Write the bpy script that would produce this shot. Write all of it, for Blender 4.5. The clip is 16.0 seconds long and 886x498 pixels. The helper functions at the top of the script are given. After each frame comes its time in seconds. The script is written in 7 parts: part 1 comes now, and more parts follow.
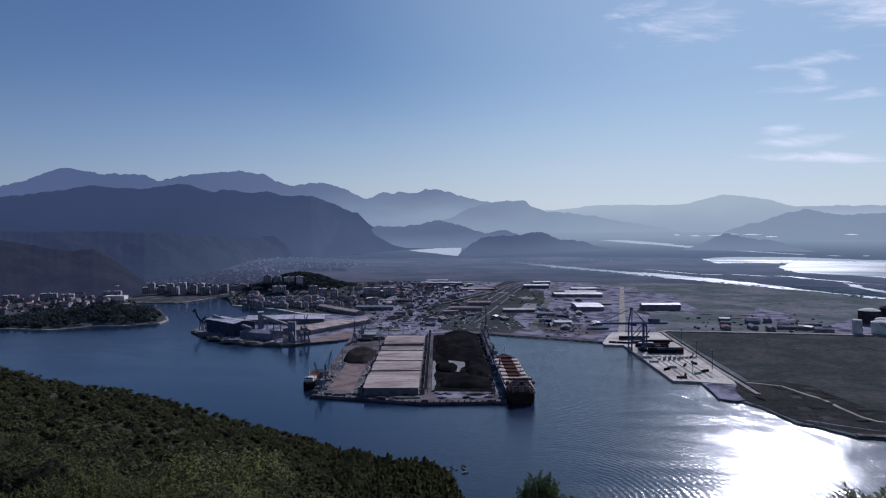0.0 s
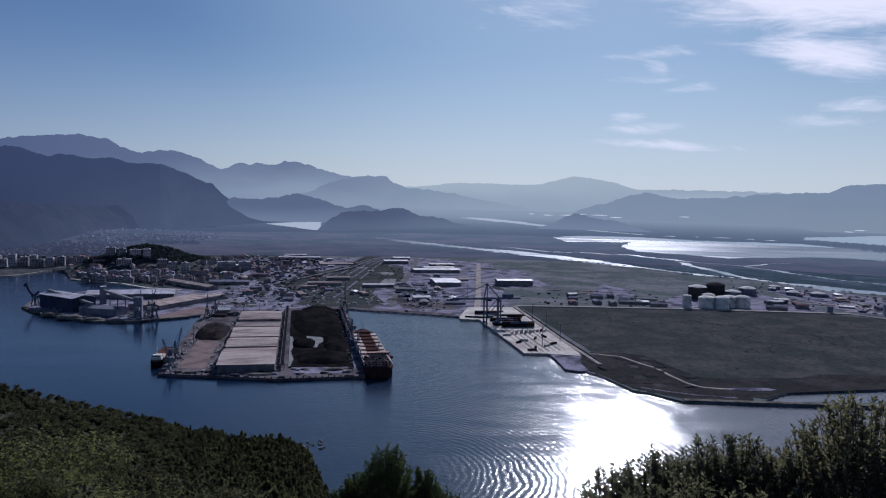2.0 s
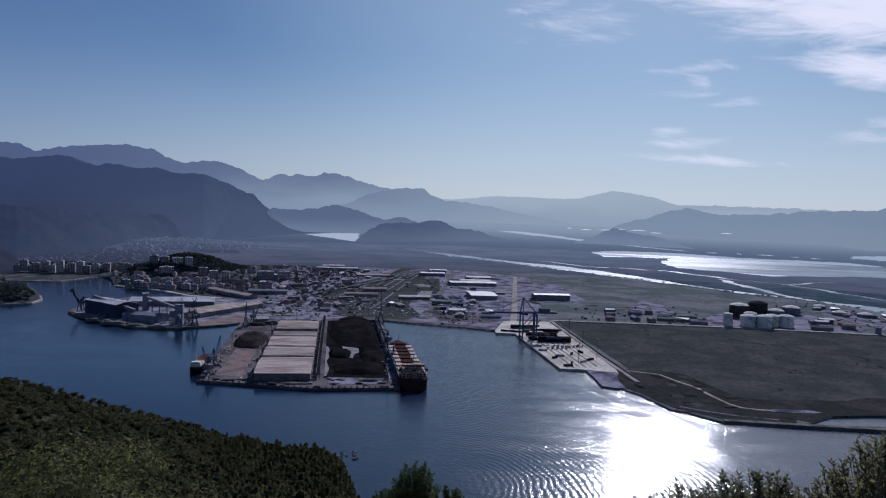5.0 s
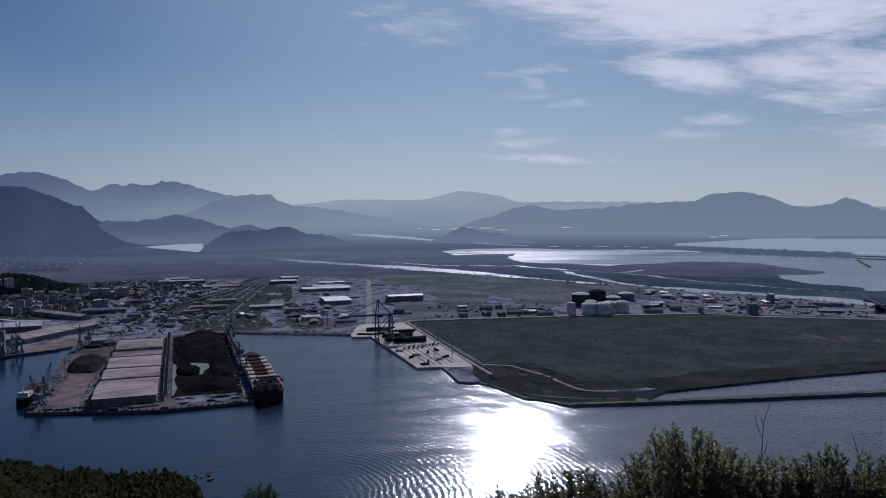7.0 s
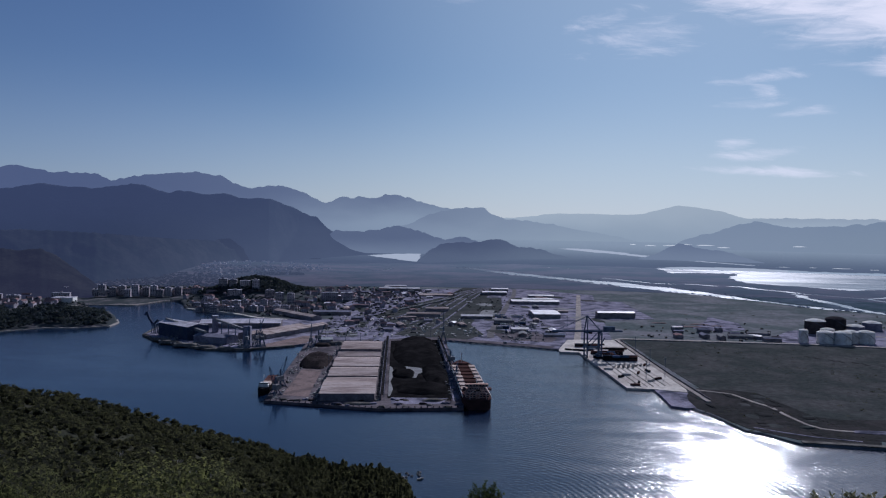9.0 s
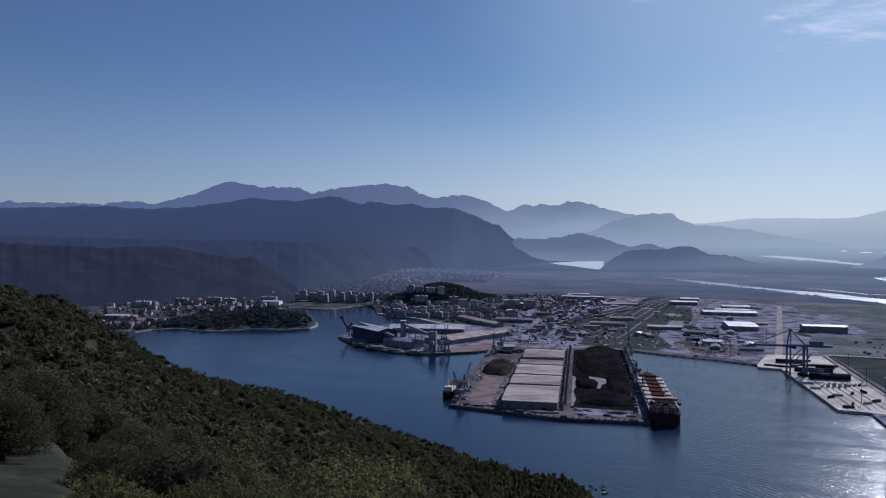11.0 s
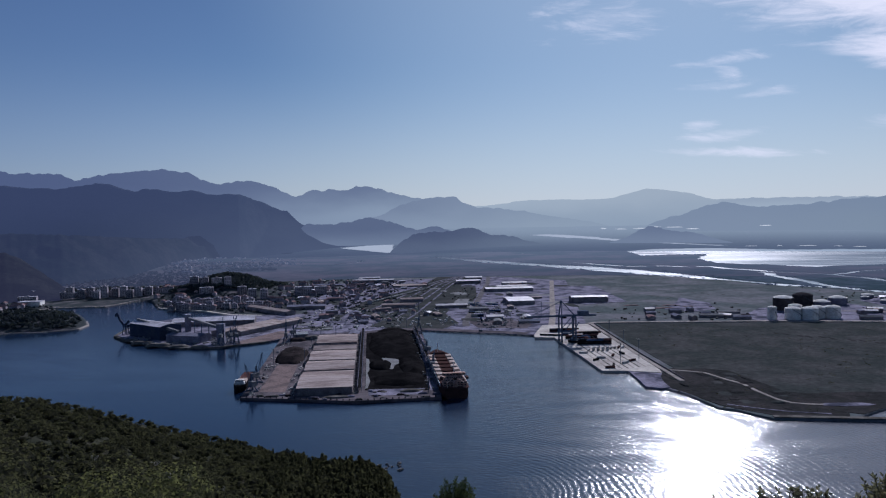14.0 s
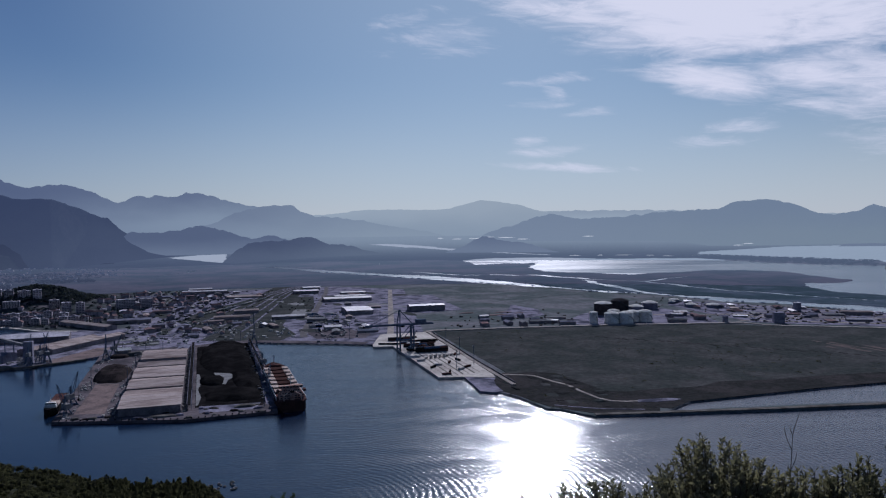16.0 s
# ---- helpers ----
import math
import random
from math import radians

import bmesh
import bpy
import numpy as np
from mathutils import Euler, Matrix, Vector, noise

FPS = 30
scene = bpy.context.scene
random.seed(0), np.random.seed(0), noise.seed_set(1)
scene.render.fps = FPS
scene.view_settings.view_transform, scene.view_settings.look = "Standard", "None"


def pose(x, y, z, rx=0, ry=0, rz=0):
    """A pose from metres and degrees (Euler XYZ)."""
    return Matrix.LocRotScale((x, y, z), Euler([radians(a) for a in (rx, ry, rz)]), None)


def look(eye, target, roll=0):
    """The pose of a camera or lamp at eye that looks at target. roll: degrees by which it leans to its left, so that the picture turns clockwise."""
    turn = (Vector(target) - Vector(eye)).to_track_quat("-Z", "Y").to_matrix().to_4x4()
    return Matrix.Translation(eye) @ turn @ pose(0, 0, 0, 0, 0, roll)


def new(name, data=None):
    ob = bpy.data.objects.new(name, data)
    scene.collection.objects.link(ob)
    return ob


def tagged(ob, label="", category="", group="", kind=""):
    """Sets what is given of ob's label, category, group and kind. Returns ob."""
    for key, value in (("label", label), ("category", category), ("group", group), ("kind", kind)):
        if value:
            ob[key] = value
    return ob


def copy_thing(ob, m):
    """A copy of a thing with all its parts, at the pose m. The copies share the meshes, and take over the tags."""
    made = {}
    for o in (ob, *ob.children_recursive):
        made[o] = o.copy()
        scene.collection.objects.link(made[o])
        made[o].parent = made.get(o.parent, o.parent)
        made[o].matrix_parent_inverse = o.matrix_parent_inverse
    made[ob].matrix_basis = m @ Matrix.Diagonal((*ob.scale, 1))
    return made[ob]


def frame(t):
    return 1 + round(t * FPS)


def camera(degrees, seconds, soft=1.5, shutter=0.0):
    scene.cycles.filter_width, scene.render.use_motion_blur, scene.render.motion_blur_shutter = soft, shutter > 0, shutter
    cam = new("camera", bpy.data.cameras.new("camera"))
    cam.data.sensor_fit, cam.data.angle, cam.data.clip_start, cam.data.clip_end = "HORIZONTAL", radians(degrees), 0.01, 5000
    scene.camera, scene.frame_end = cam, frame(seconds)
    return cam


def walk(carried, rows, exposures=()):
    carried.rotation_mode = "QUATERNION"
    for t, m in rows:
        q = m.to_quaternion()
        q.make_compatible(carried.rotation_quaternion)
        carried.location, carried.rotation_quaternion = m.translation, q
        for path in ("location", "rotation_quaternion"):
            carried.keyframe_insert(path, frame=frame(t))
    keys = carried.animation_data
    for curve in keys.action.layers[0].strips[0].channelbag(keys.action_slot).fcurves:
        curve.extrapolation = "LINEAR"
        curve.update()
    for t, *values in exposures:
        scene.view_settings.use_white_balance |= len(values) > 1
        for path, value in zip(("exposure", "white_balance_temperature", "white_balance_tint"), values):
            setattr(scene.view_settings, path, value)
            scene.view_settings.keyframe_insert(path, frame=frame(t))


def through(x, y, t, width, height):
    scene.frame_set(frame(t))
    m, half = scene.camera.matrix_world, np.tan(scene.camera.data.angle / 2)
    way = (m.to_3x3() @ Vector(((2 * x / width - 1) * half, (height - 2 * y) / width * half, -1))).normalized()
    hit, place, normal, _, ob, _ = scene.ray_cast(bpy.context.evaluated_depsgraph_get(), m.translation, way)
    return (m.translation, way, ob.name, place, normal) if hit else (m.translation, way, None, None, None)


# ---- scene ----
cam = camera(62.78, 16.0, soft=1.2)

PATH = [
    (0.0, pose(-0.46, 0.00, 189.82, 88.20, 0.23, -0.34)),
    (0.5, pose(-0.41, 0.00, 189.82, 89.96, 0.85, -2.15)),
    (1.0, pose(-0.35, 0.00, 189.82, 89.11, -1.35, -3.68)),
    (1.5, pose(-0.32, 0.00, 189.82, 85.80, 0.09, -9.61)),
    (2.0, pose(-0.32, 0.00, 189.82, 86.35, -1.23, -11.27)),
    (2.5, pose(-0.32, 0.00, 189.83, 87.04, -1.79, -9.49)),
    (3.0, pose(-0.32, 0.00, 189.83, 87.37, -1.44, -9.59)),
    (3.2, pose(-0.32, 0.00, 189.83, 86.76, -1.98, -10.40)),
    (4.25, pose(-0.26, 0.00, 189.87, 87.18, -1.96, -8.22)),
    (5.3, pose(-0.20, 0.00, 189.91, 87.39, -2.01, -8.50)),
    (5.5, pose(-0.16, 0.00, 189.92, 87.92, -2.11, -10.63)),
    (6.0, pose(-0.13, 0.00, 189.96, 88.66, -1.11, -18.25)),
    (6.5, pose(-0.03, 0.00, 190.00, 87.86, -0.28, -25.75)),
    (7.0, pose(0.00, 0.00, 190.00, 87.66, 0.32, -20.07)),
    (7.5, pose(-0.08, 0.00, 189.97, 86.81, 0.23, -16.23)),
    (8.0, pose(-0.18, 0.00, 189.93, 86.07, -1.10, -16.75)),
    (8.5, pose(-0.26, 0.00, 189.87, 87.88, -0.80, -8.53)),
    (9.0, pose(-0.30, 0.00, 189.88, 88.68, -0.79, -3.54)),
    (9.5, pose(-0.30, 0.00, 189.91, 89.42, -1.19, 2.87)),
    (9.7, pose(-0.30, 0.00, 189.92, 89.51, -0.96, 5.34)),
    (10.75, pose(-0.28, 0.00, 189.96, 89.20, -0.40, 10.95)),
    (11.8, pose(-0.26, 0.00, 190.00, 88.58, 0.43, 7.69)),
    (12.0, pose(-0.26, 0.00, 190.00, 88.21, 0.69, 6.52)),
    (12.5, pose(-0.25, 0.00, 190.00, 87.84, 0.41, 4.46)),
    (13.0, pose(-0.25, 0.00, 190.00, 87.76, 0.51, 3.21)),
    (13.5, pose(-0.21, 0.00, 190.00, 88.10, 0.67, 0.39)),
    (14.0, pose(-0.15, 0.00, 190.00, 87.87, 1.08, -5.74)),
    (14.5, pose(-0.12, 0.00, 190.00, 88.14, 1.35, -11.69)),
    (15.0, pose(-0.09, 0.00, 190.00, 89.17, -0.89, -14.70)),
    (15.5, pose(-0.05, 0.00, 190.00, 89.30, -0.07, -16.50)),
    (16.0, pose(-0.01, 0.00, 190.00, 88.43, 0.67, -18.41)),
]
walk(cam, PATH, [(0.0, 0.2, 5640, 17), (0.5, 0.1, 5640, 17), (1.5, 0.12, 5640, 17), (3.2, 0.1, 5640, 17), (5.3, 0.06, 5640, 17), (5.8, 0.0, 5640, 17), (6.5, -0.14, 5640, 17), (7.0, -0.26, 5640, 17), (8.0, -0.22, 5640, 17), (8.7, -0.02, 5640, 17), (9.7, 0.08, 5640, 17), (11.8, 0.35, 5640, 17), (13.5, 0.2, 5640, 17), (15.0, -0.10, 5640, 17), (16.0, -0.12, 5640, 17)])

EYE = 190.0   # the viewpoint's height over the sea
SUN_AZ, SUN_EL = 24.5, 29.0   # degrees to the right of +y, and up


# ---- world and sun ----
class Nodes:
    """Short way to write shader nodes."""

    def __init__(self, tree, fresh=True):
        self.t = tree
        if fresh:
            tree.nodes.clear()

    def add(self, kind, **values):
        n = self.t.nodes.new(kind)
        for key, v in values.items():
            if key == "op":
                n.operation = v
            elif key == "blend":
                n.blend_type = v
            elif key == "data":
                n.data_type = v
        return n

    def link(self, a, b):
        self.t.links.new(a, b)

    def math(self, op, a, b=None, c=None, clamp=False):
        n = self.add("ShaderNodeMath", op=op)
        n.use_clamp = clamp
        for i, v in enumerate((a, b, c)):
            if v is None:
                continue
            if isinstance(v, (int, float)):
                n.inputs[i].default_value = v
            else:
                self.link(v, n.inputs[i])
        return n.outputs[0]

    def ramp(self, fac, lo, hi, a=0.0, b=1.0):
        n = self.add("ShaderNodeMapRange")
        n.interpolation_type = "SMOOTHSTEP"
        self.link(fac, n.inputs[0])
        for i, v in enumerate((lo, hi, a, b)):
            n.inputs[i + 1].default_value = v
        return n.outputs[0]

    def noise(self, vec, scale, detail=4.0, rough=0.55, warp=0.0):
        n = self.add("ShaderNodeTexNoise")
        if vec is not None:
            self.link(vec, n.inputs["Vector"])
        n.inputs["Scale"].default_value = scale
        n.inputs["Detail"].default_value = detail
        n.inputs["Roughness"].default_value = rough
        n.inputs["Distortion"].default_value = warp
        return n.outputs["Fac"]

    def mix(self, fac, a, b, blend="MIX"):
        n = self.add("ShaderNodeMix", data="RGBA", blend=blend)
        if isinstance(fac, (int, float)):
            n.inputs[0].default_value = fac
        else:
            self.link(fac, n.inputs[0])
        for i, v in ((6, a), (7, b)):
            if isinstance(v, tuple):
                n.inputs[i].default_value = (*v, 1.0) if len(v) == 3 else v
            else:
                self.link(v, n.inputs[i])
        return n.outputs[2]

    def stretched(self, vec, scale, turn=0.0):
        if turn:
            first = self.add("ShaderNodeMapping")
            self.link(vec, first.inputs[0])
            first.inputs["Rotation"].default_value = (0, 0, radians(turn))
            vec = first.outputs[0]
        n = self.add("ShaderNodeMapping")
        self.link(vec, n.inputs[0])
        n.inputs["Scale"].default_value = scale
        return n.outputs[0]


world = bpy.data.worlds.new("sky")
scene.world = world
world.use_nodes = True
N = Nodes(world.node_tree)
sky = N.add("ShaderNodeTexSky")
sky.sky_type = "NISHITA"
sky.sun_disc = False
sky.sun_elevation, sky.sun_rotation = radians(SUN_EL), radians(SUN_AZ)
sky.altitude, sky.air_density, sky.dust_density, sky.ozone_density = 200, 1.0, 0.25, 3.0
# cirrus, laid out on azimuth and height
way = N.add("ShaderNodeTexCoord").outputs["Generated"]
sep = N.add("ShaderNodeSeparateXYZ")
N.link(way, sep.inputs[0])
az = N.math("MULTIPLY", N.math("ARCTAN2", sep.outputs[0], sep.outputs[1]), 57.2958)
el = N.math("MULTIPLY", N.math("ARCSINE", sep.outputs[2]), 57.2958)
flat = N.add("ShaderNodeCombineXYZ")
N.link(az, flat.inputs[0])
N.link(el, flat.inputs[1])
streak = N.noise(N.stretched(flat.outputs[0], (0.060, 0.34, 1), 9), 1.0, 7.0, 0.62, 0.6)
fine = N.noise(N.stretched(flat.outputs[0], (0.20, 1.0, 1), 4), 1.0, 7.0, 0.68, 1.1)


def patch(a0, e0, wa, we, tilt=0.0, weight=1.0):
    """A soft oval on the sky, about az a0 and height e0, in degrees."""
    dx = N.math("SUBTRACT", az, a0)
    dy = N.math("SUBTRACT", N.math("SUBTRACT", el, e0), N.math("MULTIPLY", dx, tilt))
    q = N.math("ADD", N.math("POWER", N.math("ABSOLUTE", N.math("DIVIDE", dx, wa)), 2.0), N.math("POWER", N.math("ABSOLUTE", N.math("DIVIDE", dy, we)), 2.0))
    return N.math("SUBTRACT", weight, N.math("MINIMUM", q, 4.0))


cover = None
for spot in ((38, 18.0, 14.5, 5.6, -0.16, 1.7), (38.5, 11.0, 6.0, 1.9, -0.25, 0.95), (20, 15.0, 7, 1.8, 0.10, 0.25), (45.5, 10.6, 5.5, 1.4, -0.1, 0.8), (53, 9.6, 13, 3.0, -0.02, 0.9), (54, 15.0, 12, 2.2, 0.1, 0.9), (18.3, 13.6, 9, 1.2, 0.08, 0.12), (16, 16.2, 5, 1.0, 0.2, 0.2), (26.6, 11.3, 4.6, 0.7, 0.03, 0.45), (26.3, 9.6, 3.8, 0.8, -0.05, 0.5),
             (27.3, 10.2, 1.8, 1.4, -0.5, 0.4), (29.6, 8.8, 3.0, 0.6, 0.0, 0.4), (25.4, 6.8, 1.8, 0.7, 0.0, 0.35), (27.7, 6.0, 5.5, 0.7, 0.06, 0.25), (27.5, 4.7, 8, 0.5, -0.05, 0.3), (40.7, 7.2, 3.6, 0.8, 0.0, 0.45), (38.6, 6.1, 5.5, 0.9, 0.0, 0.4), (53, 5.6, 10, 3.0, 0.0, 0.25), (4, 17.4, 5, 0.9, 0.1, 0.2)):
    p = patch(*spot)
    cover = p if cover is None else N.math("MAXIMUM", cover, p)
cover = N.math("MAXIMUM", cover, -1.0)
# a blue lane through the bank of cloud
cover = N.math("SUBTRACT", cover, N.math("MULTIPLY", N.math("MAXIMUM", patch(42, 12.0, 6, 0.6, 0.03, 1.0), 0.0), 0.6))
dens = N.math("ADD", N.math("MULTIPLY", cover, 0.30), N.math("ADD", N.math("MULTIPLY", streak, 0.80), N.math("MULTIPLY", fine, 0.55)))
cloud = N.ramp(dens, 0.62, 1.08, 0.0, 0.95)
veil = N.math("MULTIPLY", N.ramp(el, -1.0, 13.0, 0.80, 0.0), N.ramp(az, -45.0, 20.0, 0.35, 1.0))
clear = N.mix(1.0, sky.outputs[0], N.mix(N.ramp(az, -30.0, 5.0), (0.88, 0.91, 1.00), (0.86, 0.95, 0.98)), "MULTIPLY")
hazy = N.mix(veil, clear, N.mix(N.ramp(az, -40.0, 16.0), (6.6, 7.6, 10.2), (12.2, 12.8, 12.9)))
# brighter air round the sun
toward = N.add("ShaderNodeVectorMath", op="DOT_PRODUCT")
N.link(way, toward.inputs[0])
toward.inputs[1].default_value = (math.sin(radians(SUN_AZ)) * math.cos(radians(SUN_EL)), math.cos(radians(SUN_AZ)) * math.cos(radians(SUN_EL)), math.sin(radians(SUN_EL)))
hazy = N.mix(N.ramp(toward.outputs[1], 0.80, 1.0, 0.0, 0.36), hazy, (10.6, 13.4, 14.8))
lit = N.mix(cloud, hazy, (17.4, 17.0, 17.5))
back = N.add("ShaderNodeBackground")
back.inputs[1].default_value = 0.0445
N.link(lit, back.inputs[0])
out = N.add("ShaderNodeOutputWorld")
N.link(back.outputs[0], out.inputs[0])

sun = new("sun", bpy.data.lights.new("sun", "SUN"))
sun.data.energy, sun.data.angle, sun.data.color = 4.2, radians(0.6), (1.0, 0.96, 0.92)
_a, _e = radians(SUN_AZ), radians(SUN_EL)
sun.matrix_world = look((0, 0, 0), (-math.sin(_a) * math.cos(_e), -math.cos(_a) * math.cos(_e), -math.sin(_e)))
scene.view_settings.exposure = 0.0


# ---- materials ----
def mat(name, base, other=None, scale=0.2, rough=0.8, bump=0.0, fine=0.0, metal=0.0, glow=None, spread=(0.4, 0.65), stretch=(1, 1, 1), vary=0.0, spec=0.0):
    """A painted, stony or earthen surface: two colours mixed by noise at two scales, relief, and a little difference piece by piece."""
    m = bpy.data.materials.new(name)
    m.use_nodes = True
    n = Nodes(m.node_tree)
    b = n.add("ShaderNodeBsdfPrincipled")
    o = n.add("ShaderNodeOutputMaterial")
    n.link(b.outputs[0], o.inputs[0])
    b.inputs["Roughness"].default_value = rough
    b.inputs["Metallic"].default_value = metal
    b.inputs["Specular IOR Level"].default_value = spec
    pos = n.stretched(n.add("ShaderNodeNewGeometry").outputs["Position"], stretch)
    col = (*base, 1.0)
    if other:
        big = n.ramp(n.noise(pos, scale, 5.0, 0.6, 0.3), spread[0], spread[1])
        col = n.mix(big, base, other)
        grain = n.ramp(n.noise(pos, scale * 9, 4.0, 0.7), 0.25, 0.75, 0.72, 1.22)
        g = n.add("ShaderNodeCombineColor")
        for i in range(3):
            n.link(grain, g.inputs[i])
        col = n.mix(1.0, col, g.outputs[0], "MULTIPLY")
    if vary:
        r = n.add("ShaderNodeObjectInfo").outputs["Random"]
        v = n.ramp(r, 0, 1, 1 - vary, 1 + vary)
        g = n.add("ShaderNodeCombineColor")
        for i in range(3):
            n.link(v, g.inputs[i])
        col = n.mix(1.0, col, g.outputs[0], "MULTIPLY")
    if isinstance(col, tuple):
        b.inputs["Base Color"].default_value = col
    else:
        n.link(col, b.inputs["Base Color"])
    if bump:
        k = n.add("ShaderNodeBump")
        k.inputs["Strength"].default_value = 1.0
        k.inputs["Distance"].default_value = bump
        n.link(n.noise(pos, fine or scale * 6, 4.0, 0.65), k.inputs["Height"])
        n.link(k.outputs[0], b.inputs["Normal"])
    if glow:
        b.inputs["Emission Color"].default_value = (*glow, 1.0)
        b.inputs["Emission Strength"].default_value = 1.0
    return m


def water_material():
    m = bpy.data.materials.new("sea_water")
    m.use_nodes = True
    n = Nodes(m.node_tree)
    b = n.add("ShaderNodeBsdfPrincipled")
    o = n.add("ShaderNodeOutputMaterial")
    n.link(b.outputs[0], o.inputs[0])
    pos = n.add("ShaderNodeNewGeometry").outputs["Position"]
    b.inputs["IOR"].default_value = 1.33
    b.inputs["Specular IOR Level"].default_value = 0.5
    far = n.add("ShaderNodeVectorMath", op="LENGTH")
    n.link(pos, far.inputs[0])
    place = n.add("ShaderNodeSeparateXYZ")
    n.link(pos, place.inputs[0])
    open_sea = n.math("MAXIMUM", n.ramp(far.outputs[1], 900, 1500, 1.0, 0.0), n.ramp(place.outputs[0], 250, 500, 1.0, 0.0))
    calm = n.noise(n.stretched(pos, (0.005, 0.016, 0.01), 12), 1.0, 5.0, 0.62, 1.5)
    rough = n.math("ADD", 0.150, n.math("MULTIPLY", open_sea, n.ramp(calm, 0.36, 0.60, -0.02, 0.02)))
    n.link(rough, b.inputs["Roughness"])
    # Distant water gets a paler base colour in place of reflected sky.
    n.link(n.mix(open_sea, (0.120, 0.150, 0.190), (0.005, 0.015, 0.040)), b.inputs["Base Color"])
    wind = n.noise(n.stretched(pos, (0.0012, 0.004, 1), 20), 1.0, 4.0, 0.6, 0.8)
    n.link(n.math("MULTIPLY", n.math("SUBTRACT", 1.0, open_sea), n.ramp(wind, 0.35, 0.65, 0.03, 0.34)), b.inputs["Coat Weight"])
    b.inputs["Coat Roughness"].default_value = 0.46
    b.inputs["Coat IOR"].default_value = 1.33
    waves = n.add("ShaderNodeTexWave")
    waves.wave_type, waves.rings_direction = "RINGS", "SPHERICAL"
    shift = n.add("ShaderNodeMapping")
    n.link(pos, shift.inputs[0])
    shift.inputs["Location"].default_value = (-45, -500, 0)
    shift.inputs["Scale"].default_value = (1, 1, 0)
    n.link(shift.outputs[0], waves.inputs["Vector"])
    waves.inputs["Scale"].default_value = 0.060
    waves.inputs["Distortion"].default_value = 9.0
    waves.inputs["Detail"].default_value = 3.0
    waves.inputs["Detail Scale"].default_value = 0.5
    chop = n.noise(n.stretched(pos, (0.165, 0.28, 1), 20), 1.0, 3.5, 0.62)
    gust = n.noise(n.stretched(pos, (0.060, 0.11, 1), 8), 1.0, 3.0, 0.6, 0.5)
    swell = n.noise(n.stretched(pos, (0.010, 0.055, 1), -12), 1.0, 4.0, 0.6, 0.8)
    sp = n.add("ShaderNodeSeparateXYZ")
    n.link(pos, sp.inputs[0])
    x, y = sp.outputs[0], sp.outputs[1]
    reach = n.math("MULTIPLY", n.ramp(x, 70, 150, 0.06, 1.0), n.ramp(x, 230, 330, 1.0, 0.7))
    breeze = n.ramp(calm, 0.36, 0.56, 0.72, 1.0)
    # slicks that lie along the shore of the spit
    along = n.math("SUBTRACT", n.math("MULTIPLY", n.math("SUBTRACT", x, 296.0), 0.39), n.math("MULTIPLY", n.math("SUBTRACT", y, 720.0), 0.92))
    across = n.math("ADD", n.math("MULTIPLY", n.math("SUBTRACT", x, 296.0), 0.92), n.math("MULTIPLY", n.math("SUBTRACT", y, 720.0), 0.39))
    shore = n.math("MULTIPLY", n.ramp(n.math("ABSOLUTE", along), 80, 170, 1.0, 0.0), n.ramp(n.math("ABSOLUTE", across), 28, 62, 1.0, 0.0))
    lie = n.add("ShaderNodeCombineXYZ")
    n.link(n.math("MULTIPLY", along, 0.022), lie.inputs[0])
    n.link(n.math("MULTIPLY", across, 0.085), lie.inputs[1])
    slick = n.ramp(n.noise(lie.outputs[0], 1.0, 4.0, 0.55, 1.2), 0.46, 0.52, 0.04, 1.15)
    wave_h = n.math("ADD", n.math("SUBTRACT", 1.0, shore), n.math("MULTIPLY", shore, slick))
    # a smooth line across the glitter and a boat's wake
    wob = n.math("MULTIPLY", n.math("SINE", n.math("DIVIDE", x, 17.0)), 1.2)
    d1 = n.math("ABSOLUTE", n.math("ADD", n.math("SUBTRACT", n.math("ADD", n.math("MULTIPLY", x, 0.482), n.math("MULTIPLY", y, 0.876)), 545.0), wob))
    on1 = n.math("MULTIPLY", n.ramp(d1, 1.0, 4.5, 1.0, 0.0), n.math("MULTIPLY", n.ramp(x, 90, 130), n.ramp(x, 290, 320, 1.0, 0.0)))
    d2 = n.math("ABSOLUTE", n.math("SUBTRACT", n.math("ADD", n.math("MULTIPLY", x, 0.776), n.math("MULTIPLY", y, 0.631)), 526.3))
    on2 = n.math("MULTIPLY", n.ramp(d2, 1.5, 5.0, 1.0, 0.0), n.math("MULTIPLY", n.ramp(x, 240, 280), n.ramp(x, 330, 360, 1.0, 0.0)))
    wave_h = n.math("MULTIPLY", wave_h, n.math("SUBTRACT", 1.0, n.math("MULTIPLY", on1, 0.75)))
    wave_h = n.math("MULTIPLY", wave_h, n.math("ADD", 1.0, n.math("MULTIPLY", on2, 1.2)))
    h = n.math("ADD", n.math("MULTIPLY", n.math("MULTIPLY", waves.outputs["Fac"], reach), 0.32), n.math("ADD", n.math("MULTIPLY", chop, n.math("MULTIPLY", breeze, 1.08)), n.math("ADD", n.math("MULTIPLY", gust, 0.20), n.math("MULTIPLY", swell, 0.16))))
    h = n.math("MULTIPLY", h, n.math("ADD", 0.12, n.math("MULTIPLY", open_sea, 0.88)))
    # sheltered water in the inner bay
    wave_h = n.math("MULTIPLY", wave_h, n.ramp(x, -120, 110, 0.30, 1.0))
    h = n.math("MULTIPLY", n.math("SUBTRACT", h, 0.80), wave_h)
    k = n.add("ShaderNodeBump")
    k.inputs["Strength"].default_value = 1.0
    k.inputs["Distance"].default_value = 0.41
    level = n.add("ShaderNodeCombineXYZ")
    level.inputs[2].default_value = 1.0
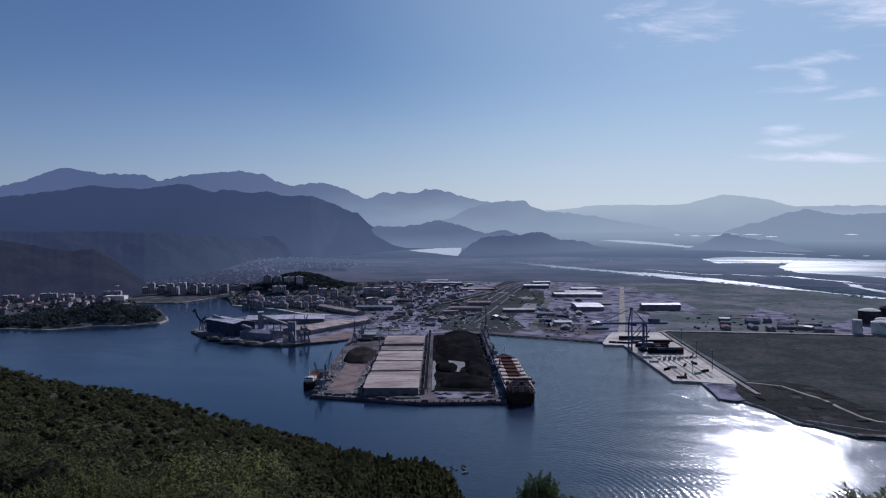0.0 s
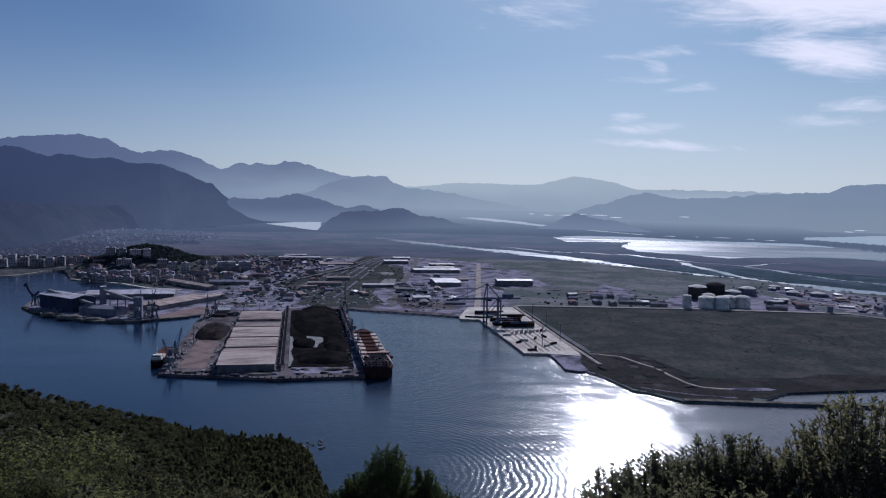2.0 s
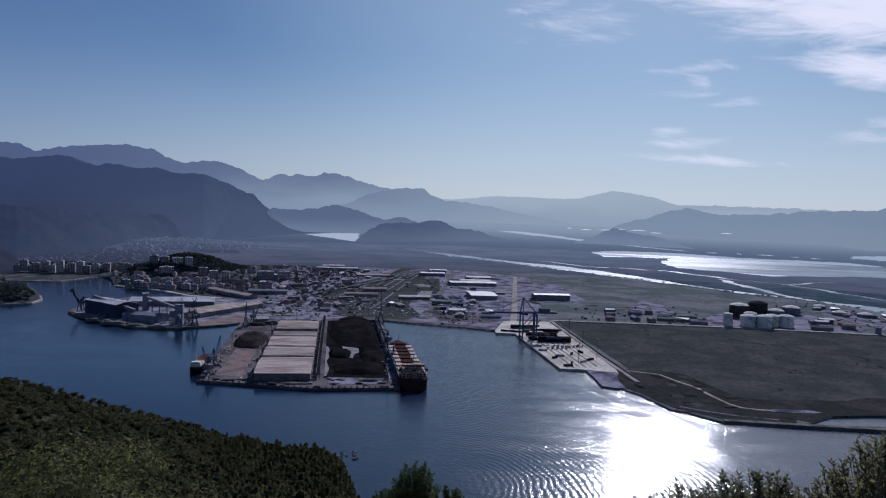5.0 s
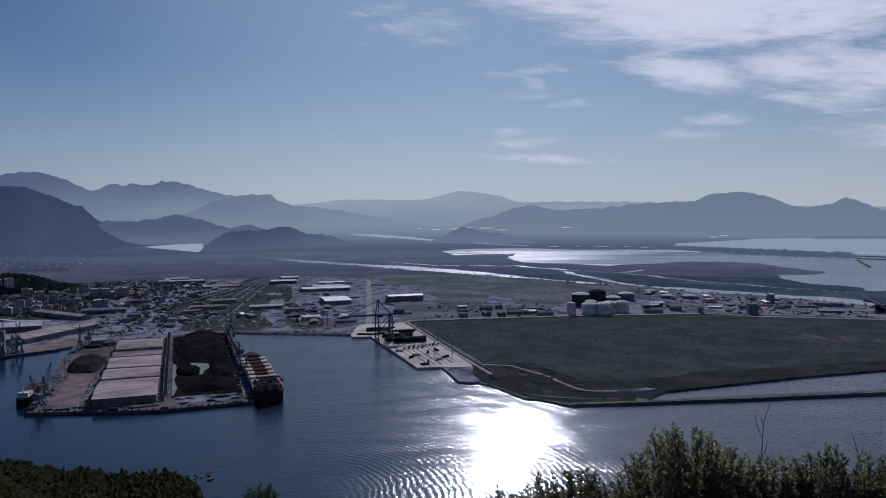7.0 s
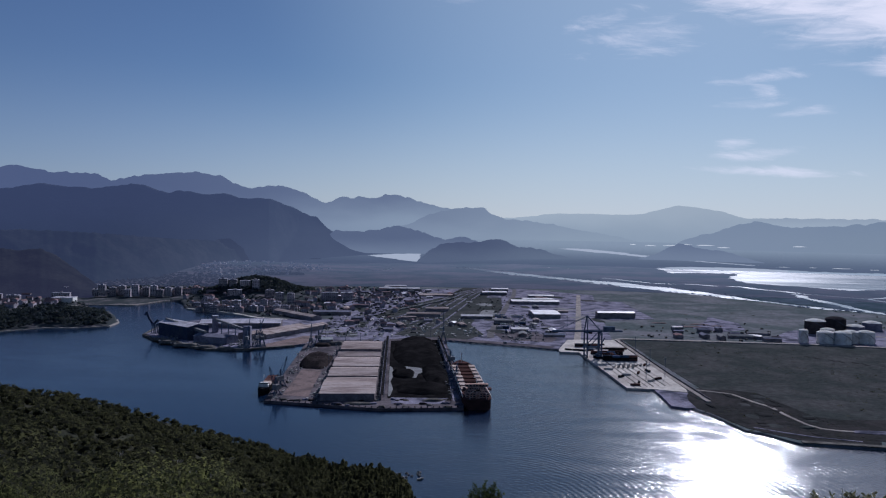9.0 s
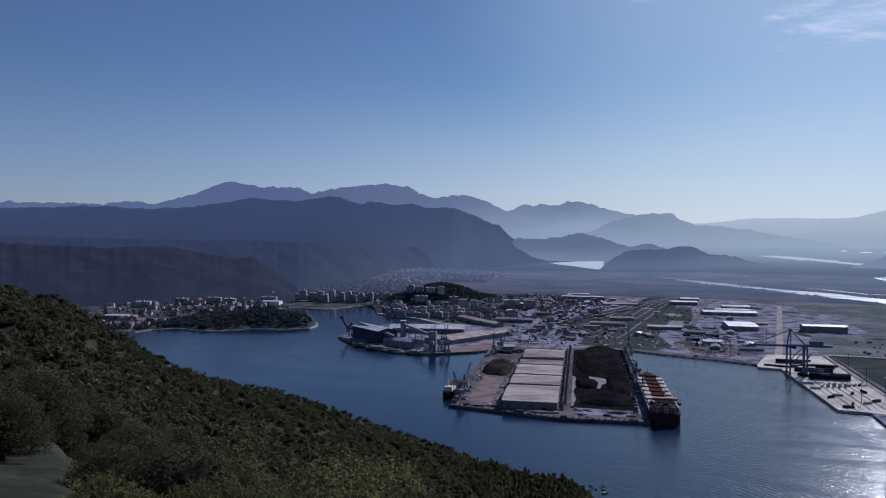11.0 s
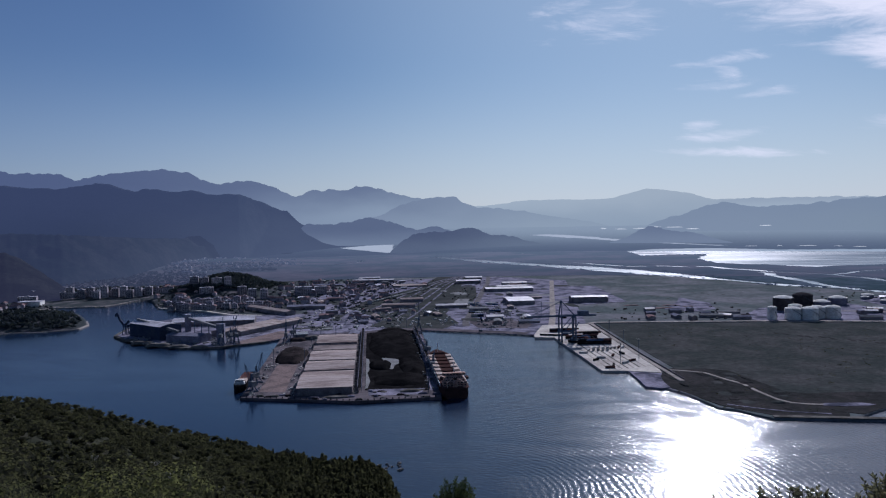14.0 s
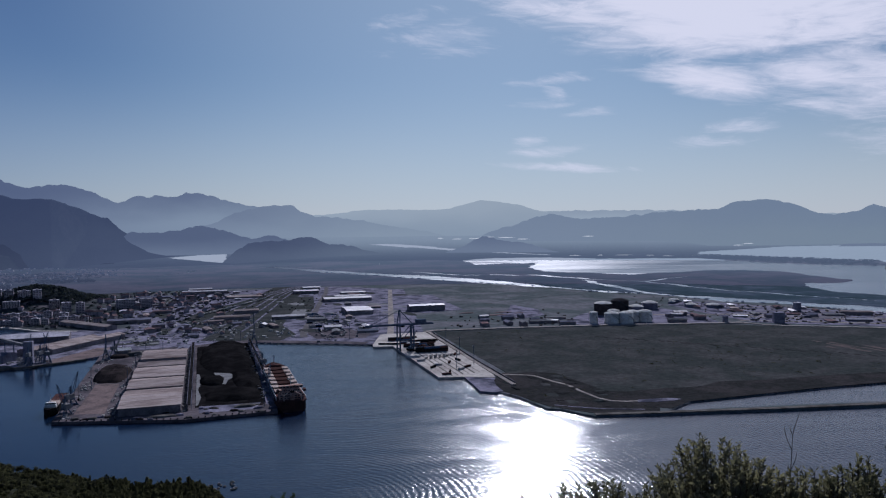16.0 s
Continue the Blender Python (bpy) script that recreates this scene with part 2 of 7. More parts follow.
    n.link(level.outputs[0], k.inputs["Normal"])
    n.link(h, k.inputs["Height"])
    n.link(k.outputs[0], b.inputs["Normal"])
    return m


WATER = water_material()
# Reflected sky and haze on far water are painted as an even glow.
FARWATER = mat("far_water_sky_glow", (0.05, 0.06, 0.08), (0.08, 0.09, 0.10), 0.002, 0.4, glow=(0.37, 0.405, 0.440), stretch=(0.3, 1, 1))
FARBAY = mat("far_bay_sky_glow", (0.05, 0.06, 0.08), (0.08, 0.09, 0.10), 0.002, 0.4, glow=(0.300, 0.355, 0.395), stretch=(0.3, 1, 1))
# The grass colours hold extra blue in place of haze.
MARSH = mat("marsh_grass", (0.090, 0.108, 0.112), (0.165, 0.165, 0.182), 0.008, 0.9, 0.6, 0.1, stretch=(1, 1, 1))


def wet_marsh(m):
    """Darker, bluer marsh plants on the far side of the river, and gardens and streets under the town."""
    n = Nodes(m.node_tree, False)
    b = [k for k in m.node_tree.nodes if k.type == "BSDF_PRINCIPLED"][0]
    dry = b.inputs["Base Color"].links[0].from_socket
    sp = n.add("ShaderNodeSeparateXYZ")
    n.link(n.add("ShaderNodeNewGeometry").outputs["Position"], sp.inputs[0])
    d = n.math("ADD", n.math("MULTIPLY", n.math("SUBTRACT", sp.outputs[0], 934.0), 0.932), n.math("MULTIPLY", n.math("SUBTRACT", sp.outputs[1], 2324.0), 0.361))
    wet = n.mix(n.ramp(d, 0.0, 40.0), dry, n.mix(1.0, dry, (0.52, 0.66, 0.80), "MULTIPLY"))
    pos = n.add("ShaderNodeNewGeometry").outputs["Position"]
    gardens = n.mix(n.ramp(n.noise(pos, 0.03, 4.0, 0.6), 0.48, 0.68), (0.046, 0.054, 0.058), (0.135, 0.124, 0.136))
    n.link(n.mix(n.ramp(sp.outputs[0], -190.0, -110.0, 1.0, 0.0), wet, gardens), b.inputs["Base Color"])


wet_marsh(MARSH)


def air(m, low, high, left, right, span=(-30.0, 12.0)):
    """Haze painted as emission on the distance, by how high a place is seen from the viewpoint (tangents low to high):
    left and right are colours at the foot and at the crest, on the side away from the sun and towards it."""
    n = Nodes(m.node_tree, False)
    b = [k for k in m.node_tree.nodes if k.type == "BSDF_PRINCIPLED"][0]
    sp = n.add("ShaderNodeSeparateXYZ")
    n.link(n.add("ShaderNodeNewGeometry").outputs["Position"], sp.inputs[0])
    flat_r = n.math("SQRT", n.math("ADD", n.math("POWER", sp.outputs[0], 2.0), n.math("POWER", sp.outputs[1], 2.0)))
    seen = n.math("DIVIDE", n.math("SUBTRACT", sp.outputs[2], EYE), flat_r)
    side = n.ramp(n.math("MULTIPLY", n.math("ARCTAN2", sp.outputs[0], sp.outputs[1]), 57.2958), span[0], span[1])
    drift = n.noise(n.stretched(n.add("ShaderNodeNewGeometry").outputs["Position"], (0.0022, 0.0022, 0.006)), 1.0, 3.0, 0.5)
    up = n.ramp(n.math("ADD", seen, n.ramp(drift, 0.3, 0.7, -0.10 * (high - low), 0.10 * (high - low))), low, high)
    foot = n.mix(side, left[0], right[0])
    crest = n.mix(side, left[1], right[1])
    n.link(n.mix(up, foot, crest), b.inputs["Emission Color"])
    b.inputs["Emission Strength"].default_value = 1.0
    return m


PLAIN = mat("far_plain", (0.022, 0.030, 0.030), (0.062, 0.052, 0.058), 0.0035, 0.95, spread=(0.38, 0.62))


def plain_haze_glow(m):
    """Haze over the plain, painted as emission, thicker towards the horizon."""
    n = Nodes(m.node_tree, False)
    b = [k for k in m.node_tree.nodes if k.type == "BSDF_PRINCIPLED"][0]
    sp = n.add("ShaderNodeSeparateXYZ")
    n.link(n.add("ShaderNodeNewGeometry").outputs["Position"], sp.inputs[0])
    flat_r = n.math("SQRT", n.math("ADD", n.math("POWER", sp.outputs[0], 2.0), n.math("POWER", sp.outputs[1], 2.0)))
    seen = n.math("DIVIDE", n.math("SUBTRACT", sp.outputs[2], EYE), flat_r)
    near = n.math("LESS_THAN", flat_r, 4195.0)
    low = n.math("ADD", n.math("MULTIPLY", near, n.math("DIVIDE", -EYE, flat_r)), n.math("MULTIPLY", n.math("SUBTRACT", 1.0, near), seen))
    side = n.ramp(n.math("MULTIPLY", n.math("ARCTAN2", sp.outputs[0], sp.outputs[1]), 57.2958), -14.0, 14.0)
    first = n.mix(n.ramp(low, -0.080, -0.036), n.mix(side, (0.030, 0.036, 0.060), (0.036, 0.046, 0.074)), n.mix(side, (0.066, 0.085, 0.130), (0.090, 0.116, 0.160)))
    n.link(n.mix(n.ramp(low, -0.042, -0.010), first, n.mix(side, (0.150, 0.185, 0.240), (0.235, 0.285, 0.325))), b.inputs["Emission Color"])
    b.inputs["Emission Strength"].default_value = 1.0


plain_haze_glow(PLAIN)
# The far trees also carry haze as emission.
VALLEYTREE = mat("haze_glow_trees", (0.014, 0.019, 0.016), (0.030, 0.034, 0.028), 0.05, 0.95)
plain_haze_glow(VALLEYTREE)
# Yard colours are tinted blue to imitate haze over the port.
YARD = mat("yard_ground", (0.238, 0.226, 0.290), (0.061, 0.063, 0.088), 0.034, 0.9, 0.2, 0.3)
PIERYARD = mat("dirty_pier_surface", (0.140, 0.122, 0.135), (0.068, 0.063, 0.072), 0.03, 0.9, 0.2, 0.3)
CONCRETE = mat("quay_concrete", (0.546, 0.507, 0.468), (0.390, 0.351, 0.325), 0.02, 0.85, 0.02, 0.5)
WALLCON = mat("stained_quay_wall", (0.16, 0.15, 0.14), (0.08, 0.075, 0.07), 0.08, 0.9, 0.1, 0.6)
EARTH = mat("hillside_earth", (0.027, 0.030, 0.022), (0.044, 0.043, 0.033), 0.05, 0.95, 0.4, 0.4)
ROOF = mat("weathered_cement_roof", (0.400, 0.338, 0.322), (0.215, 0.170, 0.162), 0.06, 0.85, 0.03, 0.6, stretch=(0.3, 1.6, 1), vary=0.1)
ROOFW = mat("pale_sheet_roof", (0.510, 0.490, 0.550), (0.320, 0.308, 0.345), 0.05, 0.6, 0.02, 0.5, vary=0.15, spec=0.15)
SHEDW = mat("shed_wall", (0.238, 0.217, 0.235), (0.154, 0.140, 0.149), 0.08, 0.85, vary=0.15)
COAL = mat("coal", (0.009, 0.009, 0.010), (0.019, 0.018, 0.019), 0.05, 0.75, 0.6, 0.5)
REDHULL = mat("rusty_red_hull", (0.066, 0.036, 0.033), (0.040, 0.026, 0.026), 0.1, 0.7, 0.02, 1.0)
DECK = mat("deck_red_paint", (0.105, 0.056, 0.053), (0.078, 0.046, 0.045), 0.15, 0.75)
HOUSEP = mat("stained_deckhouse_paint", (0.44, 0.31, 0.27), (0.25, 0.14, 0.11), 0.25, 0.7)
HATCH = mat("cream_hatch_paint", (0.50, 0.42, 0.38), (0.38, 0.29, 0.25), 0.2, 0.7)
WHITE = mat("white_paint", (0.72, 0.71, 0.69), (0.55, 0.53, 0.50), 0.1, 0.6)
CRANE = mat("blue_grey_crane_steel", (0.10, 0.13, 0.19), (0.07, 0.09, 0.13), 0.3, 0.55)
TANKW = mat("white_tank_paint", (0.726, 0.715, 0.682), (0.550, 0.517, 0.473), 0.12, 0.6, vary=0.08)
TANKD = mat("dark_tank_paint", (0.055, 0.050, 0.054), (0.035, 0.033, 0.037), 0.12, 0.6)


# ---- mesh helpers ----
def mesh_ob(name, verts, faces, material, parent=None, label="", smooth=False):
    me = bpy.data.meshes.new(name)
    me.from_pydata([tuple(v) for v in verts], [], faces)
    me.update()
    if smooth:
        me.shade_smooth()
    ob = new(name, me)
    me.materials.append(material)
    if parent:
        ob.parent = parent
    if label:
        tagged(ob, label)
    return ob


def part(name, bm, material, parent=None, label="", smooth=False):
    me = bpy.data.meshes.new(name)
    bm.to_mesh(me)
    bm.free()
    if smooth:
        me.shade_smooth()
    me.materials.append(material)
    ob = new(name, me)
    if parent:
        ob.parent = parent
    if label:
        tagged(ob, label)
    return ob


def thing(name, m, label, category, group="", kind=""):
    ob = new(name)
    ob.matrix_world = m
    return tagged(ob, label, category, group, kind)


def box(bm, x0, x1, y0, y1, z0, z1):
    v = [bm.verts.new(p) for p in ((x0, y0, z0), (x1, y0, z0), (x1, y1, z0), (x0, y1, z0), (x0, y0, z1), (x1, y0, z1), (x1, y1, z1), (x0, y1, z1))]
    for f in ((3, 2, 1, 0), (4, 5, 6, 7), (0, 1, 5, 4), (1, 2, 6, 5), (2, 3, 7, 6), (3, 0, 4, 7)):
        bm.faces.new([v[i] for i in f])
    return bm


def beam(bm, a, b, w, d=None):
    """A square bar from a to b."""
    a, b = Vector(a), Vector(b)
    d = d or w
    axis = (b - a).normalized()
    side = axis.cross(Vector((0, 0, 1)))
    side = Vector((1, 0, 0)) if side.length < 1e-3 else side.normalized()
    up = side.cross(axis).normalized()
    rings = []
    for p in (a, b):
        rings.append([bm.verts.new(p + side * sx * w / 2 + up * sy * d / 2) for sx, sy in ((-1, -1), (1, -1), (1, 1), (-1, 1))])
    for i in range(4):
        bm.faces.new((rings[0][i], rings[0][(i + 1) % 4], rings[1][(i + 1) % 4], rings[1][i]))
    bm.faces.new(rings[0][::-1])
    bm.faces.new(rings[1])
    return bm


def prism(bm, outline, z0, z1, inset=0.0):
    """An upright slab over an outline."""
    lo = [bm.verts.new((x, y, z0)) for x, y in outline]
    hi = [bm.verts.new((x, y, z1)) for x, y in outline]
    n = len(lo)
    for i in range(n):
        bm.faces.new((lo[i], lo[(i + 1) % n], hi[(i + 1) % n], hi[i]))
    bm.faces.new(hi)
    bm.faces.new(lo[::-1])
    bmesh.ops.recalc_face_normals(bm, faces=bm.faces)
    return bm


def inside(px, py, poly):
    """Which of the points lie in a polygon."""
    hit = np.zeros(px.shape, bool)
    x, y = np.array(poly, float).T
    j = len(x) - 1
    for i in range(len(x)):
        if y[i] != y[j]:
            c = ((y[i] > py) != (y[j] > py)) & (px < (x[j] - x[i]) * (py - y[i]) / (y[j] - y[i]) + x[i])
            hit ^= c
        j = i
    return hit


def near_line(px, py, line, width):
    """Which of the points lie within half the width of a polyline; the width may change along it."""
    hit = np.zeros(px.shape, bool)
    for k, ((ax, ay), (bx, by)) in enumerate(zip(line[:-1], line[1:])):
        w = width[k] if isinstance(width, (list, tuple)) else width
        dx, dy = bx - ax, by - ay
        t = np.clip(((px - ax) * dx + (py - ay) * dy) / (dx * dx + dy * dy), 0, 1)
        hit |= np.hypot(px - ax - t * dx, py - ay - t * dy) < w / 2
    return hit


def drawn_in(x, y, z):
    """Beyond 4.2 km the plain is drawn in towards the viewer and lifted along the line of sight, so that the distance ends within 5 km."""
    r = np.hypot(x, y)
    q = np.where(r > 4200, 4200 + 650 * (1 - np.exp(-(np.maximum(r, 4200) - 4200) / 650)), r)
    k = q / np.maximum(r, 1)
    return x * k, y * k, EYE + (z - EYE) * k


# ---- the plan: shores ----
SHORE = [(-4000, 1150), (-862, 1288), (-852, 1333), (-814, 1365), (-710, 1342), (-658, 1399), (-600, 1399), (-552, 1425), (-556, 1480),
         (-580, 1536), (-649, 1678), (-759, 1807), (-770, 1836), (-644, 1806), (-591, 1937), (-558, 1906), (-495, 1738), (-371, 1653), (-301, 1567)]
TERMINAL = [(-301, 1567), (-347, 1546), (-394, 1536), (-445, 1470), (-452, 1390), (-446, 1310), (-418, 1265), (-358, 1202), (-297, 1156), (-241, 1151), (-216, 1165), (-168, 1193), (-150, 1211)]
BASIN = [(84, 1262), (141, 1225), (218, 1186), (262, 1158)]
SPIT = [(322, 766), (332, 740), (335, 707), (338, 679), (353, 668), (358, 653), (370, 634), (439, 617), (565, 588), (704, 558), (846, 541), (1300, 480), (3500, 250)]
MAINLAND = SHORE + TERMINAL[1:] + [(-140, 1215), (76, 1265)] + BASIN[1:] + [(310, 1130), (310, 790)] + SPIT + [(60000, 250), (60000, 60000), (-60000, 60000), (-60000, 1150)]
POND = [(452, 628), (472, 640), (496, 652), (552, 652), (683, 653), (820, 646), (997, 640), (1400, 610), (3500, 420), (3500, 290), (1300, 500), (864, 554), (653, 591), (515, 619)]
LAKE = [(1488, 4114), (1375, 3584), (1517, 3615), (1733, 3569), (1522, 3265), (1417, 2862), (1535, 2668), (1598, 2502), (1780, 2525), (2001, 2582), (2181, 2534),
        (2245, 2358), (2149, 2076), (2105, 1913), (2009, 1862), (1849, 1861), (1735, 1734), (1691, 1566), (1732, 1461), (1645, 1360), (1696, 1358), (1850, 1337),
        (1912, 1236), (3500, 900), (60000, 900), (60000, 8000), (7869, 5109), (5607, 5139), (4946, 5202), (4010, 4733), (3524, 4552), (3160, 4081), (2637, 3742), (2313, 3882), (2107, 4257), (1734, 4320)]
WOODED_BAR = [(2637, 3742), (2811, 3630), (2744, 3097), (2802, 2746), (2935, 2513), (3008, 2543), (3320, 2844), (3230, 3395), (3160, 4000)]
RIVER_S = [(323, 3869), (515, 3265), (686, 2935), (815, 2590), (934, 2324), (1037, 2092), (1107, 1856), (1217, 1725), (1238, 1502), (1322, 1386), (1351, 1233), (1400, 1086), (1467, 947), (1700, 700)]
RIVER_N = [(346, 3985), (551, 3492), (721, 3084), (884, 2807), (988, 2573), (1030, 2350), (1094, 2006), (1184, 1792), (1228, 1739), (1310, 1588), (1373, 1440), (1452, 1326), (1490, 1169), (1600, 1010), (1950, 800)]
RIVER = RIVER_S + RIVER_N[::-1]
CHANNELS = (([(881, 3129), (1005, 2812), (1269, 2665), (1342, 2375), (1460, 2137), (1466, 1779), (1514, 1588), (1582, 1352)], [30, 35, 35, 30, 26, 22, 18]),
            ([(1303, 2326), (1251, 2025), (1217, 1781), (1225, 1722)], 30), ([(1475, 2160), (1600, 2269), (1725, 2296), (1903, 2277)], [26, 22, 14]),
            ([(-330, 3250), (-190, 3360), (-60, 3620), (-40, 3760)], [22, 34, 44]), ([(2252, 9278), (2235, 7454), (2186, 5637), (2319, 4606)], [360, 200, 90]))
FARLAKE = [(-248, 5763), (-16, 6304), (206, 6415), (166, 5548), (187, 4516), (113, 4613), (-95, 5241)]
JETTIES = (([(3100, 2620), (3175, 2357)], 14), ([(2922, 2470), (2987, 2275)], 12), ([(2352, 1866), (2171, 1405), (2100, 1100)], 9), ([(2802, 2368), (2453, 2018)], 10))


def is_land(x, y):
    wob = 7 * np.sin(x / 37 + 1.3 * np.sin(y / 51)) + 5 * np.sin(y / 29 + x / 63)
    k = np.clip((np.hypot(x, y) - 900) / 900, 0, 1.6)
    xw, yw = x + wob * k * 0.6, y + wob[..., ::-1] * k
    land = inside(x, y, MAINLAND) & ~inside(x, y, POND) & ~inside(xw, yw, LAKE) & ~inside(xw, yw, RIVER) & ~inside(xw, yw, FARLAKE)
    for line, w in CHANNELS:
        land &= ~near_line(xw, yw, line, w)
    land |= inside(xw, yw, WOODED_BAR)
    return land


def ground_height(x, y):
    """Land over the sea: low flats, a bank of the field's dyke, the wooded knoll in the town and the park's rise."""
    z = 1.6 + 0.15 * np.sin(x / 90) * np.sin(y / 110)
    kx, ky = (x + 395) / 150, (y - 2060) / 190
    z += 52 * np.exp(-(kx * kx + ky * ky) * 1.5)
    z += 22 * np.exp(-(((x + 690) / 110) ** 2 + ((y - 1510) / 110) ** 2) * 1.6)
    z += 26 * np.clip((-x - 500) / 900, 0, 1) * np.clip((y - 1850) / 600, 0, 1)
    r, az = np.hypot(x, y), np.degrees(np.arctan2(x, y))
    soft = lambda v: np.clip(v, 0, 1) ** 2 * (3 - 2 * np.clip(v, 0, 1))
    z += 16 * soft((r - 2700) / 900) * soft((-3.6 - az) / 7.0) * soft((az + 24) / 8) * soft((4150 - r) / 300)
    return z


AZ0, AZ1, AZS = -64.0, 76.0, 0.1

def ground_sheet(name, s0, s1, step, land, material, label, category, a0=AZ0, a1=AZ1):
    """A sheet on a fan of rays from below the viewpoint: rows from near to far; only its land when land is set."""
    s = np.arange(s0, s1, -step)
    cols = np.radians(np.arange(a0, a1 + AZS / 2, AZS))
    r = EYE / s
    R, A = np.meshgrid(r, cols, indexing="ij")
    x, y = R * np.sin(A), R * np.cos(A)
    keep = np.ones((len(r) - 1, len(cols) - 1), bool)
    if land == "water":
        on = ~is_land(x, y)
        z = np.full_like(x, -0.6)
        keep = on[:-1, :-1] | on[1:, :-1] | on[:-1, 1:] | on[1:, 1:]
    elif land:
        on = is_land(x, y)
        z = np.where(on, ground_height(x, y), -1.2)
        keep = on[:-1, :-1] | on[1:, :-1] | on[:-1, 1:] | on[1:, 1:]
    else:
        z = np.zeros_like(x)
    x, y, z = drawn_in(x, y, z)
    nc = len(cols)
    idx = np.arange(len(r) * nc).reshape(len(r), nc)
    q = np.stack([idx[:-1, :-1], idx[:-1, 1:], idx[1:, 1:], idx[1:, :-1]], -1)[keep]
    used = np.unique(q)
    again = np.zeros(idx.size, int)
    again[used] = np.arange(len(used))
    q = again[q]
    co = np.stack([x.ravel(), y.ravel(), z.ravel()], -1)[used]
    me = bpy.data.meshes.new(name)
    me.vertices.add(len(co))
    me.vertices.foreach_set("co", co.ravel())
    me.loops.add(q.size)
    me.polygons.add(len(q))
    me.polygons.foreach_set("loop_start", np.arange(0, q.size, 4))
    me.loops.foreach_set("vertex_index", q[:, ::-1].ravel())
    me.update()
    me.validate()
    if not land:
        me.shade_smooth()
    me.materials.append(material)
    return tagged(new(name, me), label, category, kind="structure")


ground_sheet("ground", 0.32, 0.0765, 1 / 1500, True, MARSH, "flat coastal ground of dry grass, town gardens and dark wet marsh", "ground")
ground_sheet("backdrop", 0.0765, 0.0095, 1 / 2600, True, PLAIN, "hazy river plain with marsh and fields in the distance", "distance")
ground_sheet("backdrop_far_water", EYE / 4230, 0.0172, 1 / 2600, "water", FARWATER, "distant lakes and channels, their pale sheen painted as glow", "distance", AZ0, 29.0)
ground_sheet("backdrop_far_bay", EYE / 4230, 0.0172, 1 / 2600, "water", FARBAY, "distant bay, its pale sheen painted as glow", "distance", 29.0, AZ1)


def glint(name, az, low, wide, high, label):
    """A painted glint of far water or roofs on the plain: a glowing flat lens between two azimuths, seen at a tangent
    low.
    """
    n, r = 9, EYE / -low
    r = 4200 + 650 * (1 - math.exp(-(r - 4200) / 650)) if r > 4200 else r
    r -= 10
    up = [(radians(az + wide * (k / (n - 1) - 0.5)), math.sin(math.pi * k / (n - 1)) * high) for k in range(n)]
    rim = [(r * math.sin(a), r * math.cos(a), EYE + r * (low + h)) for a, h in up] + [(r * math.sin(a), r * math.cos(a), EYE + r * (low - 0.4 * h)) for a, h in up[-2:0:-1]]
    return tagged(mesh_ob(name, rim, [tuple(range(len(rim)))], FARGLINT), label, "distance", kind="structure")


# The glints' brightness is emission on separate slivers.
FARGLINT = mat("far_glint_glow", (0.3, 0.3, 0.3), None, rough=0.5, glow=(0.62, 0.63, 0.60))
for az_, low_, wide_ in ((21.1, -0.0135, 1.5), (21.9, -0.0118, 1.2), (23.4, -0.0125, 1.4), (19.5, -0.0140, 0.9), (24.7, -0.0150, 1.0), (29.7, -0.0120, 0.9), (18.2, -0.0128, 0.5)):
    glint("backdrop_glint", az_, low_, wide_, 0.0006, "painted glint far out on the hazy plain")
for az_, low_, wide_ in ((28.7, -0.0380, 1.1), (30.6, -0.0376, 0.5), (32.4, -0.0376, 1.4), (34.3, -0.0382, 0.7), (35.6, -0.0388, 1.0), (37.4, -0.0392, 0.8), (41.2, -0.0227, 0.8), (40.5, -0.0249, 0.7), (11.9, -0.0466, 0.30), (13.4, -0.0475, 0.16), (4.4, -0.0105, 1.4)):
    glint("backdrop_glint", az_, low_, wide_, 0.0005, "painted glint of water on the marsh")


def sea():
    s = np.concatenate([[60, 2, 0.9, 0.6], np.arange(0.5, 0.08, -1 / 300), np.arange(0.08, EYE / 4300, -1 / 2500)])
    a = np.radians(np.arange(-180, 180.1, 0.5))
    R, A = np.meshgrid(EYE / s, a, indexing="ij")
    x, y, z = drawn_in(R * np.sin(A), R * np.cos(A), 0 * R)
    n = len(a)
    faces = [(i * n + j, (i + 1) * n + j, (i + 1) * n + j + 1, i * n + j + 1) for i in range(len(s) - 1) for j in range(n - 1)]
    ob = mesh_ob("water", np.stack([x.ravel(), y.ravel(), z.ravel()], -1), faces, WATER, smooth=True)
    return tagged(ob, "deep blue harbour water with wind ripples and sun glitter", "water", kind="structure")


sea()


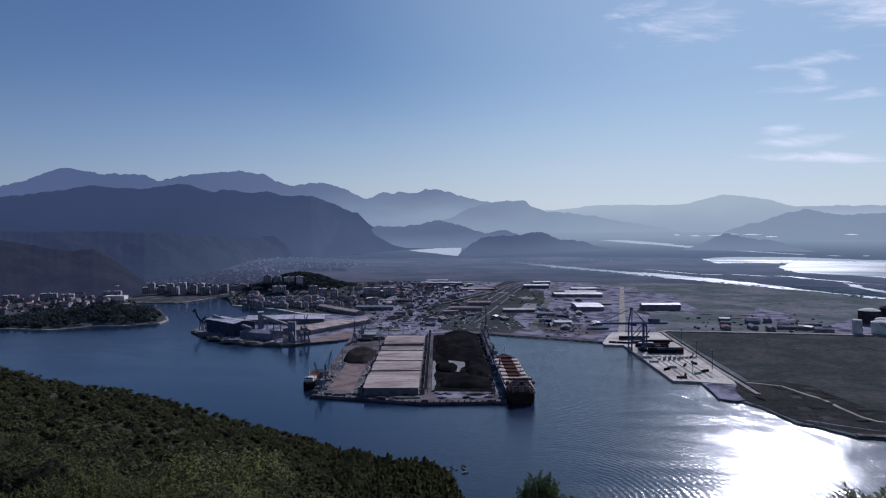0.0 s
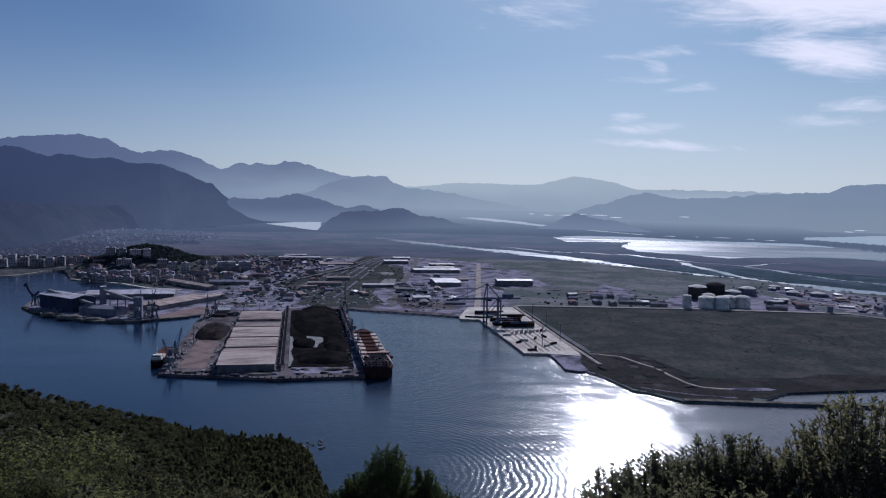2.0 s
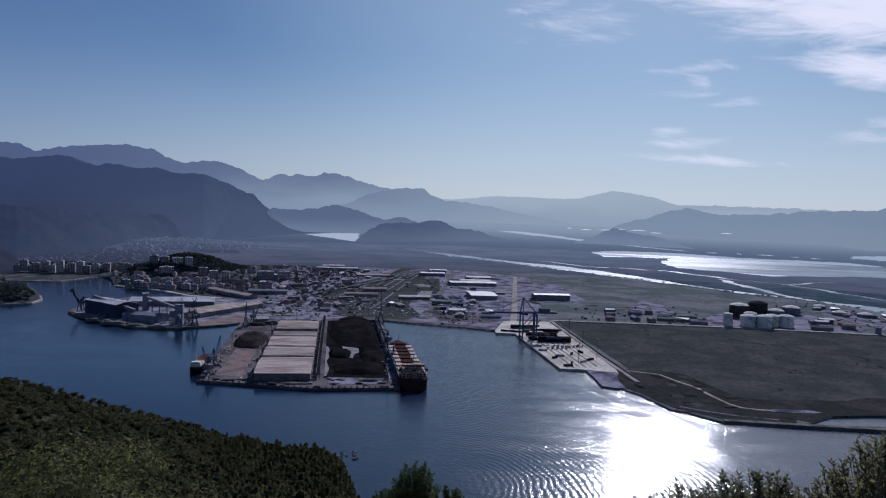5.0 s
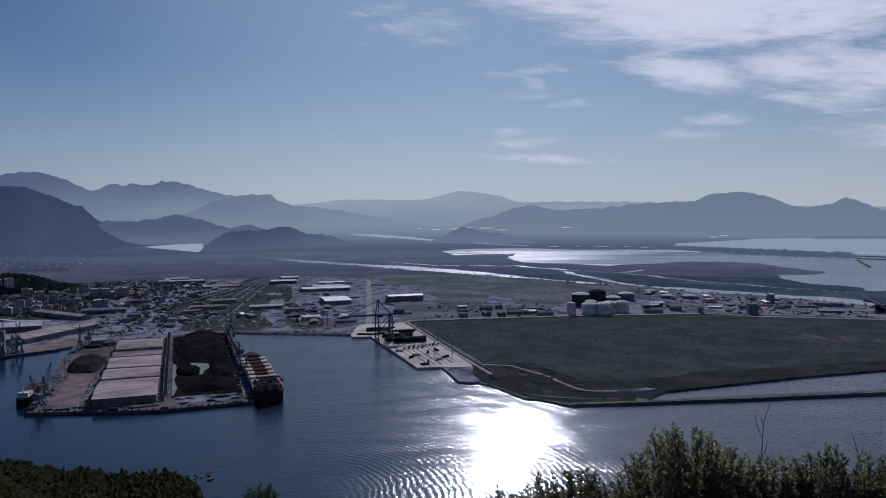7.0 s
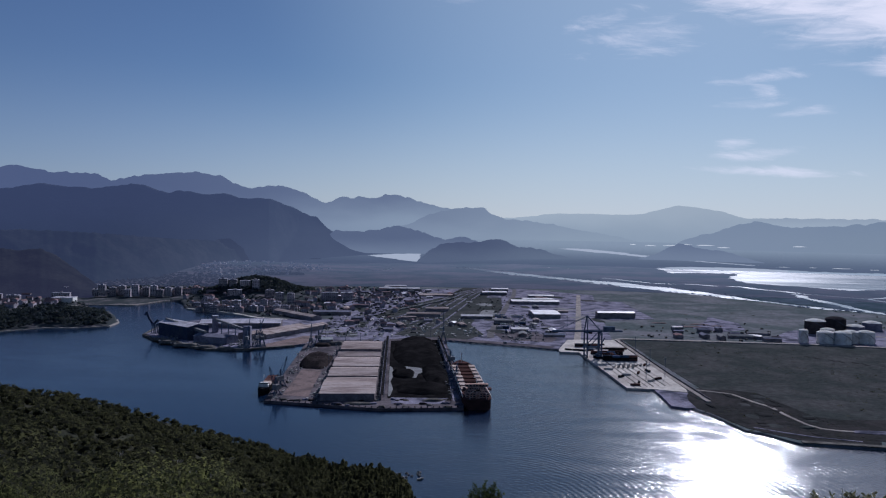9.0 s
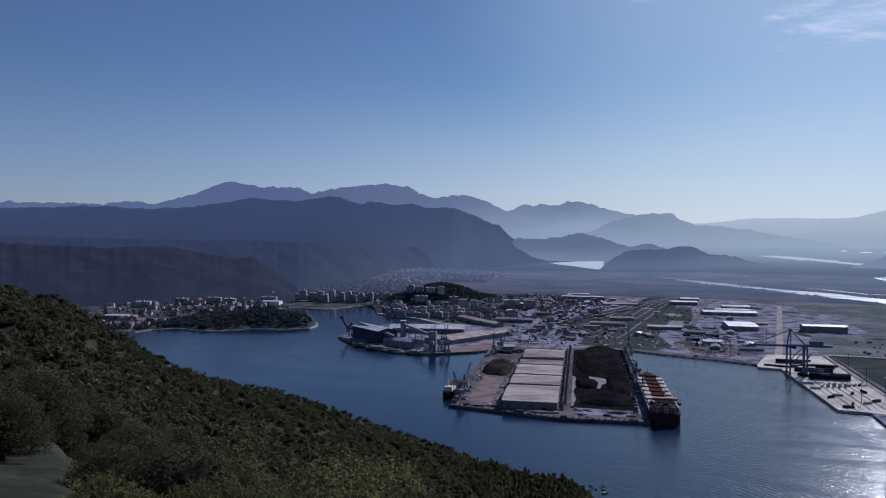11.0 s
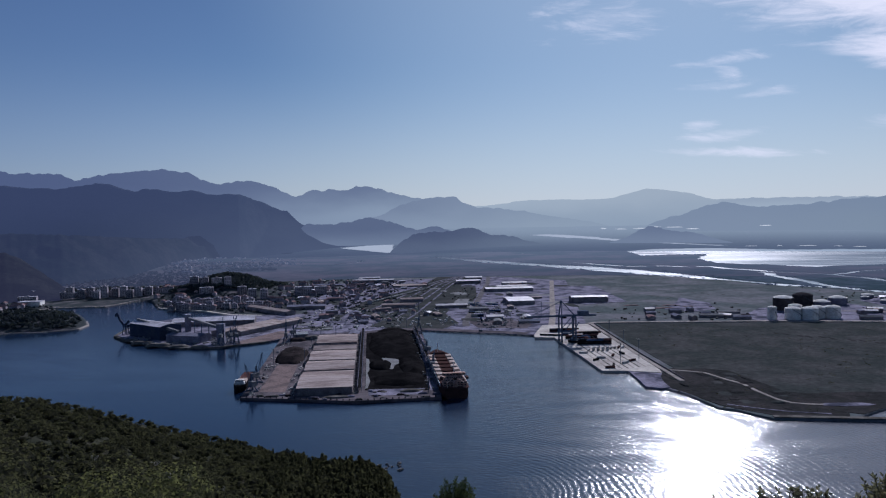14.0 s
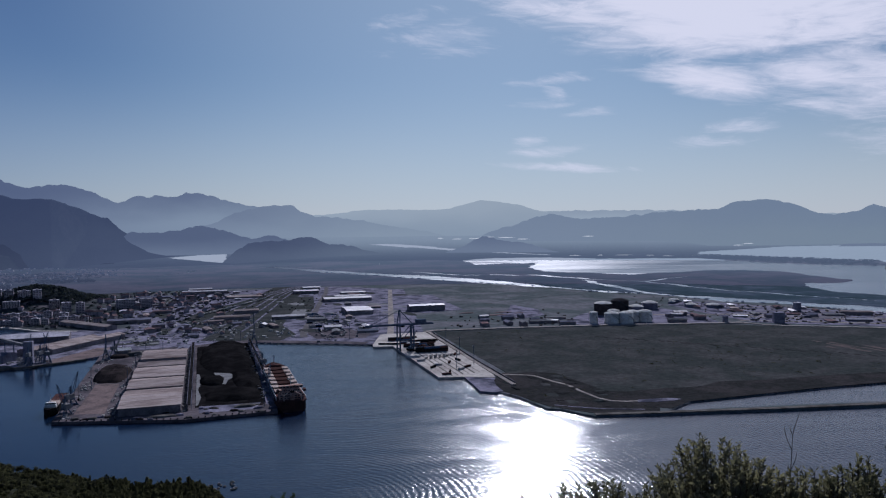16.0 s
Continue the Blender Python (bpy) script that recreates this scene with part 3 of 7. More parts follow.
# ---- mountains ----
def ridge(name, profile, foot, depth, material, label, seed, rough=0.12, spurs=0.5, crags=0.0016, back=0.0):
    """A mountain range on a fan of rays: profile gives azimuth and tangent of the skyline's height, foot those of its base on the plain;
    it rises over its depth, with spurs and gullies running down to the base."""
    pa, pt = np.array(profile, float).T
    fa, ft = np.array(foot, float).T
    a = np.arange(pa[0], pa[-1] + 0.01, 0.12)
    base_t = np.interp(a, fa, ft)
    sky_t = np.maximum(np.interp(a, pa, pt), base_t + 0.0004)
    plain = EYE / -base_t
    near, _, _ = drawn_in(plain, 0 * plain, 0 * plain)
    u = np.concatenate([np.linspace(0, 1, 30), np.linspace(1.12, 2, 5)])
    verts, faces = [], []
    for uu in u:
        for j, aa in enumerate(a):
            jag = crags * noise.fractal(Vector((aa * 1.6, seed, 0)), 0.8, 2.0, 5) * min(1.0, (sky_t[j] - base_t[j]) / 0.02)
            top_t = sky_t[j] + jag
            r0 = near[j] - 6 + back
            r1 = r0 + depth
            spur = 1.0 - 2.0 * abs(noise.noise(Vector((aa * spurs + 0.5 * uu + 1.2 * noise.noise(Vector((aa * spurs * 0.7, uu * 2.5, seed))), uu * 1.6 + seed, 4.0))))
            small = noise.fractal(Vector((aa * spurs * 3, uu * 6, seed + 9)), 0.9, 2.1, 3)
            rad = radians(aa)
            if uu <= 1:
                r = r0 + depth * uu
                w = uu ** 0.9 + rough * (spur * 1.2 + 0.4 * small) * math.sin(math.pi * uu) ** 0.9
                t = base_t[j] + (top_t - base_t[j]) * w
                z = EYE + r * min(t, top_t - 0.0008 * (1 - uu))
            else:
                r = r1 + depth * 0.3 * (uu - 1)
                z = EYE + r1 * top_t - depth * 0.5 * (uu - 1) - 4 * (uu - 1)
            verts.append((r * math.sin(rad), r * math.cos(rad), z))
    n = len(a)
    for i in range(len(u) - 1):
        for j in range(n - 1):
            faces.append((i * n + j, i * n + j + 1, (i + 1) * n + j + 1, (i + 1) * n + j))
    ob = mesh_ob(name, verts, faces, material, smooth=True)
    return tagged(ob, label, "mountain", kind="structure")


# The slopes' haze is laid on as emission, from foot to crest.
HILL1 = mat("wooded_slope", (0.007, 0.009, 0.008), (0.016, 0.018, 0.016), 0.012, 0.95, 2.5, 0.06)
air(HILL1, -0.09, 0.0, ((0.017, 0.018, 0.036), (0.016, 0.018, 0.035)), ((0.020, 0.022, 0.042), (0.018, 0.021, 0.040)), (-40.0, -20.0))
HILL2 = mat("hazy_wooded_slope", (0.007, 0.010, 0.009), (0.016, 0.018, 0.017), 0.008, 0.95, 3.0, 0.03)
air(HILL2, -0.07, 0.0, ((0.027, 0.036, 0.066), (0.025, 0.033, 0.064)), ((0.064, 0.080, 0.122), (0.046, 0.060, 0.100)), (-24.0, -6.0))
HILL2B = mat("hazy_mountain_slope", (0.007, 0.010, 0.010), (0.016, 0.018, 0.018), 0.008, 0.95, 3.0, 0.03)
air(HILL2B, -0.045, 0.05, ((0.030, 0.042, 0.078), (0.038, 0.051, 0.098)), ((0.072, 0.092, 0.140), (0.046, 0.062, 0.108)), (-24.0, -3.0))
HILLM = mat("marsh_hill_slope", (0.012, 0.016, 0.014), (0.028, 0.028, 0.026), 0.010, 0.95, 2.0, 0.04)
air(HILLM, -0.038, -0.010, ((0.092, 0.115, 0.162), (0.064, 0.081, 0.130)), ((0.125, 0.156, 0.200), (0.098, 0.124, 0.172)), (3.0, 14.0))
HILL3C = mat("haze_pale_spur", (0.010, 0.013, 0.013), (0.02, 0.02, 0.02), 0.004, 0.95)
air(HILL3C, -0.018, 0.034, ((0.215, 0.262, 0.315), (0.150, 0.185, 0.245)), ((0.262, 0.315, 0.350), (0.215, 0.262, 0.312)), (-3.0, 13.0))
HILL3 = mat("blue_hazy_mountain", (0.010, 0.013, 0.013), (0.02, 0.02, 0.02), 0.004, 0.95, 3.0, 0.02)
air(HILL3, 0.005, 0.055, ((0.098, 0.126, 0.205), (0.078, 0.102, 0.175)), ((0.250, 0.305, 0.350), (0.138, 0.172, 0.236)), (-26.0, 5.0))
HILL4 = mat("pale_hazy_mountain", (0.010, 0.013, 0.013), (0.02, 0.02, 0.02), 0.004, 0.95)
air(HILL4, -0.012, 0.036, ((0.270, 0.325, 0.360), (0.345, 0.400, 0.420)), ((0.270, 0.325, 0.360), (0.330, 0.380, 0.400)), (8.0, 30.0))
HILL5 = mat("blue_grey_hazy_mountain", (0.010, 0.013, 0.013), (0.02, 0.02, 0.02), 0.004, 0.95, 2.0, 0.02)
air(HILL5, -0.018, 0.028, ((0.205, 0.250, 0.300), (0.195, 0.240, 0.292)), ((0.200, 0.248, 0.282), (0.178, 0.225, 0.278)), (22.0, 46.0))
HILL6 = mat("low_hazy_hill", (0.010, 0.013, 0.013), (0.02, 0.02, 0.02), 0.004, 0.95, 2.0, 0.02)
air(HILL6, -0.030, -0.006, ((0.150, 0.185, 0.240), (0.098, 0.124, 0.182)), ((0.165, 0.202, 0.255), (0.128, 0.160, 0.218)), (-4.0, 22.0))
HILL7 = mat("haze_pale_crest", (0.010, 0.013, 0.013), (0.02, 0.02, 0.02), 0.004, 0.95)
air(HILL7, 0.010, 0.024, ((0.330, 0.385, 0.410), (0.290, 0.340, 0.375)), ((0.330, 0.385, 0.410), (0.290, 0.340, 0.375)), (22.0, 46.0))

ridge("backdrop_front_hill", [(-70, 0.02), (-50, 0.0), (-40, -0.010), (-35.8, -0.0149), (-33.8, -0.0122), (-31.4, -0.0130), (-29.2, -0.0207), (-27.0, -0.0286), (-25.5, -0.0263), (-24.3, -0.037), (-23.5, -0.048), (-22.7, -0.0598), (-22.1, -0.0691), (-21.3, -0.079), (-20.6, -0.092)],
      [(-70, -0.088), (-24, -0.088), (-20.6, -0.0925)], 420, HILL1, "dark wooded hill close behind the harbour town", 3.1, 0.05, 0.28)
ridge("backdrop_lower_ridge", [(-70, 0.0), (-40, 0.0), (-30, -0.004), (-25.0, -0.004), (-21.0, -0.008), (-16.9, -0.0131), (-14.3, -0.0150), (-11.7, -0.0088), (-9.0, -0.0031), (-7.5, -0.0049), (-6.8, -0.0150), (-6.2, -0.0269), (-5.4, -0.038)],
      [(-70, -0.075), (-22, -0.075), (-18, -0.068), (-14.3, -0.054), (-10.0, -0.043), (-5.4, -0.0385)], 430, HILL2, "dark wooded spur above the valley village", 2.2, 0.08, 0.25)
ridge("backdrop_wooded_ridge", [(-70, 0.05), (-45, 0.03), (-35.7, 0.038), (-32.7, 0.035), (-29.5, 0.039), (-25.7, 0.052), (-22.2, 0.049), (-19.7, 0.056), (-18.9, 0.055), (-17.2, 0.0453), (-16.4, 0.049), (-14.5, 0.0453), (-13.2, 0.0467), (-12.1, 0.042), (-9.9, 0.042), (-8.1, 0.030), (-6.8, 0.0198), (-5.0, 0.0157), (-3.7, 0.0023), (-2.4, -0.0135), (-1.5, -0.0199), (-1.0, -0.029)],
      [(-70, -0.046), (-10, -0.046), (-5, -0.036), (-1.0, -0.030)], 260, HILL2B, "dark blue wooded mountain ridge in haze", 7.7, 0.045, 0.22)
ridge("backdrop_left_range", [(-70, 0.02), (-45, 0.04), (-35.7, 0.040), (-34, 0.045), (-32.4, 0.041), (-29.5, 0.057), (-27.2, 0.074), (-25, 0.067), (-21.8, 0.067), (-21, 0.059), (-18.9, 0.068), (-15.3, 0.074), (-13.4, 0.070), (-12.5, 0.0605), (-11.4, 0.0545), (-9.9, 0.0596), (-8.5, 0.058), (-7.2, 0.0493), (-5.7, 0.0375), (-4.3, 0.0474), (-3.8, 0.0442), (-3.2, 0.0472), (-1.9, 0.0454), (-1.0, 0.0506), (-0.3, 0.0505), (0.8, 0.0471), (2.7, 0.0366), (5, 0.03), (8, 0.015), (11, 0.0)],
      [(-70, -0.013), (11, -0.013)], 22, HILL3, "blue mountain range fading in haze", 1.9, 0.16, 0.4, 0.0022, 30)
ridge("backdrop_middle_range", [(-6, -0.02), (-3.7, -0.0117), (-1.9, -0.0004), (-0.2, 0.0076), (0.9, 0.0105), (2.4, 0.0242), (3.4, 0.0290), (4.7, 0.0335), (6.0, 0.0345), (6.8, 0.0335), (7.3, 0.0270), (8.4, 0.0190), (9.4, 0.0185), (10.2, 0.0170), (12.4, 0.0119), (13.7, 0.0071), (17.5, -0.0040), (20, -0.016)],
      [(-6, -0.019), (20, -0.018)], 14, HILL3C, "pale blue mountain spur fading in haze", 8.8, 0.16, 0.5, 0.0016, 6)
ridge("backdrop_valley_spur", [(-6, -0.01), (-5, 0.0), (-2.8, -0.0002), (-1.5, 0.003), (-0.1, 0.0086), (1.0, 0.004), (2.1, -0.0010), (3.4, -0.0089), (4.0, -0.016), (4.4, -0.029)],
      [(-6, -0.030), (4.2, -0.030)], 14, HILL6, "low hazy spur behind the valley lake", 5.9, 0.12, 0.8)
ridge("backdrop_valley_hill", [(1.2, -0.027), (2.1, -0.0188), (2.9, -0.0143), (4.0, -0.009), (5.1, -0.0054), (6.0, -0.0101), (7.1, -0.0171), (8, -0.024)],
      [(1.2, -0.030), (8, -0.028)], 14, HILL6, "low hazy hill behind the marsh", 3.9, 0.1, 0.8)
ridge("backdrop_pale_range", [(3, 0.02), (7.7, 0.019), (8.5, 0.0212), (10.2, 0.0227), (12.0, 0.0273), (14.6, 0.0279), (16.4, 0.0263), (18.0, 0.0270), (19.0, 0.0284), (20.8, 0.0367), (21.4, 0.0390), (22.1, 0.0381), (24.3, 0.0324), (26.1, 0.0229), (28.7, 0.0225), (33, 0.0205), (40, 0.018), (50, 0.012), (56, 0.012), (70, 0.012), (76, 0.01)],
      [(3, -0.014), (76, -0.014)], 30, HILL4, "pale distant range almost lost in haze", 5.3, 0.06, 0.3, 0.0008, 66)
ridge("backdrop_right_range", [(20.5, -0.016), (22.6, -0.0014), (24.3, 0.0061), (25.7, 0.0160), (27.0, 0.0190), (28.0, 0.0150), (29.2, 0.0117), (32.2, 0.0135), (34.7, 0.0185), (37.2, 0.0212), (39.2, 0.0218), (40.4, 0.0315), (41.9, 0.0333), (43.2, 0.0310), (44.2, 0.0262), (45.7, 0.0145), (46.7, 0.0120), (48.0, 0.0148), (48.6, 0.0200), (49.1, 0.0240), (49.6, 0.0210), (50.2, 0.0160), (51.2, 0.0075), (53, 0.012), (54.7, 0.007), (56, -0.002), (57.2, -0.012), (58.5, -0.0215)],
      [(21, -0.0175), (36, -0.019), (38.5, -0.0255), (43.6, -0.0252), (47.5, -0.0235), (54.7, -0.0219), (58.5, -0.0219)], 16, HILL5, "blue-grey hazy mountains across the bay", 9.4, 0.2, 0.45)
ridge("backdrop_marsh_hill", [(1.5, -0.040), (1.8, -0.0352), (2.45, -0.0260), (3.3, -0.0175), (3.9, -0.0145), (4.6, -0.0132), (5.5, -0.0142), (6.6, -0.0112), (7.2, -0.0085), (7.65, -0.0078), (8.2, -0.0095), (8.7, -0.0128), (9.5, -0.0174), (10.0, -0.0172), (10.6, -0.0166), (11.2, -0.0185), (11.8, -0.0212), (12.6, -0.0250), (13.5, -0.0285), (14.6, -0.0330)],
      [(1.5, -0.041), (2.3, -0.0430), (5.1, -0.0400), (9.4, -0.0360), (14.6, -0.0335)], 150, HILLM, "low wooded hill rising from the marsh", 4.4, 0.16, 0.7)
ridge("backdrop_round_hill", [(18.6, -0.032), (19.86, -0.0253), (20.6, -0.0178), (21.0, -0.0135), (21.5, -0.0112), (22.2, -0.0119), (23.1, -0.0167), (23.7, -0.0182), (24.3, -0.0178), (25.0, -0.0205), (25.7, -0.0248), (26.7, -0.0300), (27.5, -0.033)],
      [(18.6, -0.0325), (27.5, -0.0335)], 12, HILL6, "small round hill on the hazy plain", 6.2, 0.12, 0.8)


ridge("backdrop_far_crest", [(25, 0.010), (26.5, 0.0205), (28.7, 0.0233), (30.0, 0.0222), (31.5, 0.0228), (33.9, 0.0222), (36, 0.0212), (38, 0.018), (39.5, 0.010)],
      [(25, -0.0165), (39.5, -0.0165)], 10, HILL7, "thin crest between two hazy ranges, made pale by painted haze", 3.3, 0.1, 0.4, 0.0014, 40)
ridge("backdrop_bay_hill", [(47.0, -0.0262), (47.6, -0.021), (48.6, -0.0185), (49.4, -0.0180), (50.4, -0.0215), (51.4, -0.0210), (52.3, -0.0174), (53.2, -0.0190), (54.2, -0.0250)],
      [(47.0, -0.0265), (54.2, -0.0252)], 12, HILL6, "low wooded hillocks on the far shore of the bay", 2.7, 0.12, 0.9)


# ---- the viewer's hillside ----
CREST = [(-181, 0.1, 420), (-110, 0.1, 300), (-75, 0.02, 260), (-50, -0.02, 270), (-39.1, -0.066, 290), (-36.0, -0.099, 318), (-34.7, -0.115, 330), (-33.4, -0.136, 340), (-31.6, -0.155, 356), (-29.1, -0.177, 384), (-26.5, -0.19, 404), (-24.1, -0.198, 420), (-21.3, -0.215, 434), (-18.0, -0.238, 452), (-14.6, -0.261, 478), (-10.6, -0.285, 505), (-7.5, -0.3046, 525), (-3.9, -0.3218, 548), (-0.7, -0.326, 562), (0.8, -0.336, 562), (1.4, -0.352, 545), (2.4, -0.4, 475), (6, -0.47, 404), (20, -0.5, 380), (60, -0.5, 380), (80, -0.4, 400), (110, -0.1, 400), (140, 0.06, 400), (181, 0.1, 420)]


def hill_z(az, r):
    """Height of the viewer's hillside along a ray; az in degrees."""
    ca, ct, cr = np.array(CREST, float).T
    t, c = np.interp(az, ca, ct), np.interp(az, ca, cr)
    u = np.clip(r / c, 0, 3)
    lean = 0.16 * np.clip(1 - u, 0, 1)
    z = EYE - 1.7 + r * (t - lean) - 1.8 * np.clip(r / c, 0, 1)
    z = np.where(u > 1, EYE - 3.5 + c * t - (r - c) * 1.1, z)
    rel = np.sin(r / 23 + az * 0.35) * np.sin(az * 0.9 + 1) * 2.2 + np.sin(r / 9 + az) * 0.7
    return z + rel * np.clip((r - 25) / 60, 0, 1) * np.clip((c - r) / 60, 0, 1)


def hillside():
    a = np.concatenate([np.arange(-180, -75, 5.0), np.arange(-75, 110.1, 0.75), np.arange(115, 181, 5.0)])
    r = np.concatenate([[0.01, 1, 2, 3, 4.5, 6, 8, 11, 15, 20], np.arange(26, 800, 9)])
    R, A = np.meshgrid(r, a, indexing="ij")
    z = np.maximum(hill_z(A, R), -3)
    x, y = R * np.sin(np.radians(A)), R * np.cos(np.radians(A))
    n = len(a)
    faces = [(i * n + j, i * n + j + 1, (i + 1) * n + j + 1, (i + 1) * n + j) for i in range(len(r) - 1) for j in range(n - 1)
             if max(z[i, j], z[i + 1, j], z[i, j + 1], z[i + 1, j + 1]) > -2.9]
    verts = np.stack([x.ravel(), y.ravel(), z.ravel()], -1)
    ob = mesh_ob("ground_hillside", verts, [f[::-1] for f in faces], EARTH, smooth=True)
    return tagged(ob, "steep scrub-covered hillside falling to the sea", "hillside", kind="structure")


hillside()


# ---- the bulk pier ----
PIER = [(-145, 803), (-90, 787), (-19, 765), (32, 767), (72, 768), (82, 1050), (84, 1262), (76, 1266), (-140, 1216), (-150, 1211)]
tagged(part("pavement_pier", prism(bmesh.new(), PIER, -6, 3.0), PIERYARD), "broad dirty concrete pier for bulk cargo", "pier", kind="structure")
QUAY = [(262, 1158), (258, 1135), (288, 1128), (281, 867), (312, 860), (347, 842), (352, 860), (384, 1262), (300, 1262)]
tagged(part("pavement_container_quay", prism(bmesh.new(), QUAY, -6, 3.0), CONCRETE), "pale concrete container quay", "quay", kind="structure")


def shed(cx, cy, along, across, h, rise, turn, roof, wall, label, group="", base=2.0, name="warehouse"):
    """A gabled shed; its ridge runs along its local x."""
    t = thing(name, pose(cx, cy, base, 0, 0, turn), label, "warehouse", group)
    a, c = along / 2, across / 2
    bm = bmesh.new()
    box(bm, -a, a, -c, c, 0, h)
    for sx in (-a, a):
        v = [bm.verts.new(p) for p in ((sx, -c, h), (sx, c, h), (sx, 0, h + rise))]
        bm.faces.new(v if sx > 0 else v[::-1])
    part("wall", bm, wall, t)
    for s in (-1, 1):
        bm = bmesh.new()
        e = 0.8
        lo, hi = (c + e, h - rise * e / c + 0.15), (0, h + rise + 0.15)
        p = [(-a - e, s * lo[0], lo[1]), (a + e, s * lo[0], lo[1]), (a + e, 0, hi[1]), (-a - e, 0, hi[1])]
        top = [bm.verts.new((x, y, z + 0.25)) for x, y, z in p]
        low = [bm.verts.new(q) for q in p]
        bm.faces.new(top)
        bm.faces.new(low[::-1])
        for i in range(4):
            bm.faces.new((low[i], low[(i + 1) % 4], top[(i + 1) % 4], top[i]))
        bmesh.ops.recalc_face_normals(bm, faces=bm.faces)
        part("roof", bm, roof, t)
    return t


for y0, y1 in ((797, 890), (896, 958), (962, 1036), (1040, 1078), (1100, 1183)):
    shed(-54, (y0 + y1) / 2, 60, y1 - y0 - 5, 8, 3.2, 0, ROOF, SHEDW, "long bulk warehouse with a weathered pale roof", "pier warehouses", 3.0)


# ---- more materials ----
BLUESHED = mat("dark_blue_sheet_wall", (0.045, 0.058, 0.100), (0.075, 0.084, 0.112), 0.06, 0.6)
GREYSHED = mat("grey_sheet_wall", (0.216, 0.216, 0.272), (0.135, 0.135, 0.181), 0.08, 0.7)
SHEDPALE = mat("dull_gallery_sheet", (0.240, 0.240, 0.248), (0.176, 0.176, 0.184), 0.1, 0.7)
BLACK = mat("black_paint", (0.012, 0.012, 0.014), (0.03, 0.028, 0.028), 0.3, 0.6)
GLASS = mat("dark_window", (0.02, 0.025, 0.035), None, rough=0.1, spec=0.6)
ORE = mat("brown_ore", (0.040, 0.033, 0.034), (0.022, 0.020, 0.021), 0.08, 0.95, 0.5, 0.6)
REDSAND = mat("reddish_sand", (0.215, 0.165, 0.160), (0.130, 0.105, 0.106), 0.04, 0.95)
ASPHALT = mat("worn_asphalt", (0.165, 0.155, 0.160), (0.110, 0.104, 0.110), 0.05, 0.9)
PALEROAD = mat("pale_gravel_road", (0.345, 0.310, 0.287), (0.230, 0.207, 0.196), 0.03, 0.95)
REED = mat("dark_reeds", (0.032, 0.033, 0.034), (0.050, 0.047, 0.049), 0.02, 0.95, 0.5, 0.4)
TILE = mat("terracotta_roof", (0.205, 0.135, 0.135), (0.140, 0.105, 0.115), 0.2, 0.85, vary=0.25)
# Plaster is bluer than its own colour, for haze over the town.
PLASTER = mat("house_plaster", (0.335, 0.310, 0.345), (0.220, 0.204, 0.236), 0.1, 0.9, vary=0.25)
RUST = mat("rusty_container", (0.088, 0.050, 0.047), (0.062, 0.040, 0.038), 0.3, 0.7, vary=0.3)
BLUEC = mat("blue_container", (0.05, 0.09, 0.17), (0.04, 0.06, 0.11), 0.3, 0.7, vary=0.3)
GREYC = mat("pale_container", (0.42, 0.41, 0.40), (0.32, 0.30, 0.29), 0.3, 0.7, vary=0.3)
ROCK = mat("grey_limestone", (0.30, 0.28, 0.26), (0.19, 0.18, 0.165), 0.4, 0.9, 0.1, 2.0)
FIELD = mat("dark_rough_grass", (0.046, 0.052, 0.052), (0.071, 0.071, 0.073), 0.016, 0.95, 0.5, 0.2)
BARK = mat("bark", (0.06, 0.045, 0.035), (0.03, 0.024, 0.02), 2.0, 0.95, 0.01, 30)


def leaf_material(name, a, b, scale, through=0.35, rough=0.55, gloss=0.0):
    """Leaves: two greens leaf by leaf, and light that comes through them."""
    m = bpy.data.materials.new(name)
    m.use_nodes = True
    n = Nodes(m.node_tree)
    geo = n.add("ShaderNodeNewGeometry")
    big = n.ramp(n.noise(geo.outputs["Position"], scale, 3.0), 0.35, 0.65)
    pick = n.math("ADD", n.math("MULTIPLY", big, 0.6), n.math("MULTIPLY", geo.outputs["Random Per Island"], 0.4))
    col = n.mix(pick, a, b)
    d = n.add("ShaderNodeBsdfPrincipled")
    d.inputs["Roughness"].default_value = rough
    d.inputs["Specular IOR Level"].default_value = gloss
    n.link(col, d.inputs["Base Color"])
    t = n.add("ShaderNodeBsdfTranslucent")
    n.link(n.mix(1.0, col, (1.08, 1.10, 0.68), "MULTIPLY"), t.inputs[0])
    x = n.add("ShaderNodeMixShader")
    x.inputs[0].default_value = through
    n.link(d.outputs[0], x.inputs[1])
    n.link(t.outputs[0], x.inputs[2])
    o = n.add("ShaderNodeOutputMaterial")
    n.link(x.outputs[0], o.inputs[0])
    return m


SHRUB = leaf_material("maquis_leaves", (0.036, 0.038, 0.031), (0.064, 0.064, 0.047), 0.06, 0.6)
SHRUBL = leaf_material("light_olive_leaves", (0.062, 0.068, 0.044), (0.112, 0.116, 0.068), 0.25, 0.5)
BUSH = leaf_material("evergreen_bush_leaves", (0.074, 0.076, 0.066), (0.146, 0.136, 0.112), 1.2, 0.6, 0.5, 0.2)
PINE = leaf_material("dark_pine_needles", (0.034, 0.050, 0.030), (0.070, 0.088, 0.046), 0.5, 0.35)
FIELDSCRUB = leaf_material("dry_field_scrub", (0.041, 0.046, 0.030), (0.072, 0.070, 0.050), 0.02, 0.2)
# Blue of the haze is mixed into these leaf colours.
FARTREE = leaf_material("haze_tinted_tree_leaves", (0.032, 0.042, 0.056), (0.066, 0.076, 0.090), 0.05, 0.3)


